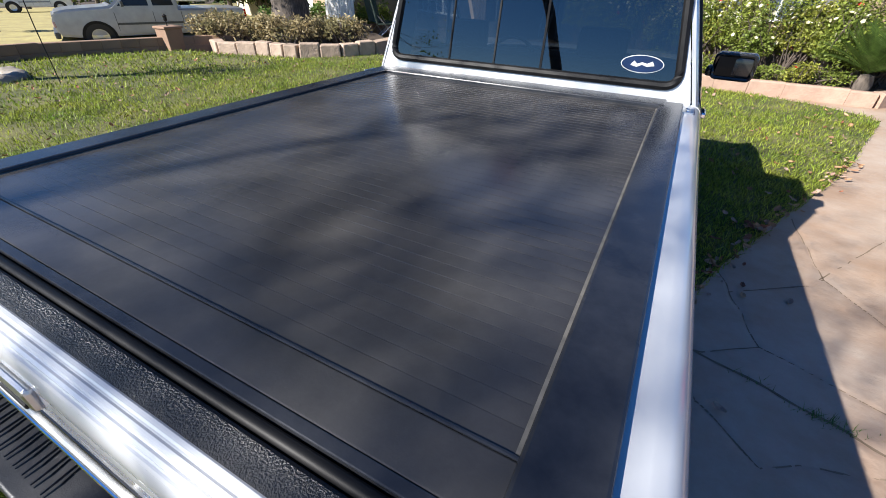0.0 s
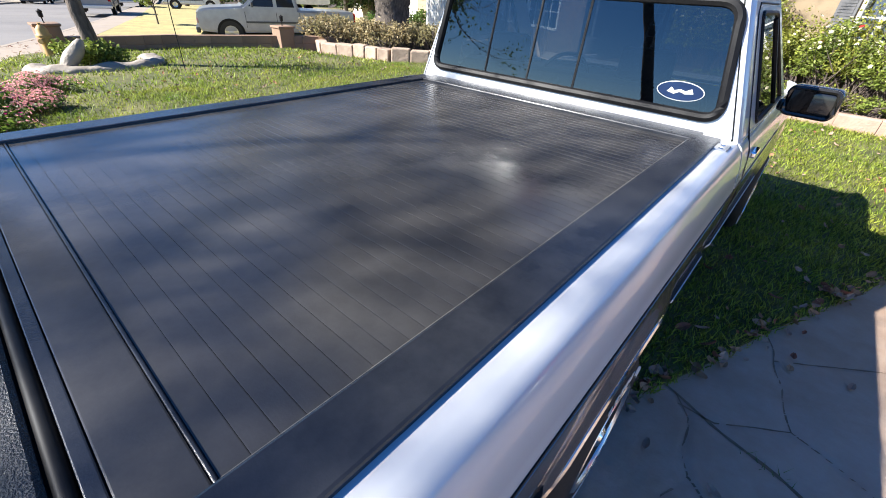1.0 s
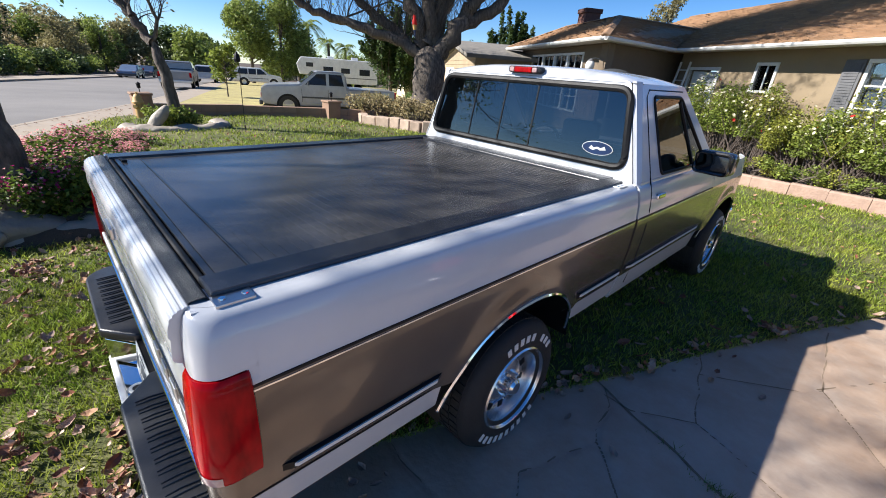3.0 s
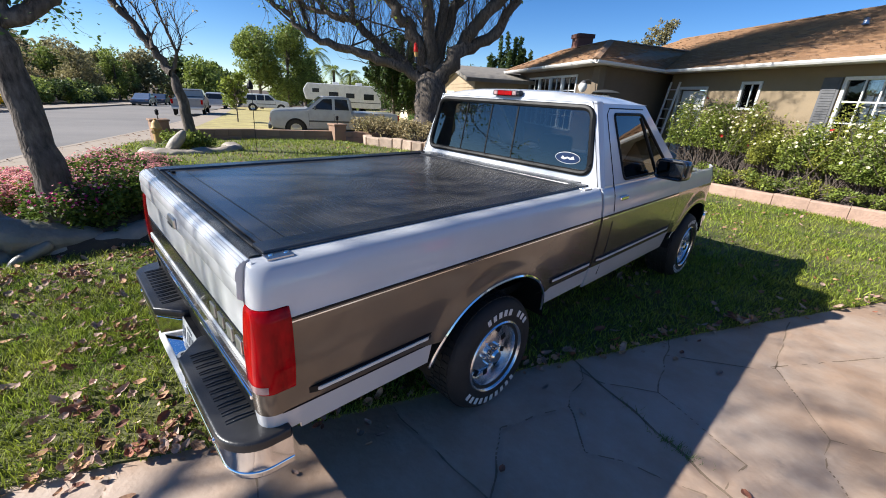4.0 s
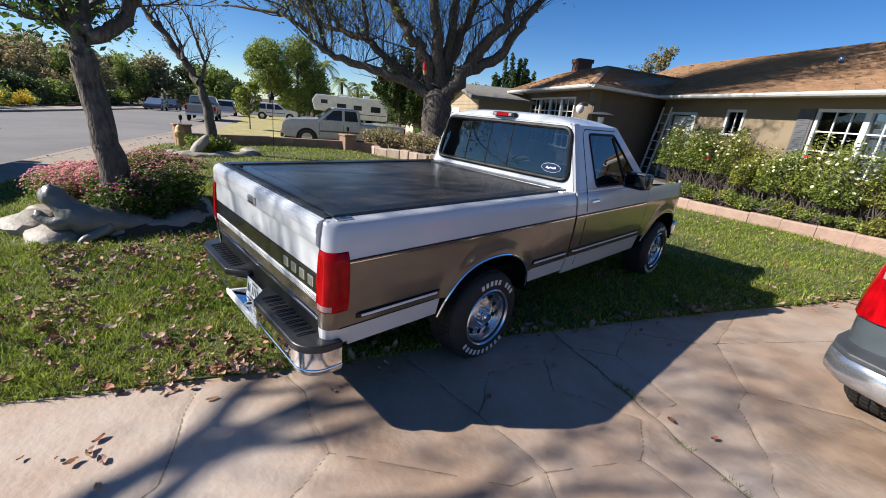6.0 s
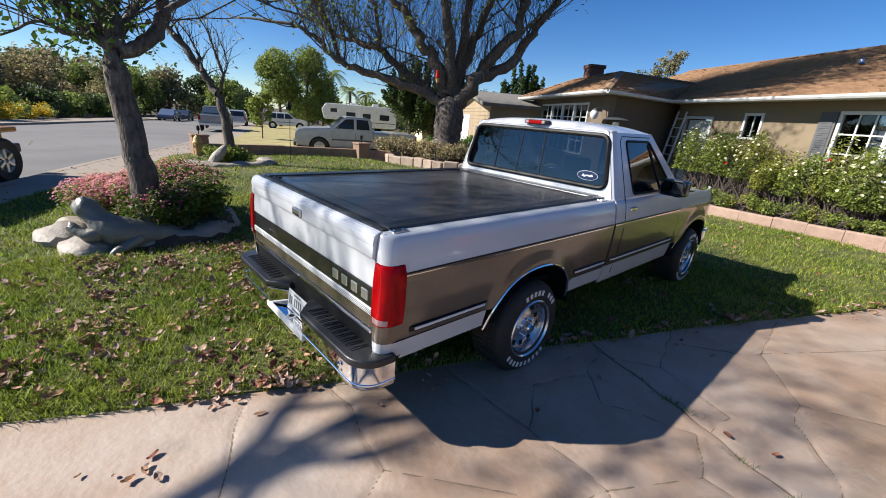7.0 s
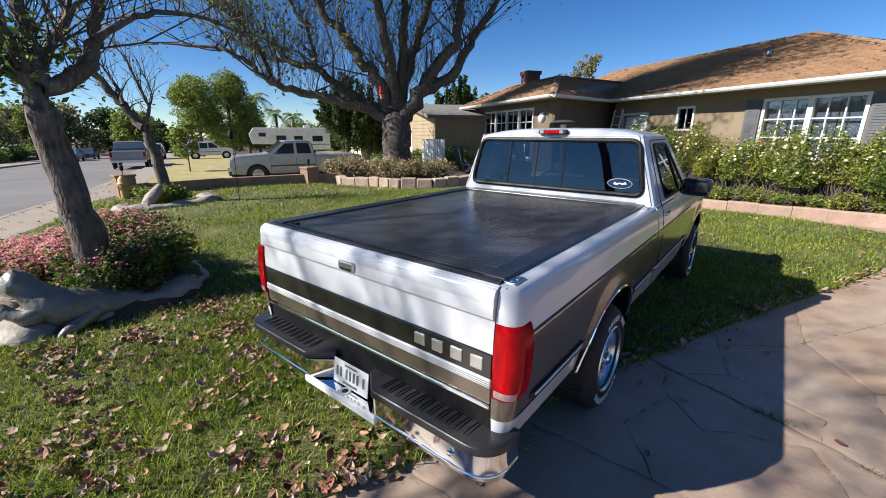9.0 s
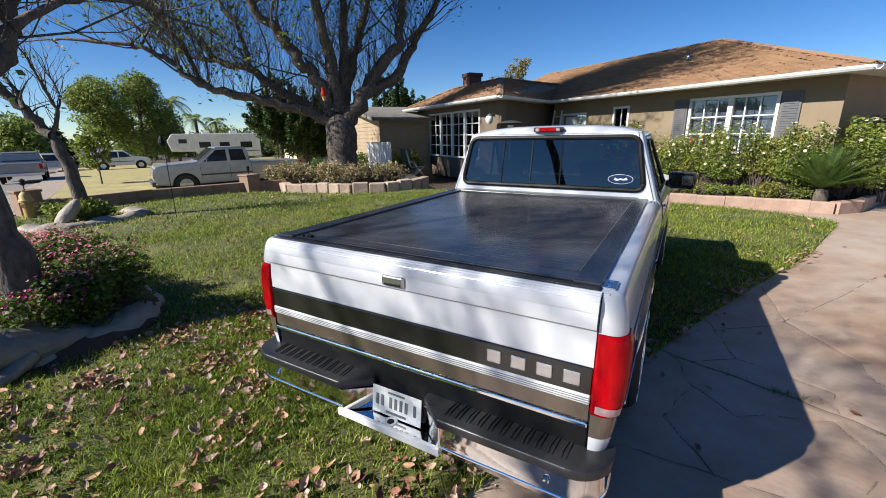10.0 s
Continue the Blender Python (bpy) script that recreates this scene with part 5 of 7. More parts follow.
tree("mulberry_tree", "huge pruned tree with thick spreading limbs and sparse leaves", (-10.95, 10.4, 0.0), [(0, 0, 0), (0, 0, 0.9), (0.05, 0, 1.6), (0.0, 0, 2.4)], 0.58, [], 41, leaf=MULBERRYLEAF, leaf_size=0.075, per_tip=3, keep=0.3, leaf_spread=0.25,
     laid=[([(-0.15, -0.15, 2.1), (-0.84, -0.8, 2.6), (-1.78, -1.7, 2.92), (-2.86, -2.74, 3.24), (-3.32, -3.18, 3.6), (-3.8, -3.63, 4.2), (-4.4, -4.21, 4.55)], -0.6, 0.21, 0.06),
           ([(-3.2, -3.08, 3.5), (-3.44, -3.29, 4.6), (-3.77, -3.61, 5.3), (-4.12, -3.94, 5.7)], -0.6, 0.075, 0.03),
           ([(-0.3, -0.3, 2.3), (-1.35, -1.29, 3.22), (-2.02, -1.93, 3.9), (-2.57, -2.46, 4.15), (-3.41, -3.26, 4.4), (-4.17, -3.99, 4.95)], 0.9, 0.2, 0.05),
           ([(-2.05, -1.95, 3.95), (-2.21, -2.11, 5.2), (-2.55, -2.44, 6.0), (-2.88, -2.76, 6.8)], 0.5, 0.09, 0.04),
           ([(-0.2, -0.2, 2.4), (-0.47, -0.45, 3.7), (-0.91, -0.87, 4.39), (-1.32, -1.26, 5.08), (-1.77, -1.7, 5.74), (-2.05, -1.96, 6.7)], -0.7, 0.27, 0.1),
           ([(0.0, 0.0, 2.5), (-0.08, -0.08, 4.2), (-0.28, -0.27, 5.5), (-0.36, -0.35, 7.2)], -1.0, 0.27, 0.1),
           ([(0.1, 0.1, 2.5), (0.42, 0.4, 4.2), (0.75, 0.72, 5.36), (1.12, 1.08, 7.1)], 1.0, 0.25, 0.1),
           ([(0.2, 0.2, 2.2), (0.8, 0.76, 3.29), (1.13, 1.08, 4.07), (1.61, 1.54, 4.85), (1.79, 1.71, 5.78), (1.99, 1.9, 7.4)], -0.5, 0.33, 0.11),
           ([(0.75, 0.72, 3.2), (1.57, 1.51, 3.85), (2.06, 1.97, 4.86), (2.62, 2.51, 6.0), (3.18, 3.04, 7.3)], 0.4, 0.24, 0.08),
           ([(0.05, 0.05, 2.6), (0.28, 0.26, 5.1), (0.35, 0.33, 7.2)], 0.1, 0.24, 0.1)] + HIGH,
     away=(-0.69, 0.72), sprays=0.75, reach=1.8, taper=0.05, laid_shoots=8)
tree("street_tree", "tall street tree whose branches shade the parked pickup", (-1.8, -4.4, 0.0), [(0, 0, 0), (-0.25, -0.15, 1.4), (-1.2, -1.3, 3.3), (-2.1, -2.5, 4.7)], 0.13,
     [((-1.0, 0.4, 0.9), 1.9, 0.07), ((-0.9, -0.15, 1.1), 1.85, 0.065), ((-0.6, 0.6, 1.3), 1.7, 0.065), ((-1.3, 0.25, 1.1), 2.0, 0.06)], 53, 5, 3, 0.72, 0.15, LEAF, 0.045, 4, 0.27, 0.22, 0.77)


bird = part("bird_ornament", loft([[(r * math.cos(a), r * math.sin(a) - 0.1 * z, z) for a in [2 * math.pi * k / 12 for k in range(12)]] for z, r in ((-0.3, 0.015), (-0.1, 0.045), (0.05, 0.08), (0.16, 0.075), (0.22, 0.05), (0.29, 0.055), (0.34, 0.02))], closed=True, caps=True), [REDROSE, YELLOWP, BLUEOVAL], smooth=True)
for q in bird.data.polygons:
    q.material_index = 2 if q.center.z < -0.08 else 1 if q.center.z < 0.05 else 0
bird.location = (-10.65, 9.45, 2.95)
tagged(bird, "small red, yellow and blue bird ornament on the tree trunk", "ornament")


# ---- planting by the house ----
slab_bed = part("planting_bed", prism([(3.1, 9.95), (1.4, 9.85), (0.2, 9.85), (-1.5, 10.0), (-4.2, 10.4), (-4.6, 13.0), (-3.9, 14.6), (3.4, 10.4), (4.2, 12.5), (4.6, 12.2), (3.3, 10.1)][::-1], -0.1, 0.18, axis="z"), SOIL)
tagged(slab_bed, "bare soil of the rose bed", "soil", kind="structure")
EDGING = [(-5.2, 10.35), (-4.2, 10.22), (-3.2, 10.1), (-2.2, 9.98), (-1.1, 9.88), (0.1, 9.78), (1.2, 9.76), (2.3, 9.8), (3.05, 9.72), (3.5, 10.15), (3.95, 11.1), (4.4, 12.1), (4.85, 13.3)]
edging = thing("garden_edging", "pink concrete edging round the rose bed", "edging", kind="structure")
rnd9 = random.Random(3)
for (xa, ya), (xb, yb) in [((p[0] + (q[0] - p[0]) * k / 2, p[1] + (q[1] - p[1]) * k / 2), (p[0] + (q[0] - p[0]) * (k + 1) / 2, p[1] + (q[1] - p[1]) * (k + 1) / 2)) for p, q in zip(EDGING, EDGING[1:]) for k in (0, 1)]:
    a, b = Vector((xa, ya, rnd9.uniform(-0.018, 0.006))), Vector((xb, yb, 0))
    d = b - a
    d.z = 0
    o = part("edging_block", prism([(-0.11, -0.1), (-0.11, 0.2), (-0.085, 0.235), (0.07, 0.245), (0.1, 0.22), (0.1, -0.1)], 0.0015, d.length - 0.0015, 0.004), KERBM, edging)
    o.matrix_basis = Matrix.Translation(a) @ Matrix.Rotation(math.atan2(-d.x, d.y), 4, "Z")
rnd0 = random.Random(4)
for i in range(11):
    f = i / 10
    hgt = (1.8 if f < 0.25 else 1.36) + rnd0.uniform(-0.15, 0.15)
    p = (-2.75 + 5.95 * f, 13.65 - 3.0 * f + 0.12 * rnd0.uniform(-1, 1), 0.15)
    clump("rose_bush", "leafy rose bush with cream flowers on bare stems", "rose bush", p, (0.66, 0.58 - 0.18 * f, hgt), 5000, 0.032, ROSEGOLD if i in (3, 4, 6, 8) else ROSELEAF, 60 + i, [(PALEROSE, 60, 0.04, "flowers"), (REDROSE, 1 if i % 3 else 2, 0.05, "flowers")], group="rose hedge", floor=0.55 if i < 3 else rnd0.uniform(0.28, 0.5), lumps=10)
for i, (x, y) in enumerate(((3.9, 11.2), (4.4, 12.2), (4.9, 13.3))):
    clump("rose_bush", "rose bush with pale yellow flowers at the corner", "rose bush", (x, y, 0.12), (0.7, 0.7, 1.55), 2600, 0.05, ROSELEAF, 80 + i, [(YELLOW, 22, 0.05, "flowers"), (PALEROSE, 20, 0.05, "flowers")], group="rose hedge", floor=0.4, lumps=10)
for i in range(12):
    x = -1.9 + i * 0.42
    p = (x, 10.28 + 0.1 * rnd0.uniform(-1, 1) + (0.0 if x < 2 else 0.1), 0.16)
    clump("low_shrub", "small leafy shrub behind the edging", "shrub", p, (0.36, 0.22, rnd0.uniform(0.28, 0.42)), 800, 0.028, ROSEGOLD if i % 3 == 0 else ROSELEAF, 90 + i, [(REDROSE, 1, 0.04, "flower")] if i % 4 == 1 else None, group="low shrubs", floor=0.02, lumps=6)


def cycad(at, fronds=34, length=0.95):
    t = thing("sago_palm", "dark green sago palm with stiff feathery fronds", "palm", Matrix.Translation(at))
    rnd = random.Random(8)
    part("trunk", lathe([(0.12, -0.05), (0.13, 0.1), (0.1, 0.24), (0.0, 0.27)], 14, "z"), BARK, t, smooth=True)
    for k in range(fronds):
        a = 2.4 * k
        up = 0.35 + 1.1 * (k / fronds)
        v, f = [], []
        L = length * rnd.uniform(0.85, 1.1)
        pts = []
        for i in range(15):
            s = i / 14
            h = 0.28 + L * s * math.sin(up) - 0.16 * L * s * s
            r = L * s * math.cos(up * 0.9)
            pts.append(Vector((r * math.cos(a), r * math.sin(a), h)))
        limb(v, f, pts, [0.008 * (1 - 0.7 * i / 14) for i in range(15)], 3)
        side = Vector((-math.sin(a), math.cos(a), 0))
        for i in range(2, 28):
            s = i / 28 * 14
            j = min(int(s), 13)
            p = pts[j].lerp(pts[j + 1], s - j)
            d = (pts[j + 1] - pts[j]).normalized()
            ll = 0.21 * math.sin(math.pi * (0.15 + 0.8 * i / 28))
            for sg in (1, -1):
                tip = p + (side * sg * 0.9 + d * 0.45 + Vector((0, 0, 0.25))).normalized() * ll
                q = len(v)
                v += [p - d * 0.013, p + d * 0.013, tip]
                f.append((q, q + 1, q + 2))
        raw("frond", v, f, PALM, t)
    return t


cycad((2.9, 10.12, 0.18), 40, 1.05)

# ---- flower bed with the carved seal ----
def blob(name, pts, mat, parent=None, label="", seed=1, rough=0.06, sub=3):
    """A lumpy rock: spheres (x, y, z, rx, ry, rz) joined and worn by noise."""
    bm = bmesh.new()
    for x, y, z, a, b, c in pts:
        s = bmesh.new()
        bmesh.ops.create_icosphere(s, subdivisions=sub, radius=1.0)
        for v in s.verts:
            n = noise.fractal(v.co * 1.7 + Vector((x * 3 + seed, y * 3, z)), 1.0, 2.0, 4)
            v.co *= 1 + rough * 2.2 * n
        join(bm, s, Matrix.Translation((x, y, z)) @ Matrix.Diagonal((a, b, c, 1)))
    return part(name, bm, mat, parent, label, smooth=True)


# low rock wall round the bed
def rock_wall(name, label, line, width, height, seed):
    """A low wall of moulded rock along a line, lumpy and worn."""
    rows = []
    n = 9
    pts = [Vector((*p, 0)) for p in line]
    fine = []
    for a, b in zip(pts, pts[1:]):
        fine += [a.lerp(b, k / n) for k in range(n)]
    fine.append(pts[-1])
    for i, p in enumerate(fine):
        d = (fine[min(i + 1, len(fine) - 1)] - fine[max(i - 1, 0)]).normalized()
        o = Vector((d.y, -d.x, 0))
        e = min(1.0, 0.25 + min(i, len(fine) - 1 - i) * 0.2)
        row = []
        for k in range(15):
            a = math.pi * k / 14
            q = p + o * (width * math.cos(a)) + Vector((0, 0, height * e * math.sin(a) ** 0.7 - 0.04))
            f = noise.fractal(q * 2.2 + Vector((seed, 0, 0)), 1.0, 2.0, 4)
            g = noise.noise(q * 9 + Vector((seed, 3, 0)))
            q += (o * math.cos(a) + Vector((0, 0, math.sin(a)))) * (0.055 * f + 0.012 * g) * math.sin(a) ** 0.3
            row.append(q)
        rows.append(row)
    t = thing(name, label, "rock border")
    for k in range(0, len(rows) - 1, 7):
        part("rock", loft(rows[k:k + 8]), ROCK, t, smooth=True)
    return t


rock_wall("rock_border", "low moulded grey rock wall round the flower bed", [(-5.4, -1.05), (-4.85, -1.05), (-4.4, -0.93), (-4.12, -0.75), (-3.98, -0.45), (-3.96, -0.15), (-4.0, 0.1), (-4.14, 0.32), (-4.5, 0.52), (-5.2, 0.6)], 0.2, 0.21, 2.0)


def carved():
    """A seal carved from stone, lying with its head raised, as one mesh."""
    bm = bmesh.new()
    for way in ([((-4.02, 0.0, 0.06), 0.03), ((-4.0, -0.12, 0.09), 0.1), ((-3.98, -0.35, 0.12), 0.15), ((-3.97, -0.55, 0.16), 0.175), ((-3.97, -0.72, 0.21), 0.175), ((-4.0, -0.81, 0.29), 0.15), ((-4.04, -0.86, 0.36), 0.115), ((-4.07, -0.9, 0.42), 0.102), ((-4.09, -0.925, 0.47), 0.112), ((-4.1, -0.96, 0.515), 0.105), ((-4.11, -0.99, 0.545), 0.08), ((-4.11, -1.01, 0.56), 0.03)],
                [((-3.95, -0.8, 0.27), 0.08), ((-3.93, -0.9, 0.2), 0.068), ((-3.95, -0.98, 0.2), 0.055), ((-4.01, -1.04, 0.25), 0.05), ((-4.05, -1.08, 0.3), 0.048), ((-4.07, -1.09, 0.33), 0.02)],
                [((-3.94, -0.76, 0.27), 0.09), ((-3.9, -0.64, 0.21), 0.08), ((-3.87, -0.52, 0.16), 0.065), ((-3.83, -0.53, 0.14), 0.058), ((-3.79, -0.63, 0.1), 0.056), ((-3.76, -0.73, 0.05), 0.054), ((-3.74, -0.79, 0.02), 0.04), ((-3.74, -0.83, 0.0), 0.015)]):
        join(bm, tube([p for p, r in way], [r for p, r in way], 20))
    bmesh.ops.subdivide_edges(bm, edges=bm.edges[:], cuts=1, use_grid_fill=True)
    for v in bm.verts:
        v.co += v.normal * (0.024 * noise.noise(v.co * 6) + 0.012 * noise.noise(v.co * 17))
    return tagged(part("stone_statue", bm, STATUE, None, "", smooth=True), "grey carved stone animal statue lying on the rock border", "statue")


carved()
for k, (x, y, z, a, b, c) in enumerate(((-4.6, -1.16, 0.02, 0.33, 0.29, 0.2), (-4.12, -0.96, -0.02, 0.36, 0.29, 0.19))):
    bo_ = tagged(blob("boulder", [(0, 0, 0, a, b, c)], ROCK, None, "", 50 + k, 0.07), "rounded pale tan boulder at the edge of the flower bed", "boulder", group="boulders by the statue")
    bo_.location = (x, y, z)
blob("bed_soil", [(-4.85, -0.2, -0.02, 1.15, 1.0, 0.32)], SOIL, None, "", 3, 0.03)
tagged(bpy.data.objects["bed_soil"], "mounded dark soil of the flower bed", "soil", kind="structure")
rf = random.Random(19)
for i in range(46):
    a, r = rf.uniform(0, 6.283), math.sqrt(rf.random())
    x, y = -5.05 + 1.0 * r * math.cos(a), -0.22 + 0.72 * r * math.sin(a)
    if (x + 4.26) ** 2 + (y + 0.36) ** 2 < 0.05 or (x + 4.15) ** 2 + (y + 0.9) ** 2 < 0.16:
        continue
    # plants out of the sun take the leaf colour that has shade in it
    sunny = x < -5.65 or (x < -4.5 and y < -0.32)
    clump("flower_plant", "low leafy plant covered in small pink flowers" if sunny else "leafy plant with a few pink flowers, shade put in its leaf colour", "flowers", (x, y, 0.3 - 0.12 * r), (0.28, 0.28, 0.36 + 0.4 * max(0, y + 0.2)), 700, 0.025, BEDLEAF if sunny else SHADEBED, 200 + i, [(PINK, 620 if sunny else 70, 0.0135, "blossom"), (MAGENTA, 20 if sunny else 16, 0.015, "blossom")], group="flower bed plants", stems=False, floor=0.0, lumps=9)
for i in range(4, 15):
    a = i / 14
    x, y = -4.2 - (0.35 * (1 - a) if a < 0.4 else 0.0) + rf.uniform(-0.08, 0.05), -0.9 + 1.2 * a
    # backlit side of the bed: shade is painted into these leaves
    clump("flower_plant", "bushy leafy plant with magenta flowers against the rock wall, shade put in its leaves", "flowers", (x, y, 0.12), (0.27, 0.24, 0.38 + 0.22 * a), 850, 0.025, SHADEBED, 260 + i, [(PINK, 50, 0.014, "blossom"), (MAGENTA, 45 if i < 11 else 12, 0.016, "blossom")], group="flower bed plants", stems=False, floor=0.0, lumps=10)
for i in range(16):
    x = -5.9 - rf.uniform(0, 3.0)
    y = 0.05 + (x + 5.9) * -0.28 + rf.uniform(-0.35, 0.45)
    clump("flower_plant", "low creeping plant covered in small pink flowers", "flowers", (x, y, 0.02), (0.36, 0.36, 0.2), 420, 0.028, LEAF, 300 + i, [(PINK, 240, 0.017, "blossom")], group="flower bed plants", stems=False, lumps=6)
# second rock border with the upright stone
rock_wall("rock_border", "low rock ring with green groundcover", [(-10.9, 1.25), (-10.45, 1.4), (-10.25, 1.8), (-10.15, 2.3), (-10.25, 2.8), (-10.5, 3.2), (-11.0, 3.35), (-11.6, 3.3)], 0.2, 0.17, 9.0)
up = tagged(blob("upright_stone", [(0, 0, 0.28, 0.15, 0.13, 0.38)], ROCK, None, "", 33, 0.05), "upright leaning grey stone in the rock ring", "stone")
up.matrix_basis = Matrix.Translation((-10.45, 1.68, 0.02)) @ Matrix.Rotation(radians(8), 4, "Y") @ Matrix.Rotation(radians(-38), 4, "X")
for i in range(9):
    clump("groundcover", "bright green leafy groundcover", "groundcover", (-11.2 + rf.uniform(-0.45, 0.5), 2.3 + rf.uniform(-0.6, 0.9), 0.05), (0.35, 0.35, 0.35), 420, 0.045, ROSELEAF, 340 + i, group="green groundcover", stems=False, floor=0.0, lumps=6)

# ---- low block wall, hydrant and raised planter ----
def block_wall(name, label, line, height, thick=0.2, course=0.2, block=0.4):
    w = thing(name, label, "wall", kind="structure")
    for (xa, ya), (xb, yb) in zip(line, line[1:]):
        a, b = Vector((xa, ya, 0)), Vector((xb, yb, 0))
        d = b - a
        n = max(1, round(d.length / block))
        L = d.length / n
        rz = math.atan2(-d.x, d.y)
        me = {}
        for c in range(int(round(height / course))):
            for i in range(n):
                key = c
                if "m" not in me:
                    tmp = part("block", boxed(-thick / 2, thick / 2, 0.004, L - 0.004, 0.003, course - 0.003, 0.008, 1), BLOCK, w)
                    me["m"] = tmp.data
                    o = tmp
                else:
                    o = new("block", me["m"])
                    o.parent = w
                p = a + d * ((i + 0.5 * (c % 2) * 0) / n)
                o.matrix_basis = Matrix.Translation((p.x, p.y, gz(p.x, p.y) - 0.02 + c * course)) @ Matrix.Rotation(rz, 4, "Z")
        part("mortar", boxed(-thick / 2 + 0.012, thick / 2 - 0.012, 0, d.length, -0.2, height - 0.04), BLOCK, w).matrix_basis = Matrix.Translation((a.x, a.y, gz(*a.xy))) @ Matrix.Rotation(rz, 4, "Z")
    return w


block_wall("garden_wall", "low tan block wall between the gardens", [(-13.0, 2.2), (-12.75, 4.5), (-11.75, 7.0), (-11.2, 7.75), (-10.4, 8.4)], 0.42)
for x, y, h in ((-13.05, 2.0, 0.66), (-11.75, 6.95, 0.62)):
    p = tagged(part("wall_pillar", boxed(-0.22, 0.22, -0.22, 0.22, -0.2, h - 0.06, 0.015), BLOCK), "square tan block pillar of the garden wall", "pillar", kind="structure")
    p.location = (x, y, gz(x, y))
    part("cap", boxed(-0.25, 0.25, -0.25, 0.25, h - 0.06, h, 0.02), BLOCK, p)
    lm = thing("garden_lamp", "small dark solar garden lamp on the pillar", "lamp", Matrix.Translation((x, y, gz(x, y) + h)))
    part("post", lathe([(0.03, 0), (0.012, 0.02), (0.012, 0.12)], 8, "z"), SEAL, lm)
    part("lantern", lathe([(0.02, 0.1), (0.045, 0.12), (0.045, 0.2), (0.06, 0.22), (0.0, 0.27)], 10, "z"), SEAL, lm)
hy = thing("fire_hydrant", "faded yellow fire hydrant by the pavement", "fire hydrant", Matrix.Translation((-12.5, 1.84, -0.05)))
part("barrel", lathe([(0.14, 0), (0.14, 0.04), (0.1, 0.06), (0.1, 0.42), (0.135, 0.43), (0.135, 0.47), (0.11, 0.5), (0.1, 0.58), (0.06, 0.64), (0.03, 0.66), (0.03, 0.7), (0.0, 0.7)], 20, "z"), YELLOWP, hy, smooth=True)
for a in (0, 90, 200):
    o = part("outlet", lathe([(0.0, 0.17), (0.05, 0.17), (0.06, 0.14), (0.05, 0.13), (0.05, 0.05)], 12, "x"), YELLOWP, hy)
    o.matrix_basis = Matrix.Translation((0, 0, 0.36)) @ Matrix.Rotation(radians(a - 40), 4, "Z")
# planter round the large tree
PL = [(-11.2, 7.75), (-10.35, 7.3), (-9.4, 7.65), (-8.3, 7.95), (-7.55, 8.6), (-7.15, 9.4), (-7.2, 10.4)]
planter = thing("stone_planter", "raised planter of rough tan stones round the tree", "planter", kind="structure")
rp = random.Random(3)
for (xa, ya), (xb, yb) in zip(PL, PL[1:]):
    a, b = Vector((xa, ya, 0)), Vector((xb, yb, 0))
    d = b - a
    n = max(1, round(d.length / 0.45))
    for i in range(n):
        p = a + d * (i / n)
        L = d.length / n
        bm = boxed(-0.16, 0.12, 0.008, L - 0.008, -0.1, 0.3 + rp.uniform(-0.02, 0.03), 0.03, 2)
        for v in bm.verts:
            v.co += Vector((noise.noise(v.co * 6 + p), noise.noise(v.co * 5 + p * 2), noise.noise(v.co * 6 - p))) * 0.03
        o = part("stone", bm, STONE, planter)
        o.matrix_basis = Matrix.Translation((p.x, p.y, gz(p.x, p.y))) @ Matrix.Rotation(math.atan2(-d.x, d.y), 4, "Z")
tagged(part("planter_soil", prism([(x, y) for x, y in PL] + [(-9, 12), (-13, 11.5)], -0.1, 0.2, axis="z"), SOIL), "dry soil of the raised planter", "soil", kind="structure")
for i in range(34):
    a = rf.random()
    k = min(int(a * 5), 4)
    f = a * 5 - k
    x = PL[k][0] * (1 - f) + PL[k + 1][0] * f - 0.3 - 0.75 * rf.random()
    y = PL[k][1] * (1 - f) + PL[k + 1][1] * f + 0.4 + 0.7 * rf.random()
    clump("planter_shrub", "dry straggly shrub with sparse leaves in the raised planter", "shrub", (x, y, 0.18), (0.42, 0.42, 0.62), 330, 0.045, DRYGRASS if i % 3 else OLIVE, 400 + i, group="planter shrubs", lumps=7)
for i, (x, y) in enumerate(((-14.6, 13.2), (-13.2, 13.9))):
    clump("clipped_shrub", "clipped dark green shrub", "shrub", (x, y, -0.1), (0.75, 0.6, 0.9), 1500, 0.06, LEAF, 440 + i, floor=0.0, lumps=12)
pole = thing("thin_stake", "thin dark metal garden stake in the lawn", "stake", Matrix.Translation((-9.33, 3.37, 0)))
part("rod", tube([(0, 0, -0.1), (0.02, 0, 0.9), (0.03, 0.02, 1.55)], 0.008, 6), SEAL, pole)
part("feeder", lathe([(0.0, 1.55), (0.06, 1.56), (0.07, 1.62), (0.05, 1.7), (0.0, 1.78)], 10, "z"), SEAL, pole)


# ---- neighbouring vehicles and street ----
GLASS2 = material("dark_car_glass", (0.02, 0.024, 0.028), 0.05, second=(0.03, 0.034, 0.038), scale=3)


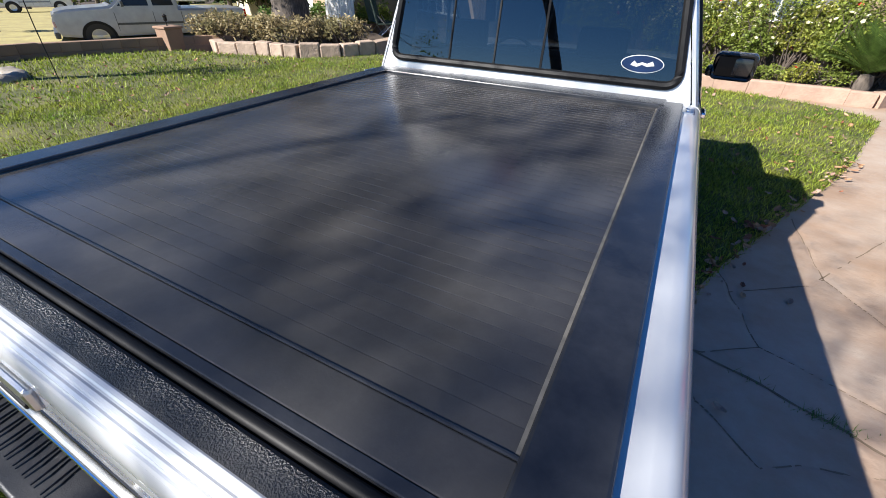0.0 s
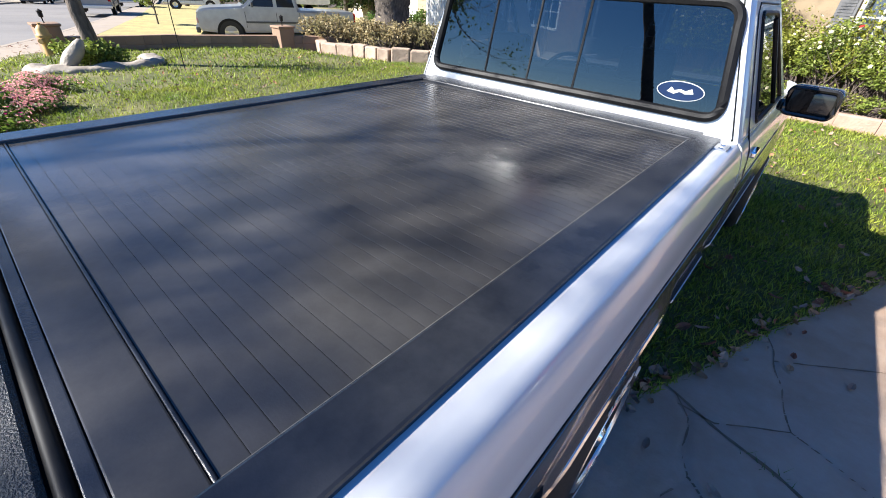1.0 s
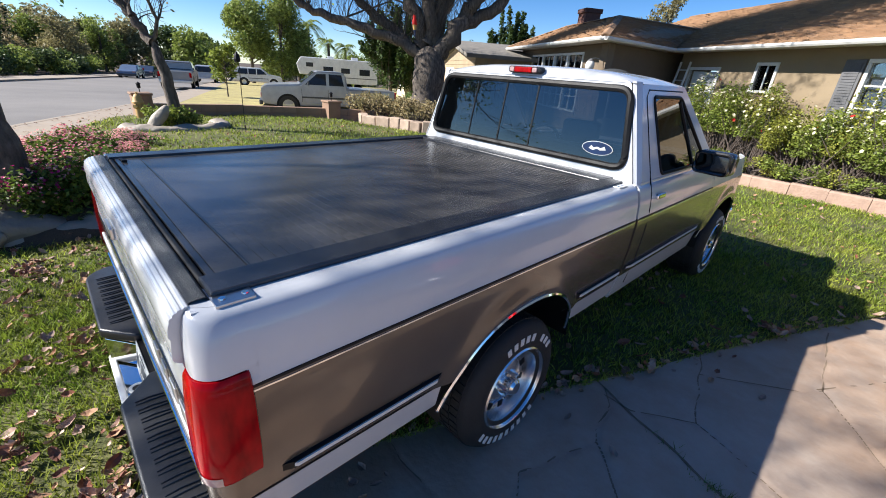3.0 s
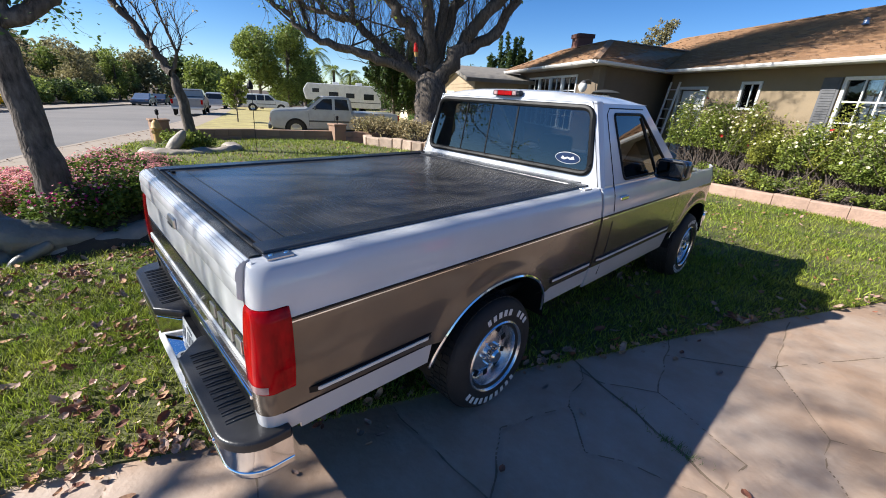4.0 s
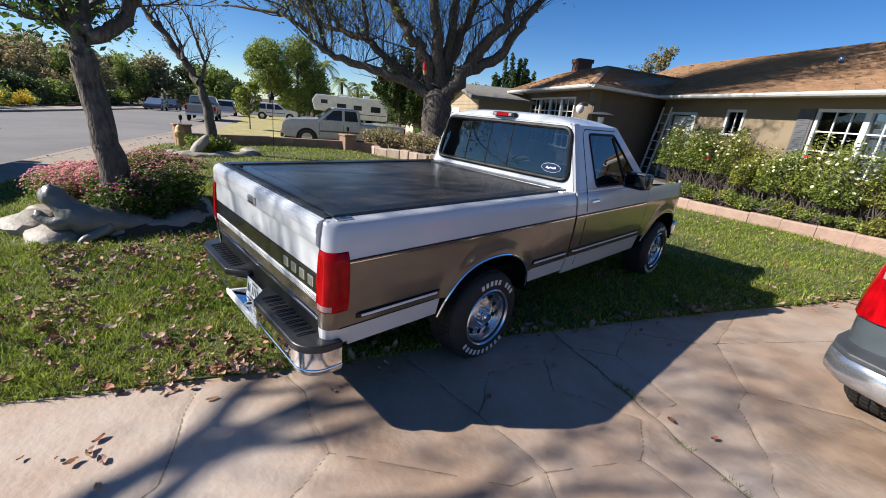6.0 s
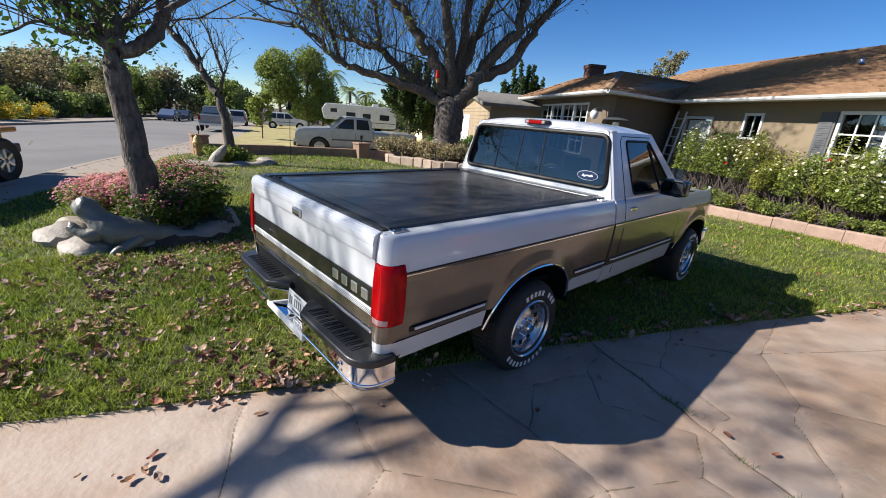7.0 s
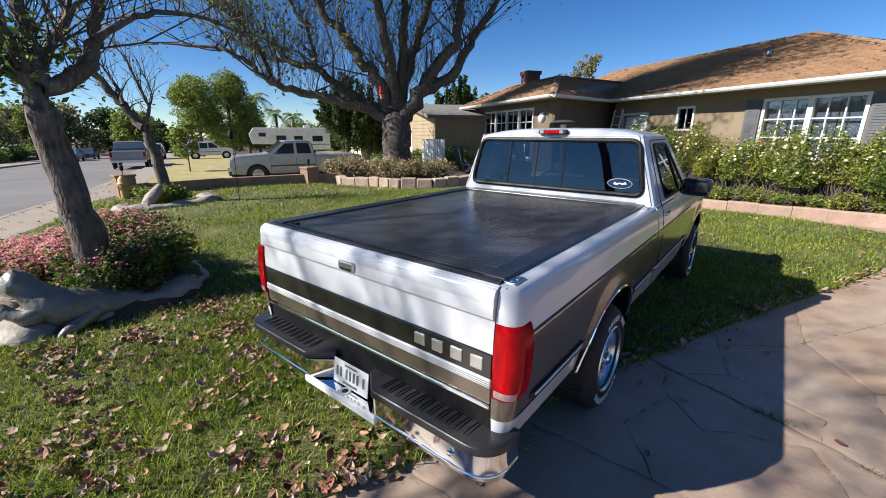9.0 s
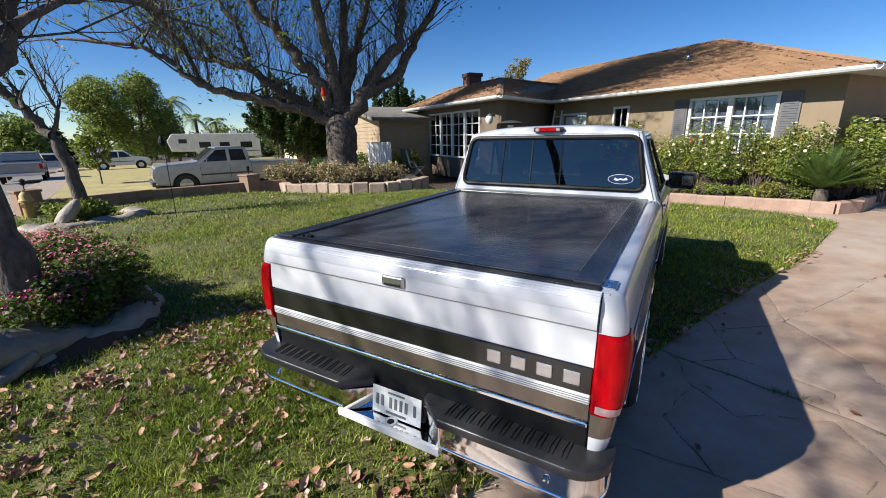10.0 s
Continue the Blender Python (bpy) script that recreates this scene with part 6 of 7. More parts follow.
def far_car(name, label, category, m, width, prof, glass_prof, paint, wheels, wr=0.33, taper=0.16, lights=True, rear=None, front=None, seams=()):
    """A parked vehicle from its side outline (forward is +y); glass_prof: outlines of side windows."""
    t = thing(name, label, category, m)
    top = max(z for _, z in prof)
    belt = top * 0.6
    half = width / 2
    fx = lambda z: half - taper * max(0.0, (z - belt) / (top - belt))
    bm = bmesh.new()
    a = [bm.verts.new((-fx(z), y, z)) for y, z in prof]
    b = [bm.verts.new((fx(z), y, z)) for y, z in prof]
    bm.faces.new(a)
    bm.faces.new(b[::-1])
    for i in range(len(prof)):
        j = (i + 1) % len(prof)
        bm.faces.new((a[i], b[i], b[j], a[j]))
    bmesh.ops.recalc_face_normals(bm, faces=bm.faces[:])
    bmesh.ops.bevel(bm, geom=bm.edges[:], offset=0.07, segments=4, affect="EDGES", clamp_overlap=True)
    part("body", bm, paint, t, smooth=True)
    for g in glass_prof:
        for s in (1, -1):
            raw("side_window", [(s * (fx(z) + 0.006), y, z) for y, z in g], [tuple(range(len(g)))], GLASS2, t)
    ends = [y for y, _ in prof]
    y0, y1 = min(ends), max(ends)
    for pair in (rear, front):
        if pair:
            (ya, za), (yb, zb) = pair
            o = -0.008 if pair is rear else 0.008
            raw("end_window", [(-fx(za) + 0.12, ya + o, za), (fx(za) - 0.12, ya + o, za), (fx(zb) - 0.1, yb + o, zb), (-fx(zb) + 0.1, yb + o, zb)], [(0, 1, 2, 3)], GLASS2, t)
    if lights:
        for s in (1, -1):
            part("tail_light", boxed(s * (half - 0.09) - 0.07, s * (half - 0.09) + 0.07, y0 - 0.012, y0 + 0.05, 0.78, 1.08, 0.01, 1), REDLENS, t)
            part("headlight", boxed(s * (half - 0.2) - 0.15, s * (half - 0.2) + 0.15, y1 - 0.05, y1 + 0.012, 0.68, 0.84, 0.01, 1), CLEARLENS, t)
    for y in seams:
        for s in (1, -1):
            part("door_seam", boxed(min(s * half, s * (half + 0.003)), max(s * half, s * (half + 0.003)), y, y + 0.012, 0.55, belt), SEAL, t)
    if seams:
        for s in (1, -1):
            part("side_trim", boxed(min(s * half, s * (half + 0.012)), max(s * half, s * (half + 0.012)), seams[0], seams[-1], 0.7, 0.76, 0.004, 1), CLADDING, t)
            part("mirror", boxed(min(s * half, s * (half + 0.16)), max(s * half, s * (half + 0.16)), seams[-1] - 0.3, seams[-1] - 0.22, 1.2, 1.36, 0.02), CLADDING, t)
    part("rear_bumper", boxed(-half + 0.02, half - 0.02, y0 - 0.1, y0 + 0.05, 0.42, 0.6, 0.03), STEEL, t)
    part("front_bumper", boxed(-half + 0.02, half - 0.02, y1 - 0.05, y1 + 0.08, 0.38, 0.56, 0.03), CLADDING, t)
    for y in wheels:
        for s in (1, -1):
            w = part("wheel", lathe([(wr, s * (half - 0.2)), (wr, s * (half + 0.005)), (wr * 0.62, s * (half + 0.012)), (wr * 0.6, s * (half - 0.02))], 24), RUBBER, t)
            part("rim", lathe([(wr * 0.6, s * (half + 0.0)), (wr * 0.3, s * (half - 0.02)), (0, s * (half - 0.01))], 20), STEEL, w)
            w.location = (0, y, wr)
            part("arch", lathe([(wr * 1.2, s * (half - 0.1)), (wr * 1.2, s * (half + 0.004)), (wr * 0.9, s * (half + 0.004))], 24), SEAL, t).location = (0, y, wr)
    return t


PICKUP = [(0, 0.5), (0, 1.12), (2.1, 1.14), (2.16, 1.68), (2.3, 1.76), (3.35, 1.75), (4.0, 1.22), (5.2, 1.14), (5.46, 1.06), (5.52, 0.95), (5.5, 0.45), (4.9, 0.38), (0.6, 0.42)]
PGLASS = [[(2.25, 1.22), (2.33, 1.65), (2.85, 1.66), (2.85, 1.22)], [(2.97, 1.22), (2.97, 1.66), (3.33, 1.64), (3.82, 1.22)]]
SUVP = [(0, 0.45), (0, 1.0), (0.2, 1.62), (0.4, 1.72), (2.6, 1.72), (3.3, 1.15), (4.4, 1.0), (4.6, 0.8), (4.6, 0.38)]
SGLASS = [[(0.35, 1.1), (0.5, 1.6), (1.3, 1.62), (1.3, 1.1)], [(1.4, 1.1), (1.4, 1.62), (2.1, 1.62), (2.1, 1.1)], [(2.2, 1.1), (2.2, 1.62), (2.55, 1.62), (3.1, 1.14)]]
SEDAN = [(0, 0.4), (0, 0.9), (0.7, 0.98), (1.35, 1.4), (2.6, 1.42), (3.4, 0.96), (4.4, 0.82), (4.55, 0.6), (4.55, 0.32)]
DGLASS = [[(0.95, 1.0), (1.4, 1.33), (2.0, 1.35), (2.0, 1.0)], [(2.08, 1.0), (2.08, 1.35), (2.55, 1.34), (3.1, 0.98)]]


def parked(x, y, heading, lift=0.0):
    return Matrix.Translation((x, y, gz(x, y) + lift)) @ Matrix.Rotation(radians(heading), 4, "Z")


def heading(dx, dy):
    return math.degrees(math.atan2(-dx, dy))


PEND = ((2.11, 1.2), (2.2, 1.66))
far_car("parked_pickup", "silver extended-cab pickup on the neighbouring drive", "pickup truck", parked(-16.6, 12.9, heading(-2.3, -5.6), -0.35) @ Matrix.Scale(1.08, 4), 1.95, PICKUP, PGLASS, SILVERP, (1.15, 4.5), 0.38, seams=(2.08, 2.9, 3.95), rear=PEND, front=((3.98, 1.24), (3.4, 1.72)))
far_car("parked_pickup", "grey crew-cab pickup parked on the street", "pickup truck", parked(-33.2, 7.1, heading(-0.95, 0.31), -0.08), 2.0, PICKUP, PGLASS, GREYCAR, (1.15, 4.5), 0.4, seams=(2.08, 2.9, 3.95), rear=PEND)
far_car("parked_van", "silver sport utility car parked on the street", "car", parked(-49.5, 13.2, heading(-0.94, 0.33), -0.1), 1.9, SUVP, SGLASS, SILVERP, (0.9, 3.75), 0.36, seams=(1.35, 2.15, 3.2), rear=((0.04, 1.1), (0.2, 1.6)))
far_car("parked_car", "white sport utility car on a drive", "car", parked(-47.1, 15.4, heading(1.4, 3.4), 0.0), 1.9, SUVP, SGLASS, WHITECAR, (0.9, 3.75), 0.36, seams=(1.35, 2.15, 3.2), rear=((0.04, 1.1), (0.2, 1.6)))
far_car("parked_car", "blue-grey saloon car across the street", "car", parked(-62.5, 9.2, heading(0.94, -0.33), -0.1), 1.8, SEDAN, DGLASS, BLUECAR, (0.85, 3.6), 0.33)
far_car("parked_car", "dark grey saloon car across the street", "car", parked(-69.5, 12.0, heading(0.94, -0.33), -0.1), 1.8, SEDAN, DGLASS, DARKCAR, (0.85, 3.6), 0.33)
# camping trailer
rv = thing("camping_trailer", "long white camping trailer with small dark windows", "trailer", parked(-39.7, 27.9, heading(-0.48, -0.87), -0.1))
part("body", prism([(0, 0.9), (0, 3.15), (7.8, 3.15), (8.25, 2.5), (8.0, 1.5), (6.0, 1.45), (5.6, 0.8), (0.6, 0.8)], -1.2, 1.2, 0.06, axis="x"), WHITECAR, rv)
for y, z0, w, h in ((0.8, 1.7, 1.1, 0.6), (2.9, 1.8, 0.9, 0.5), (4.6, 1.8, 1.0, 0.55), (6.6, 2.25, 0.7, 0.4)):
    for s in (1, -1):
        part("window", boxed(min(s * 1.2, s * 1.215), max(s * 1.2, s * 1.215), y, y + w, z0, z0 + h, 0.005), GLASS2, rv)
part("stripe", boxed(-1.212, 1.212, 0.1, 5.6, 1.35, 1.42), CLADDING, rv)
for y in (2.0, 3.0):
    part("wheel", lathe([(0.4, -1.1), (0.4, 1.1), (0.0, 1.1)], 18), RUBBER, rv).location = (0, y, 0.4)
part("roof_vent", boxed(-0.4, 0.4, 2.0, 2.7, 3.14, 3.4, 0.05), WHITECAR, rv)
part("roof_vent", boxed(-0.3, 0.3, 4.5, 5.2, 3.14, 3.36, 0.05), WHITECAR, rv)

# off-road car at the kerb
jeep = thing("off_road_car", "orange off-road car with large black tyres at the kerb", "car", parked(-8.5, -3.48, heading(-0.89, 0.45), -0.12))
part("body", boxed(-0.75, 0.75, -1.6, 1.2, 0.6, 1.15, 0.05), ORANGE, jeep)
part("hood", boxed(-0.68, 0.68, 1.2, 2.1, 0.65, 1.15, 0.06), ORANGE, jeep)
part("hard_top", boxed(-0.72, 0.72, -1.6, 0.7, 1.15, 1.8, 0.06), BLACKP, jeep)
part("bumper", boxed(-0.8, 0.8, 2.1, 2.3, 0.5, 0.68, 0.03), CLADDING, jeep)
for s in (1, -1):
    for y in (-1.1, 1.55):
        part("fender", boxed(min(s * 0.7, s * 0.98), max(s * 0.7, s * 0.98), y - 0.45, y + 0.45, 0.92, 1.02, 0.03), ORANGE if y > 0 else CLADDING, jeep)
        w = part("wheel", lathe([(0.22, s * 0.97), (0.36, s * 1.0), (0.41, s * 0.96), (0.42, s * 0.72), (0.2, s * 0.7)], 30), RUBBER, jeep, smooth=True)
        part("rim", lathe([(0.235, s * 0.965), (0.2, s * 0.93), (0.05, s * 0.95), (0.0, s * 0.96)], 24), STEEL, w)
        for k in range(6):
            part("spoke", boxed(min(s * 0.94, s * 0.975), max(s * 0.94, s * 0.975), -0.03, 0.03, 0.04, 0.215, 0.008), STEEL, w).matrix_basis = Matrix.Rotation(k * math.pi / 3, 4, "X")
        w.location = (0, y, 0.42)

# the sport utility car beside the driveway
suv = thing("parked_suv", "grey sport utility car with tall red tail lights and chromed bumper", "car", Matrix.Translation((2.80, 1.95, 0)) @ Matrix.Rotation(radians(-14), 4, "Z"))
SH = 0.98
rows = []
for z, ins, y in ((0.62, 0.0, 0.16), (0.8, 0.0, 0.15), (1.0, 0.01, 0.16), (1.15, 0.03, 0.18), (1.4, 0.09, 0.22), (1.7, 0.18, 0.3), (1.85, 0.24, 0.36), (1.9, 0.34, 0.46)):
    hw = SH - 0.02 - ins
    rows.append([(-hw, 4.9, z), (-hw, y + 0.14, z), (-hw + 0.03, y + 0.06, z), (-hw + 0.1, y + 0.01, z), (0, y - 0.02, z), (hw - 0.1, y + 0.01, z), (hw - 0.03, y + 0.06, z), (hw, y + 0.14, z), (hw, 4.9, z)])
part("body", loft(rows), SUVGREY, suv, "grey painted body", smooth=True)
part("roof", boxed(-0.65, 0.65, 0.44, 3.2, 1.87, 1.91, 0.015), SUVGREY, suv)
raw("rear_window", [(-0.7, 0.165, 1.2), (0.7, 0.165, 1.2), (0.6, 0.285, 1.72), (-0.6, 0.285, 1.72)], [(0, 1, 2, 3)], GLASS2, suv)
for s in (1, -1):
    lr = []
    for z, ins in ((0.84, 0.0), (0.95, 0.004), (1.1, 0.02), (1.25, 0.05), (1.38, 0.085)):
        hw = SH - 0.018 - ins
        yy = 0.15 + max(0, (z - 1.0)) * 0.14
        lr.append([(s * (hw + 0.012), yy + 0.2, z), (s * (hw + 0.014), yy + 0.13, z), (s * (hw - 0.02), yy + 0.045, z), (s * (hw - 0.1), yy - 0.006, z), (s * (hw - 0.2), yy - 0.014, z)])
    tl = part("tail_light", loft(lr), REDLENS, suv, "tall red tail light with clear middle", smooth=True)
    part("reverse_lens", boxed(min(s * 0.75, s * 0.9), max(s * 0.75, s * 0.9), 0.135, 0.16, 1.08, 1.17, 0.008), CLEARLENS, tl)
    for y in (1.05, 3.95):
        w = part("wheel", lathe([(0.2, s * 0.96), (0.33, s * 0.975), (0.365, s * 0.94), (0.37, s * 0.72), (0.2, s * 0.7)], 40), RUBBER, suv, smooth=True)
        w.location = (0, y, 0.37)
        part("rim", lathe([(0.22, s * 0.95), (0.18, s * 0.92), (0.0, s * 0.94)], 24), ALLOY, w)
        bm = bmesh.new()
        for k in range(44):
            for c in range(4):
                box(bm, s * 0.74 + s * c * 0.055 - 0.022, s * 0.74 + s * c * 0.055 + 0.022, -0.018, 0.018, 0.366, 0.377, m=Matrix.Rotation(2 * math.pi * (k + 0.5 * (c % 2)) / 44, 4, "X"))
        part("tread", bm, RUBBER, w)
bo = [(-1.0, 0.75), (-1.0, 0.25), (-0.97, 0.1), (-0.88, 0.01), (-0.7, -0.03), (0.7, -0.03), (0.88, 0.01), (0.97, 0.1), (1.0, 0.25), (1.0, 0.75)]
bm = loft([[(x * k, y + dy, z) for x, y in bo] for z, k, dy in ((0.47, 0.95, 0.07), (0.49, 0.975, 0.03), (0.52, 0.993, 0.008), (0.56, 1.0, 0.0), (0.6, 1.0, 0.0), (0.63, 0.994, 0.008), (0.655, 0.98, 0.03))])
part("rear_bumper", bm, BUMPERWHITE, suv, "chromed rear bumper", smooth=True)
part("bumper_step", prism([(x * 0.992, y + 0.008) for x, y in bo] , 0.64, 0.675, 0.01, axis="z"), CLADDING, suv, "grey plastic bumper step")
part("underbody", boxed(-0.7, 0.7, 0.3, 4.6, 0.4, 0.64), SEAL, suv)

# ---- distance: trees, hedges and houses ----
def far_tree(name, label, at, height, radius, mat, seed, n=2600, leaf=0.22, trunk=0.25, clear=0.3, shape=1.0):
    """A tree seen from afar: trunk, limbs and a crown of leaf clumps in uneven lobes."""
    rnd = random.Random(seed)
    t = thing(name, label, "tree", Matrix.Translation(at))
    v, f = [], []
    limb(v, f, [Vector((0, 0, -0.3)), Vector((0.1, 0, height * 0.3)), Vector((0, 0.1, height * 0.75))], [trunk, trunk * 0.7, trunk * 0.25], 8)
    lobes = []
    for i in range(16):
        h = rnd.uniform(clear, 0.9)
        rr = radius * (1 - shape * abs(h - clear - 0.15)) * rnd.uniform(0.35, 0.8)
        a = rnd.uniform(0, 6.283)
        c = Vector((rr * math.cos(a), rr * math.sin(a), height * h))
        lobes.append((c, radius * rnd.uniform(0.28, 0.48)))
        limb(v, f, [Vector((0, 0, height * h * 0.6)), c], [trunk * 0.3, 0.02], 4)
    raw("trunk", v, f, BARK, t)
    places = []
    for _ in range(n):
        c, k = lobes[rnd.randrange(len(lobes))]
        d = Vector((rnd.gauss(0, 1), rnd.gauss(0, 1), rnd.gauss(0, 1))).normalized() * k * rnd.uniform(0.6, 1.05)
        places.append((c + d, d))
    lv, lf = leaves(rnd, places, leaf, 2, leaf * 0.5)
    raw("crown", lv, lf, mat, t)
    return t


def fan_palm(at, height, seed, size=2.2):
    rnd = random.Random(seed)
    t = thing("palm_tree", "tall palm with drooping feathery fronds", "palm", Matrix.Translation(at))
    v, f = [], []
    limb(v, f, [Vector((0, 0, -0.3)), Vector((0.1, 0.1, height * 0.5)), Vector((0, 0.2, height))], [0.3, 0.24, 0.2], 8)
    raw("trunk", v, f, BARK, t)
    for k in range(22):
        a, up = rnd.uniform(0, 6.28), rnd.uniform(-0.3, 1.1)
        v, f = [], []
        pts = [Vector((0, 0.2, height)) + Vector((math.cos(a) * s * size * math.cos(up * 0.7), math.sin(a) * s * size * math.cos(up * 0.7), size * (s * math.sin(up) - 0.75 * s * s))) for s in [i / 8 for i in range(9)]]
        for i in range(1, 8):
            d = (pts[i + 1] - pts[i]).normalized()
            side = d.cross(Vector((0, 0, 1))).normalized()
            for j in range(3):
                p = pts[i].lerp(pts[i + 1], j / 3)
                for sg in (1, -1):
                    q = len(v)
                    v += [p - d * 0.05, p + d * 0.05, p + (side * sg + d * 0.5 - Vector((0, 0, 0.4))).normalized() * 0.55]
                    f.append((q, q + 1, q + 2))
        raw("frond", v, f, FARLEAF, t)
    return t


def at_land(x, y):
    return (x, y, gz(x, y) - 0.05)


for i, (x, y, h, r) in enumerate(((-55.5, 20.3, 9.8, 4.0), (-56, 24.3, 10.2, 4.0), (-58, 27.5, 7.0, 2.6))):
    far_tree("round_tree", "dense rounded green tree by the street", at_land(x, y), h, r, FARLEAF, 500 + i, 8500, 0.15, 0.25, 0.2)
far_tree("young_tree", "young bright green tree on the neighbouring lawn", at_land(-24.3, 7.6), 2.9, 0.85, ROSELEAF, 510, 700, 0.1, 0.04, 0.35)


def juniper(at, height, radius, seed, spikes=26):
    """A juniper of upright spiky sprays round a trunk."""
    rnd = random.Random(seed)
    t = thing("juniper_tree", "dark green spiky juniper tree beyond the lawn", "tree", Matrix.Translation(at))
    v, f = [], []
    limb(v, f, [Vector((0, 0, -0.3)), Vector((0, 0, height * 0.5))], [0.2, 0.06], 8)
    places = []
    for k in range(spikes):
        a, r = rnd.uniform(0, 6.283), radius * math.sqrt(rnd.random())
        foot = Vector((0.5 * r * math.cos(a), 0.5 * r * math.sin(a), height * rnd.uniform(0.06, 0.4)))
        tip = Vector((1.1 * r * math.cos(a + 0.3), 1.1 * r * math.sin(a + 0.3), height * (1 - 0.45 * (r / radius) ** 2) * rnd.uniform(0.75, 1.0)))
        limb(v, f, [foot, tip], [0.04, 0.01], 4)
        for _ in range(420):
            u = rnd.random() ** 0.8
            w = radius * 0.26 * (1 - u) ** 0.7 + 0.05
            d = Vector((rnd.gauss(0, 1), rnd.gauss(0, 1), rnd.uniform(0, 1.2))).normalized()
            places.append((foot.lerp(tip, u) + d * w * rnd.random() ** 0.5, d))
    raw("trunk", v, f, BARK, t)
    lv, lf = leaves(rnd, places, 0.12, 1, 0.06)
    raw("crown", lv, lf, JUNIPER, t)


fan_palm(at_land(-62, 31), 8.3, 1, 2.6)
fan_palm(at_land(-68, 37.5), 6.5, 2, 2.8)
fan_palm(at_land(-66, 39.5), 6.0, 5, 2.4)
for i, (x, y, h, r) in enumerate(((-26.6, 20.2, 7.4, 2.3), (-25.4, 21.6, 6.9, 2.4), (-24.4, 23.0, 6.0, 2.2))):
    juniper(at_land(x, y), h, r, 520 + i, 34)
for i, (x, y, h, r) in enumerate(((-20.2, 26.6, 7.3, 1.2), (-21.0, 26.0, 6.4, 1.1), (-19.4, 27.2, 6.0, 1.0))):
    juniper((x, y, -0.3), h, r, 526 + i, 18)
for i, (x, y, h) in enumerate(((-15.3, 41, 9.6), (-17.2, 41.5, 7.8))):
    far_tree("eucalyptus_tree", "pale wispy tree behind the house", (x, y, 0), h, 1.5, OLIVE, 530 + i, 900, 0.14, 0.12, 0.5)
for i, (x, y, h, r) in enumerate(((-23.5, 35.5, 6.0, 1.5), (-30, 33, 5.2, 1.8))):
    far_tree("pointed_tree", "pointed dark green tree beyond the roofs", (x, y, -0.5), h, r, DARKLEAF, 540 + i, 1500, 0.2, 0.15, 0.15, 1.0)
# across the street
rh = random.Random(77)
for i in range(9):
    f = i / 8
    x, y = -38 - 34 * f, -4.0 + 12.5 * f
    clump("hedge_bush", "rounded dark green hedge bush across the street", "hedge", (x, y - 3.2, gz(x, y) - 0.1), (2.6, 1.6, 2.3), 2200, 0.16, DARKLEAF if i % 2 else FARLEAF, 600 + i, group="hedge across the street", stems=False, lumps=10)
for i in range(10):
    x, y = -30 - i * 1.5, -6.2 + i * 0.45
    clump("yellow_flowers", "low hedge of yellow flowers across the street", "flowers", (x, y, gz(x, y)), (1.0, 0.8, 1.0), 700, 0.09, YELLOW if i % 3 else FARLEAF, 620 + i, group="yellow flower hedge", stems=False, lumps=8)
mixes = [OLIVE, FARLEAF, OLIVE, DRYGRASS, FARLEAF, OLIVE, DARKLEAF, OLIVE, DRYGRASS, FARLEAF, DARKLEAF, DARKLEAF]
for i in range(20):
    f = i / 19
    x, y = -40 - 62 * f + rh.uniform(-2, 2), -13 + 27 * f + rh.uniform(-3, 2)
    far_tree("street_side_tree", "olive and brown winter tree across the street", at_land(x, y - 2), rh.uniform(4.6, 6.4) + 2.6 * f, rh.uniform(2.6, 3.8), mixes[i % 12], 640 + i, 2800, 0.17, 0.2, 0.18, 0.8)
far_tree("yellow_tree", "autumn yellow tree across the street", at_land(-38.5, -9.0), 4.6, 2.6, YELLOWLEAF, 671, 1800, 0.2, 0.15, 0.3)
for i in range(8):
    x, y = -95 - 5 * i, 24 + 9 * i + rh.uniform(-3, 3)
    far_tree("distant_tree", "dark distant street tree", at_land(x, y), rh.uniform(6, 8.5), rh.uniform(4, 5.5), DARKLEAF if i % 2 else FARLEAF, 680 + i, 1800, 0.35, 0.3, 0.15)
for i in range(9):
    x, y = -72 + 7 * i, 47 + 3.0 * i + rh.uniform(-3, 3)
    far_tree("distant_tree", "dark distant tree beyond the gardens", at_land(x, y), rh.uniform(4.0, 6.0), rh.uniform(3.5, 5), DARKLEAF if i % 2 else FARLEAF, 700 + i, 1500, 0.3, 0.3, 0.15)
for i, (x, y) in enumerate(((-98, 8), (-102, 15), (-106, 22), (-112, 29), (-92, 2), (-86, -5), (-80, -11))):
    far_tree("distant_tree", "dark distant street tree", at_land(x, y), rh.uniform(6.5, 8.5), rh.uniform(4.5, 6), (FARLEAF, OLIVE, DARKLEAF)[i % 3], 720 + i, 1700, 0.38, 0.3, 0.12)
# neighbouring lawn and drive
tagged(part("neighbour_lawn", loft([[(x, y, gz(x, y) + 0.0) for x, y in ((-13.4, 2.2), (-12.8, 4.6), (-11.9, 7.1), (-11.2, 9.0), (-9, 22.0))], [(x, y, gz(x, y) - 0.01) for x, y in ((-17, 3.3), (-17, 6.0), (-17, 9), (-17, 12), (-17, 30))], [(x, y, gz(x, y)) for x, y in ((-31, 8.6), (-31, 12), (-31, 16), (-31, 22), (-31, 40))], [(x, y, gz(x, y)) for x, y in ((-60, 18.5), (-60, 22), (-60, 27), (-60, 34), (-60, 60))]]), DRYLAWN), "dry yellow-green lawn of the neighbouring garden", "lawn", kind="structure")


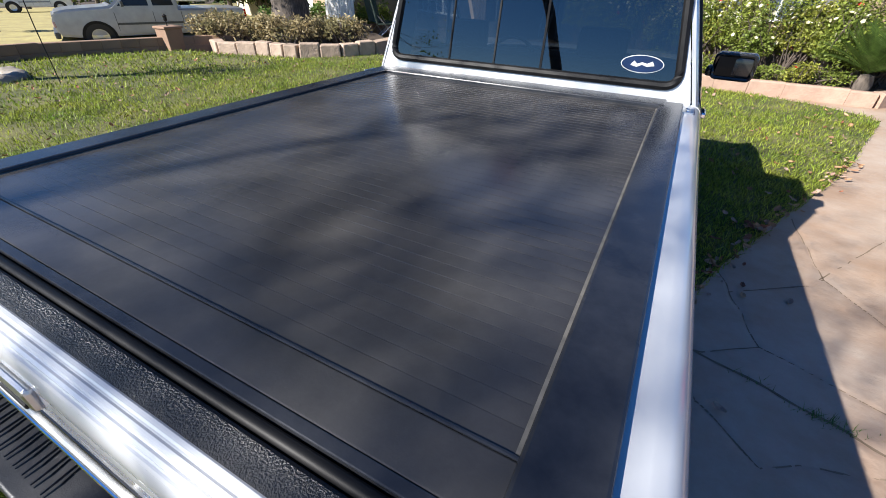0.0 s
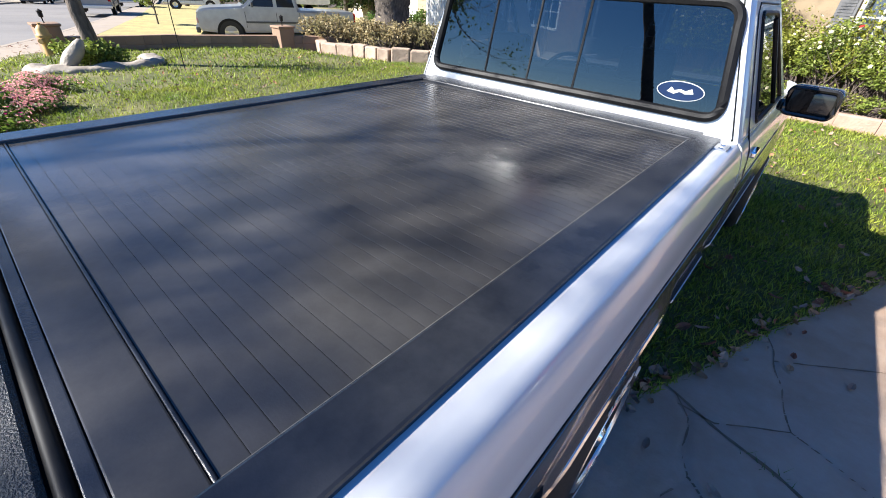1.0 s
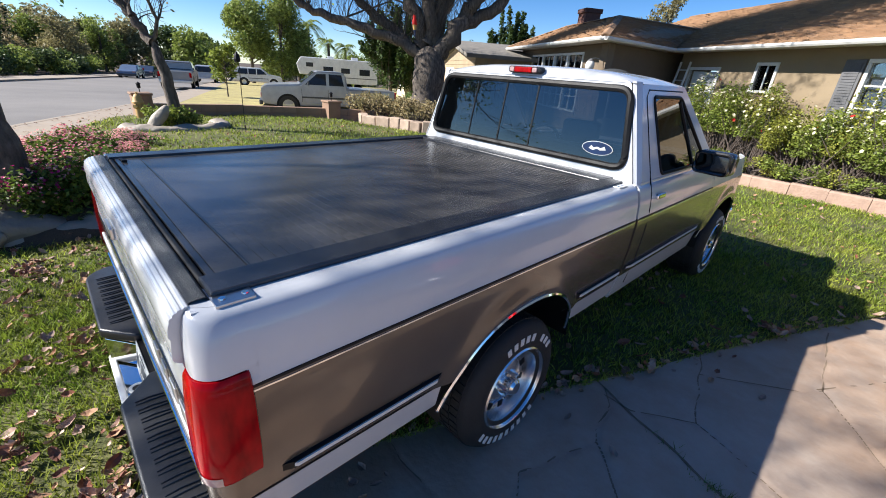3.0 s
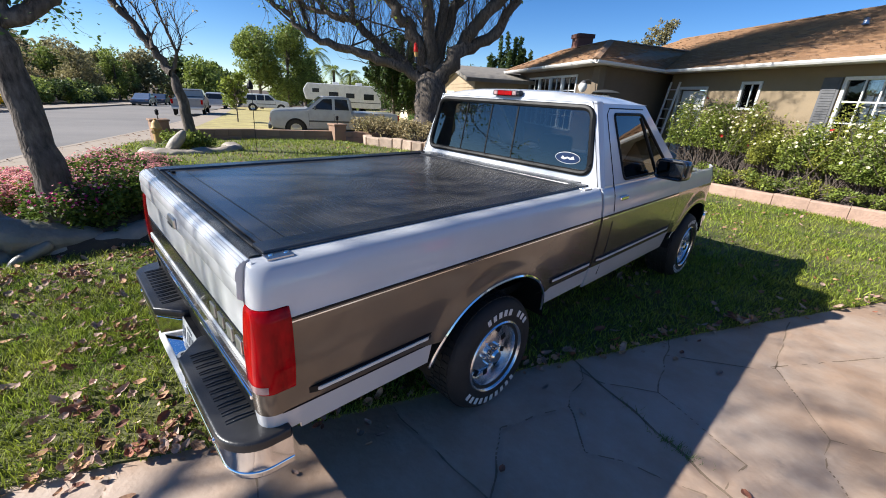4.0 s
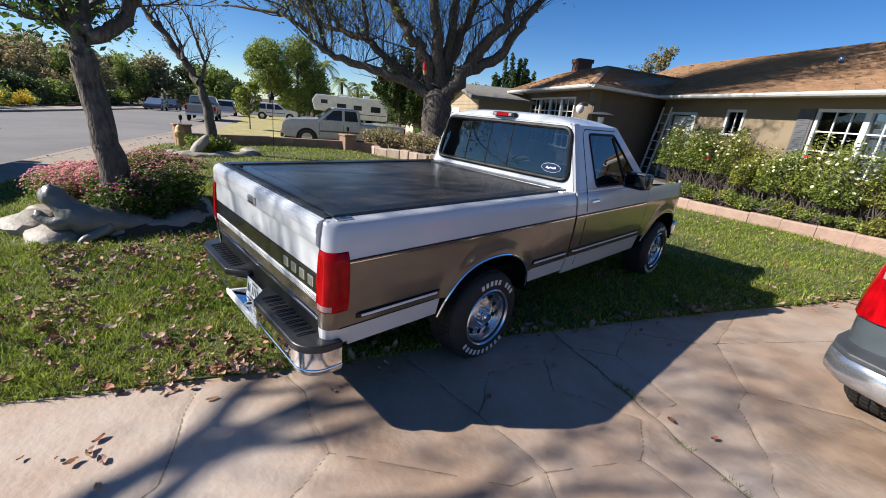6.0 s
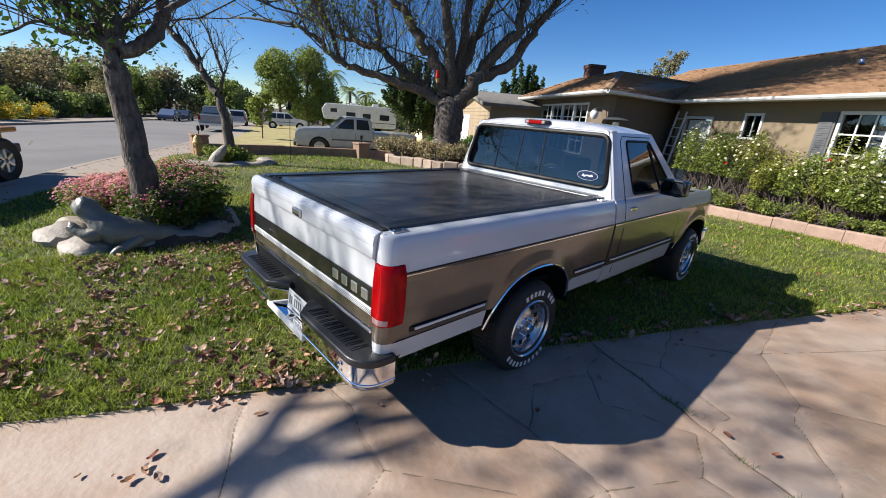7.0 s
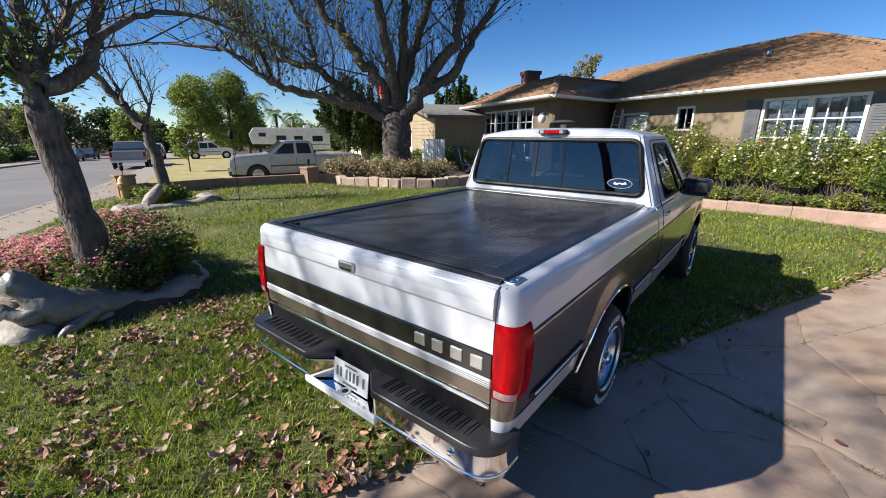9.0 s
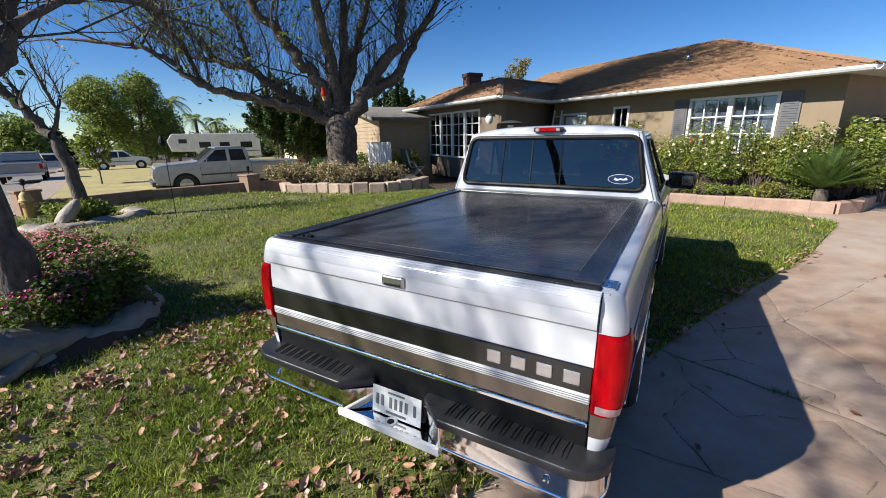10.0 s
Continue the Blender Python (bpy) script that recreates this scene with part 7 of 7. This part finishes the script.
def far_house(name, label, m, w, d, eave, ridge, wallm, roofm, wins, door=None, over=0.5):
    t = thing(name, label, "house", m)
    bm = bmesh.new()
    box(bm, 0, w, 0, d, -0.5, eave)
    part("wall", bm, wallm, t)
    part("gable", prism([(0, eave - 0.01), (w, eave - 0.01), (w / 2, ridge - 0.1)], 0.002, d - 0.002), wallm, t)
    for s in (0, 1):
        p = [(-over, eave - over * (ridge - eave) / (w / 2)), (w / 2, ridge), (w / 2, ridge + 0.14), (-over - 0.03, eave - over * (ridge - eave) / (w / 2) + 0.14)]
        if s:
            p = [(w - x, z) for x, z in p]
        part("roof", prism(p, -over, d + over), roofm, t)
    for x0, x1, z0, z1 in wins:
        fr_ = part("window", boxed(x0 - 0.08, x1 + 0.08, -0.04, 0.01, z0 - 0.08, z1 + 0.08, 0.01), TRIMW, t)
        part("pane", boxed(x0, x1, -0.05, -0.03, z0, z1), GLASS2, fr_)
    if wallm is SIDING:
        for k in range(15):
            part("siding_board", prism([(-0.022, 0.0), (-0.004, 0.172), (0.0, 0.172), (0.0, 0.0)], 0, w, axis="x"), SIDING, t).location.z = -0.1 + 0.173 * k
    if door:
        part("garage_door", boxed(*door[:2], -0.04, 0.01, 0, door[2], 0.01), TRIMW, t)
    return t


far_house("neighbour_house", "neighbouring tan house with grey shingle gable roof", Matrix.Translation((-17.4, 17.2, -0.1)) @ Matrix.Rotation(radians(-33), 4, "Z"), 7.2, 9.0, 2.45, 3.05, SIDING, GREYSHINGLE, [], (0.8, 2.9, 2.0))
far_house("neighbour_house", "pale yellow neighbouring house behind the juniper", Matrix.Translation((-34.0, 26.5, -0.5)) @ Matrix.Rotation(radians(-33), 4, "Z"), 9.0, 9.0, 2.6, 3.9, PALEWALL, GREYSHINGLE, [(1.0, 2.2, 1.0, 2.1), (6.2, 7.6, 1.0, 2.1)], (2.8, 5.4, 2.1))

# side gate, bins and patio chairs beside the wing
gate2 = thing("picket_gate", "weathered wooden gate with an arched top", "gate", H_AT @ Matrix.Translation((-6.9, -2.6, 0)))
for k in range(12):
    x = -1.15 + k * 0.1
    part("picket", boxed(x, x + 0.085, 0, 0.025, 0.1, 1.35 + 0.35 * math.sin(math.pi * (k + 0.5) / 12), 0.006, 1), WEATHERED, gate2)
for z in (0.4, 1.2):
    part("rail", boxed(-1.15, 0.05, 0.025, 0.06, z, z + 0.09, 0.006, 1), WEATHERED, gate2)
for x in (-1.3, 0.08):
    part("post", boxed(x, x + 0.12, -0.03, 0.09, 0, 1.75, 0.012), WEATHERED, gate2)
fence = thing("white_fence", "white painted board fence panel", "fence", Matrix.Translation((-10.9, 12.75, 0)))
for k in range(10):
    part("board", boxed(-0.8 + k * 0.13, -0.8 + k * 0.13 + 0.122, 0, 0.03, 0, 1.4, 0.006, 1), TRIMW, fence)
part("rail", boxed(-0.8, 0.5, 0.03, 0.07, 1.0, 1.1), TRIMW, fence)


def patio_chair(m):
    t = thing("patio_chair", "folding patio chair with a dark green sling seat", "chair", m, "patio chairs")
    part("seat", boxed(-0.28, 0.28, -0.25, 0.25, 0.4, 0.44, 0.015), GREENCLOTH, t)
    b = part("backrest", boxed(-0.28, 0.28, 0, 0.04, 0, 0.65, 0.015), GREENCLOTH, t)
    b.matrix_basis = Matrix.Translation((0, 0.24, 0.44)) @ Matrix.Rotation(radians(-14), 4, "X")
    for x in (-0.27, 0.27):
        for y0, y1 in ((-0.3, 0.2), (0.3, -0.2)):
            part("leg", tube([(x, y0, 0), (x, y1, 0.62 if y1 > 0 else 0.42)], 0.013, 6), STEEL, t)
    return t


for u, w, r in ((-3.2, -4.1, 20), (-2.3, -4.3, -15)):
    patio_chair(H_AT @ Matrix.Translation((u, w, 0.0)) @ Matrix.Rotation(radians(180 + r), 4, "Z"))
rk = random.Random(6)
for i in range(7):
    u, w = -6.2 + rk.uniform(0, 2.6), -4.0 + rk.uniform(-0.5, 0.5)
    t = thing("plant_pot", "terracotta plant pot with a leafy plant", "plant pot", H_AT @ Matrix.Translation((u, w, 0)), "plant pots by the wing")
    part("pot", lathe([(0.0, 0.0), (0.1, 0.0), (0.15, 0.26), (0.165, 0.26), (0.165, 0.3), (0.14, 0.3), (0.13, 0.22)], 16, "z"), KERBM, t, smooth=True)
    v, f = leaves(rk, [(Vector((rk.gauss(0, 0.12), rk.gauss(0, 0.12), 0.4 + abs(rk.gauss(0, 0.2)))), Vector((0, 0, 1))) for _ in range(160)], 0.06, 1, 0.05)
    tagged(raw("plant", v, f, ROSELEAF, t), kind="stuff")




heater = thing("patio_heater", "tall patio heater with a dark dished reflector by the wing", "patio heater", Matrix.Translation((-4.85, 12.03, 0.0)))
part("base", lathe([(0.0, 0.0), (0.24, 0.0), (0.25, 0.03), (0.22, 0.34), (0.2, 0.72), (0.05, 0.76)], 20, "z"), CLADDING, heater, "dark cylinder housing", smooth=True)
part("pole", lathe([(0.03, 0.74), (0.03, 1.7)], 12, "z"), STEEL, heater, smooth=True)
part("burner", lathe([(0.04, 1.68), (0.1, 1.7), (0.11, 1.93), (0.05, 1.97)], 16, "z"), STEEL, heater, smooth=True)
part("reflector", lathe([(0.4, 1.99), (0.405, 2.0), (0.3, 2.045), (0.15, 2.075), (0.0, 2.085)], 28, "z"), CLADDING, heater, "dark dished reflector", smooth=True)
lantern = thing("wall_lantern", "white glass wall lantern on the corner of the wing", "lamp", Matrix.Translation((-5.54, 11.86, 1.98)))
part("globe", lathe([(0.0, 0.0), (0.06, 0.01), (0.11, 0.07), (0.13, 0.15), (0.12, 0.22), (0.08, 0.27), (0.04, 0.29)], 18, "z"), TRIMW, lantern, "white globe", smooth=True)
part("cap", lathe([(0.09, 0.27), (0.06, 0.31), (0.0, 0.34)], 14, "z"), SHUTTER, lantern, smooth=True)
part("bracket", tube([(0, 0, 0.33), (0.08, 0.14, 0.36), (0.2, 0.32, 0.3)], 0.012, 8), SHUTTER, lantern)
# ---- paving and lawn ----
lawn = tagged(part("lawn", prism([tuple(p)[:2] for p in lawn_pts], -0.2, 0.014, axis="z"), LAWN), "patchy green lawn with fallen leaves", "lawn", kind="structure")
drive_pts = EDGE + LAWN_BACK[:4] + [(0.2, 10.5), (3.3, 10.6), (4.6, 13.5), (6, 40), (30, 40), (16, -13.6), (6, -8.6), (-2, -4.6), (-4, -3.6)]
tagged(part("driveway_far", prism([tuple(p)[:2] for p in drive_pts], -0.2, -0.008, axis="z"), CONCRETE), "tan stamped concrete drive beyond the parking place", "driveway", kind="structure")
JOINTS = [
    [(0.24, 2.1), (0.93, 1.86), (1.27, 1.72), (1.54, 1.6), (1.84, 1.52), (3.2, 1.0)],
    [(0.62, 2.95), (0.68, 2.68), (0.81, 2.21), (0.54, 2.02), (0.36, 2.0)], [(0.68, 2.68), (1.16, 3.03), (1.26, 3.16), (1.2, 4.1)], [(0.81, 2.21), (1.07, 2.09), (1.33, 1.99), (1.29, 1.72)],
    [(0.34, 2.07), (0.42, 1.94), (0.5, 1.64), (0.75, 1.42), (0.88, 1.5), (1.24, 1.63)], [(1.26, 3.16), (1.6, 2.57), (1.61, 2.29), (1.82, 1.96), (2.0, 1.5)], [(1.6, 2.57), (2.2, 2.9), (3.0, 2.7)],
    [(-0.3, 0.86), (-0.06, 0.82), (0.6, 0.83), (0.77, 0.83), (1.1, 0.81), (1.38, 1.3), (1.24, 1.63)], [(1.38, 1.3), (1.65, 1.28), (2.3, 1.2)], [(1.1, 0.81), (1.21, 0.73), (1.9, 0.3)],
    [(0.32, -0.01), (0.66, 0.28), (1.03, 0.59), (1.1, 0.81)], [(-0.45, 0.06), (-0.19, 0.09), (0.03, 0.04), (0.32, -0.01), (0.43, -0.24), (0.8, -0.7)], [(-0.63, -0.38), (-0.24, -0.58), (0.03, -0.7), (0.3, -1.3)],
    [(0.5, 1.64), (0.35, 1.2), (0.6, 0.83)], [(1.16, 3.03), (1.9, 4.2), (2.4, 5.1)]]


def paving():
    """The stamped concrete: one sheet with joints pressed into it."""
    x0, x1, y0, y1, st = -1.7, 3.0, -1.6, 5.0, 0.0175
    nx, ny = int((x1 - x0) / st), int((y1 - y0) / st)
    X, Y = np.meshgrid(np.linspace(x0, x1, nx), np.linspace(y0, y1, ny))
    Z = np.zeros_like(X)
    wob = 0.006 * np.sin(X * 17 + 2 * np.sin(Y * 9)) + 0.005 * np.sin(Y * 21 + X * 5)
    D = np.full_like(X, 9.0)
    for q, line in enumerate(JOINTS):
        for (ax, ay), (bx, by) in zip(line, line[1:]):
            dx, dy = bx - ax, by - ay
            k = np.clip(((X - ax) * dx + (Y - ay) * dy) / (dx * dx + dy * dy), 0, 1)
            d = np.hypot(X + wob - ax - k * dx, Y + wob - ay - k * dy) * (0.62 if q == 0 else 1.0)
            D = np.minimum(D, d)
    Z -= 0.008 * np.clip(1 - D / 0.02, 0, 1)
    Z += 0.0007 * np.sin(X * 7.1 + 1.7 * np.sin(Y * 3.3)) + 0.0005 * np.sin(Y * 11 + 2 * np.sin(X * 5)) + 0.001
    me = bpy.data.meshes.new("driveway")
    V = np.stack([X, Y, Z], -1).reshape(-1, 3)
    i = np.arange(nx * ny).reshape(ny, nx)
    F = np.stack([i[:-1, :-1], i[:-1, 1:], i[1:, 1:], i[1:, :-1]], -1).reshape(-1, 4)
    me.vertices.add(len(V))
    me.vertices.foreach_set("co", V.ravel())
    me.loops.add(F.size)
    me.loops.foreach_set("vertex_index", F.ravel())
    me.polygons.add(len(F))
    me.polygons.foreach_set("loop_start", np.arange(0, F.size, 4))
    me.materials.append(CONCRETE)
    me.update()
    me.polygons.foreach_set("use_smooth", np.ones(len(F), bool))
    return tagged(new("driveway", me), "tan and grey stamped concrete driveway with wandering joints", "driveway", kind="structure")


paved = paving()


def wander(x, y):
    w = 0.006 * math.sin(x * 17 + 2 * math.sin(y * 9)) + 0.005 * math.sin(y * 21 + x * 5)
    return x - w, y - w


for q, line in enumerate(JOINTS):
    pts = []
    for (ax, ay), (bx, by) in zip(line, line[1:]):
        n = max(2, int(math.hypot(bx - ax, by - ay) / 0.03))
        pts += [wander(ax + (bx - ax) * k / n, ay + (by - ay) * k / n) for k in range(n)]
    pts.append(wander(*line[-1]))
    rj = random.Random(q)
    rows = []
    for i, p in enumerate(pts):
        a, b = Vector(pts[max(i - 1, 0)]), Vector(pts[min(i + 1, len(pts) - 1)])
        t = (b - a).normalized()
        w = (0.008 if q == 0 else 0.0045) * rj.uniform(0.6, 1.3)
        rows.append([(p[0] - t.y * w, p[1] + t.x * w, -0.0028), (p[0] + t.y * w, p[1] - t.x * w, -0.0028)])
    part("joint", loft(rows), JOINT, paved, "sandy filled joint")


def inside(px, py, poly):
    res = np.zeros(len(px), bool)
    n = len(poly)
    for i in range(n):
        (ax, ay), (bx, by) = poly[i], poly[(i + 1) % n]
        hit = ((ay > py) != (by > py)) & (px < (bx - ax) * (py - ay) / (by - ay + 1e-12) + ax)
        res ^= hit
    return res


def blades(name, label, boxes, poly, seed, avoid=()):
    """Grass as single bent blades; boxes: (x0, x1, y0, y1, per square metre, height, width)."""
    rg = np.random.default_rng(seed)
    vs, fs, base = [], [], 0
    for x0, x1, y0, y1, dens, hgt, wid in boxes:
        n = int((x1 - x0) * (y1 - y0) * dens)
        x, y = rg.uniform(x0, x1, n), rg.uniform(y0, y1, n)
        patch = np.sin(x * 2.1 + 1.3 * np.sin(y * 1.7)) + np.sin(y * 2.7 + 1.1 * np.sin(x * 2.3))
        keep = inside(x, y, poly) & (rg.uniform(0, 1, n) < 0.72 + 0.22 * patch)
        x, y = x[keep], y[keep]
        n = len(x)
        a = rg.uniform(0, 2 * np.pi, n)
        tuft = np.sin(x * 23 + 2 * np.sin(y * 13)) * np.sin(y * 19 + 2 * np.sin(x * 11))
        h = hgt * rg.uniform(0.4, 1.2, n) * (1 + 0.35 * tuft)
        lean = rg.uniform(0.2, 1.3, n) * h
        la = rg.uniform(0, 2 * np.pi, n)
        w = wid * rg.uniform(0.6, 1.3, n)
        cx, cy = np.cos(a) * w, np.sin(a) * w
        lx, ly = np.cos(la) * lean, np.sin(la) * lean
        z0 = np.full(n, 0.01)
        P = np.stack([np.stack([x - cx, y - cy, z0], -1), np.stack([x + cx, y + cy, z0], -1), np.stack([x + cx * 0.7 + lx * 0.4, y + cy * 0.7 + ly * 0.4, z0 + h * 0.6], -1), np.stack([x - cx * 0.7 + lx * 0.4, y - cy * 0.7 + ly * 0.4, z0 + h * 0.6], -1), np.stack([x + lx, y + ly, z0 + h], -1)], 1)
        vs.append(P.reshape(-1, 3))
        i = base + 5 * np.arange(n)[:, None]
        fs.append((i + np.array([[0, 1, 2, 3]]), i + np.array([[3, 2, 4]])))
        base += 5 * n
    V = np.concatenate(vs)
    Q = np.concatenate([f[0] for f in fs])
    T = np.concatenate([f[1] for f in fs])
    me = bpy.data.meshes.new(name)
    me.vertices.add(len(V))
    me.vertices.foreach_set("co", V.ravel())
    me.loops.add(Q.size + T.size)
    me.loops.foreach_set("vertex_index", np.concatenate([Q.ravel(), T.ravel()]))
    me.polygons.add(len(Q) + len(T))
    me.polygons.foreach_set("loop_start", np.concatenate([np.arange(0, Q.size, 4), Q.size + np.arange(0, T.size, 3)]))
    me.materials.append(BLADE)
    me.update()
    me.validate()
    return tagged(new(name, me), label, "grass", kind="stuff")


grass_poly = [tuple(p)[:2] for p in lawn_pts]
grass_poly = [(x + 0.03 if 0 < k < 16 else x, y) for k, (x, y) in enumerate(grass_poly)]
blades("grass", "short green and straw-coloured lawn grass", [(-3.9, 0.0, -3.0, 1.6, 9200, 0.052, 0.0033), (-3.8, 1.8, 1.6, 5.2, 5300, 0.05, 0.0038), (-8.0, -3.8, -2.5, 5.2, 2000, 0.055, 0.005), (-8.0, 3.0, 5.2, 10.3, 1800, 0.055, 0.005), (-13.4, -8.0, -1.0, 10.3, 420, 0.07, 0.009)], grass_poly, 5)


def leaf_mesh(seed):
    rnd = random.Random(seed)
    v, f = [], []
    L, W = rnd.uniform(0.022, 0.034), rnd.uniform(0.014, 0.022)
    curl = rnd.uniform(0.2, 1.0)
    rows = 5
    for i in range(rows):
        s = i / (rows - 1)
        w = W * math.sin(math.pi * (0.08 + 0.86 * s)) ** 0.8
        y = L * (2 * s - 1)
        z = 0.012 * curl * (2 * s - 1) ** 2
        v += [(-w, y, z + 0.016 * curl * rnd.uniform(0.5, 1.2)), (0, y, z), (w, y, z + 0.016 * curl * rnd.uniform(0.3, 1.2))]
    for i in range(rows - 1):
        for k in (0, 1):
            a = 3 * i + k
            f.append((a, a + 1, a + 4, a + 3))
    return v, f


litter = thing("leaf_litter", "scattered dry brown and pinkish leaves on the lawn and driveway", "fallen leaves")
kinds = [leaf_mesh(900 + k) for k in range(8)]
shared = []
for k, (v, f) in enumerate(kinds):
    me = bpy.data.meshes.new("leaf")
    me.from_pydata(v, [], f)
    me.materials.append((PALELEAF, DRYLEAF, REDLEAF)[k % 3])
    shared.append(me)
rl = random.Random(12)
heaps = [(rl.uniform(-3.6, -0.6), rl.uniform(-1.6, 1.2), rl.uniform(0.05, 0.22)) for _ in range(44)] + [(0.9, 3.7, 0.06)]
spots = []
for _ in range(3500):
    u = rl.random()
    if u < 0.38:
        hx, hy, hs = heaps[rl.randrange(len(heaps))]
        x, y = rl.gauss(hx, hs), rl.gauss(hy, hs)
    elif u < 0.58:
        x, y = rl.uniform(-3.8, 0), rl.uniform(-2.4, 1.5)
    elif u < 0.9:
        x, y = rl.uniform(-11, 2.5), rl.uniform(0.5, 9.5)
    else:
        k = rl.randrange(3, 12)
        f = rl.random()
        x = EDGE[k][0] * (1 - f) + EDGE[k + 1][0] * f + rl.gauss(0.03, 0.05)
        y = EDGE[k][1] * (1 - f) + EDGE[k + 1][1] * f
    spots.append((x, y))
spots += [(rl.uniform(-0.9, 2.6), rl.uniform(-1.4, 2.6)) for _ in range(12)]
spots.sort(key=lambda p: (p[0] + 0.8) ** 2 + (p[1] + 0.3) ** 2)
on_lawn = inside(np.array([p[0] for p in spots]), np.array([p[1] for p in spots]), grass_poly)
rest = [([], []) for _ in range(3)]
for k, (x, y) in enumerate(spots):
    if -4.9 < x < -3.75 and -1.3 < y < 0.8:
        continue
    if not on_lawn[k] and rl.random() < 0.8:
        continue
    z = 0.038 if on_lawn[k] else 0.004
    m = Matrix.Translation((x, y, z + rl.uniform(0, 0.012))) @ Euler((rl.gauss(0, 0.4) if on_lawn[k] else rl.gauss(0, 0.12), rl.gauss(0, 0.4) if on_lawn[k] else rl.gauss(0, 0.12), rl.uniform(0, 6.28))).to_matrix().to_4x4() @ Matrix.Scale(rl.uniform(0.4, 1.1) ** 1.2 * (1.2 if on_lawn[k] else 1.05), 4)
    if k < 290:
        o = new("leaf", shared[rl.randrange(8)])
        o.parent = litter
        o.matrix_basis = m
    else:
        v, f = kinds[rl.randrange(8)]
        rest_v, rest_f = rest[rl.choice((0, 0, 0, 1, 1, 1, 2))]
        i = len(rest_v)
        rest_v += [m @ Vector(p) for p in v]
        rest_f += [tuple(a + i for a in q) for q in f]
for _ in range(420):
    k = rl.randrange(3, 6)
    f = rl.random()
    off = rl.choice((-0.24, -0.2, 0.1, 0.6, 1.1)) + rl.gauss(0, 0.12)
    (xa, ya), (xb, yb) = shifted(KERB, off)[k:k + 2]
    x, y = xa + (xb - xa) * f, ya + (yb - ya) * f
    m = Matrix.Translation((x, y, gz(x, y) + (0.015 if off > 0 else -0.09))) @ Matrix.Rotation(rl.uniform(0, 6.28), 4, "Z") @ Matrix.Scale(rl.uniform(0.6, 1.3), 4)
    v, f = kinds[rl.randrange(8)]
    rest_v, rest_f = rest[rl.choice((0, 0, 2))]
    i = len(rest_v)
    rest_v += [m @ Vector(p) for p in v]
    rest_f += [tuple(a + i for a in q) for q in f]
for (rest_v, rest_f), lm in zip(rest, (DRYLEAF, PALELEAF, REDLEAF)):
    tagged(raw("leaf_rest", rest_v, rest_f, lm, litter), kind="stuff")
# weeds in the long joint
wv, wf = [], []
for cx, cy, n in ((1.0, 1.83, 60), (1.08, 1.8, 40), (1.5, 1.62, 26), (1.75, 1.55, 18), (0.75, 1.92, 14)):
    for _ in range(n):
        x, y = cx + rl.gauss(0, 0.05), cy + rl.gauss(0, 0.016)
        a, h = rl.uniform(0, 6.28), rl.uniform(0.015, 0.045)
        i = len(wv)
        wv += [(x - 0.002, y, -0.01), (x + 0.002, y, -0.01), (x + math.cos(a) * h * 0.8, y + math.sin(a) * h * 0.8, h)]
        wf.append((i, i + 1, i + 2))
tagged(raw("joint_weeds", wv, wf, LEAF), "small weeds growing in the driveway joint", "weeds", kind="stuff")
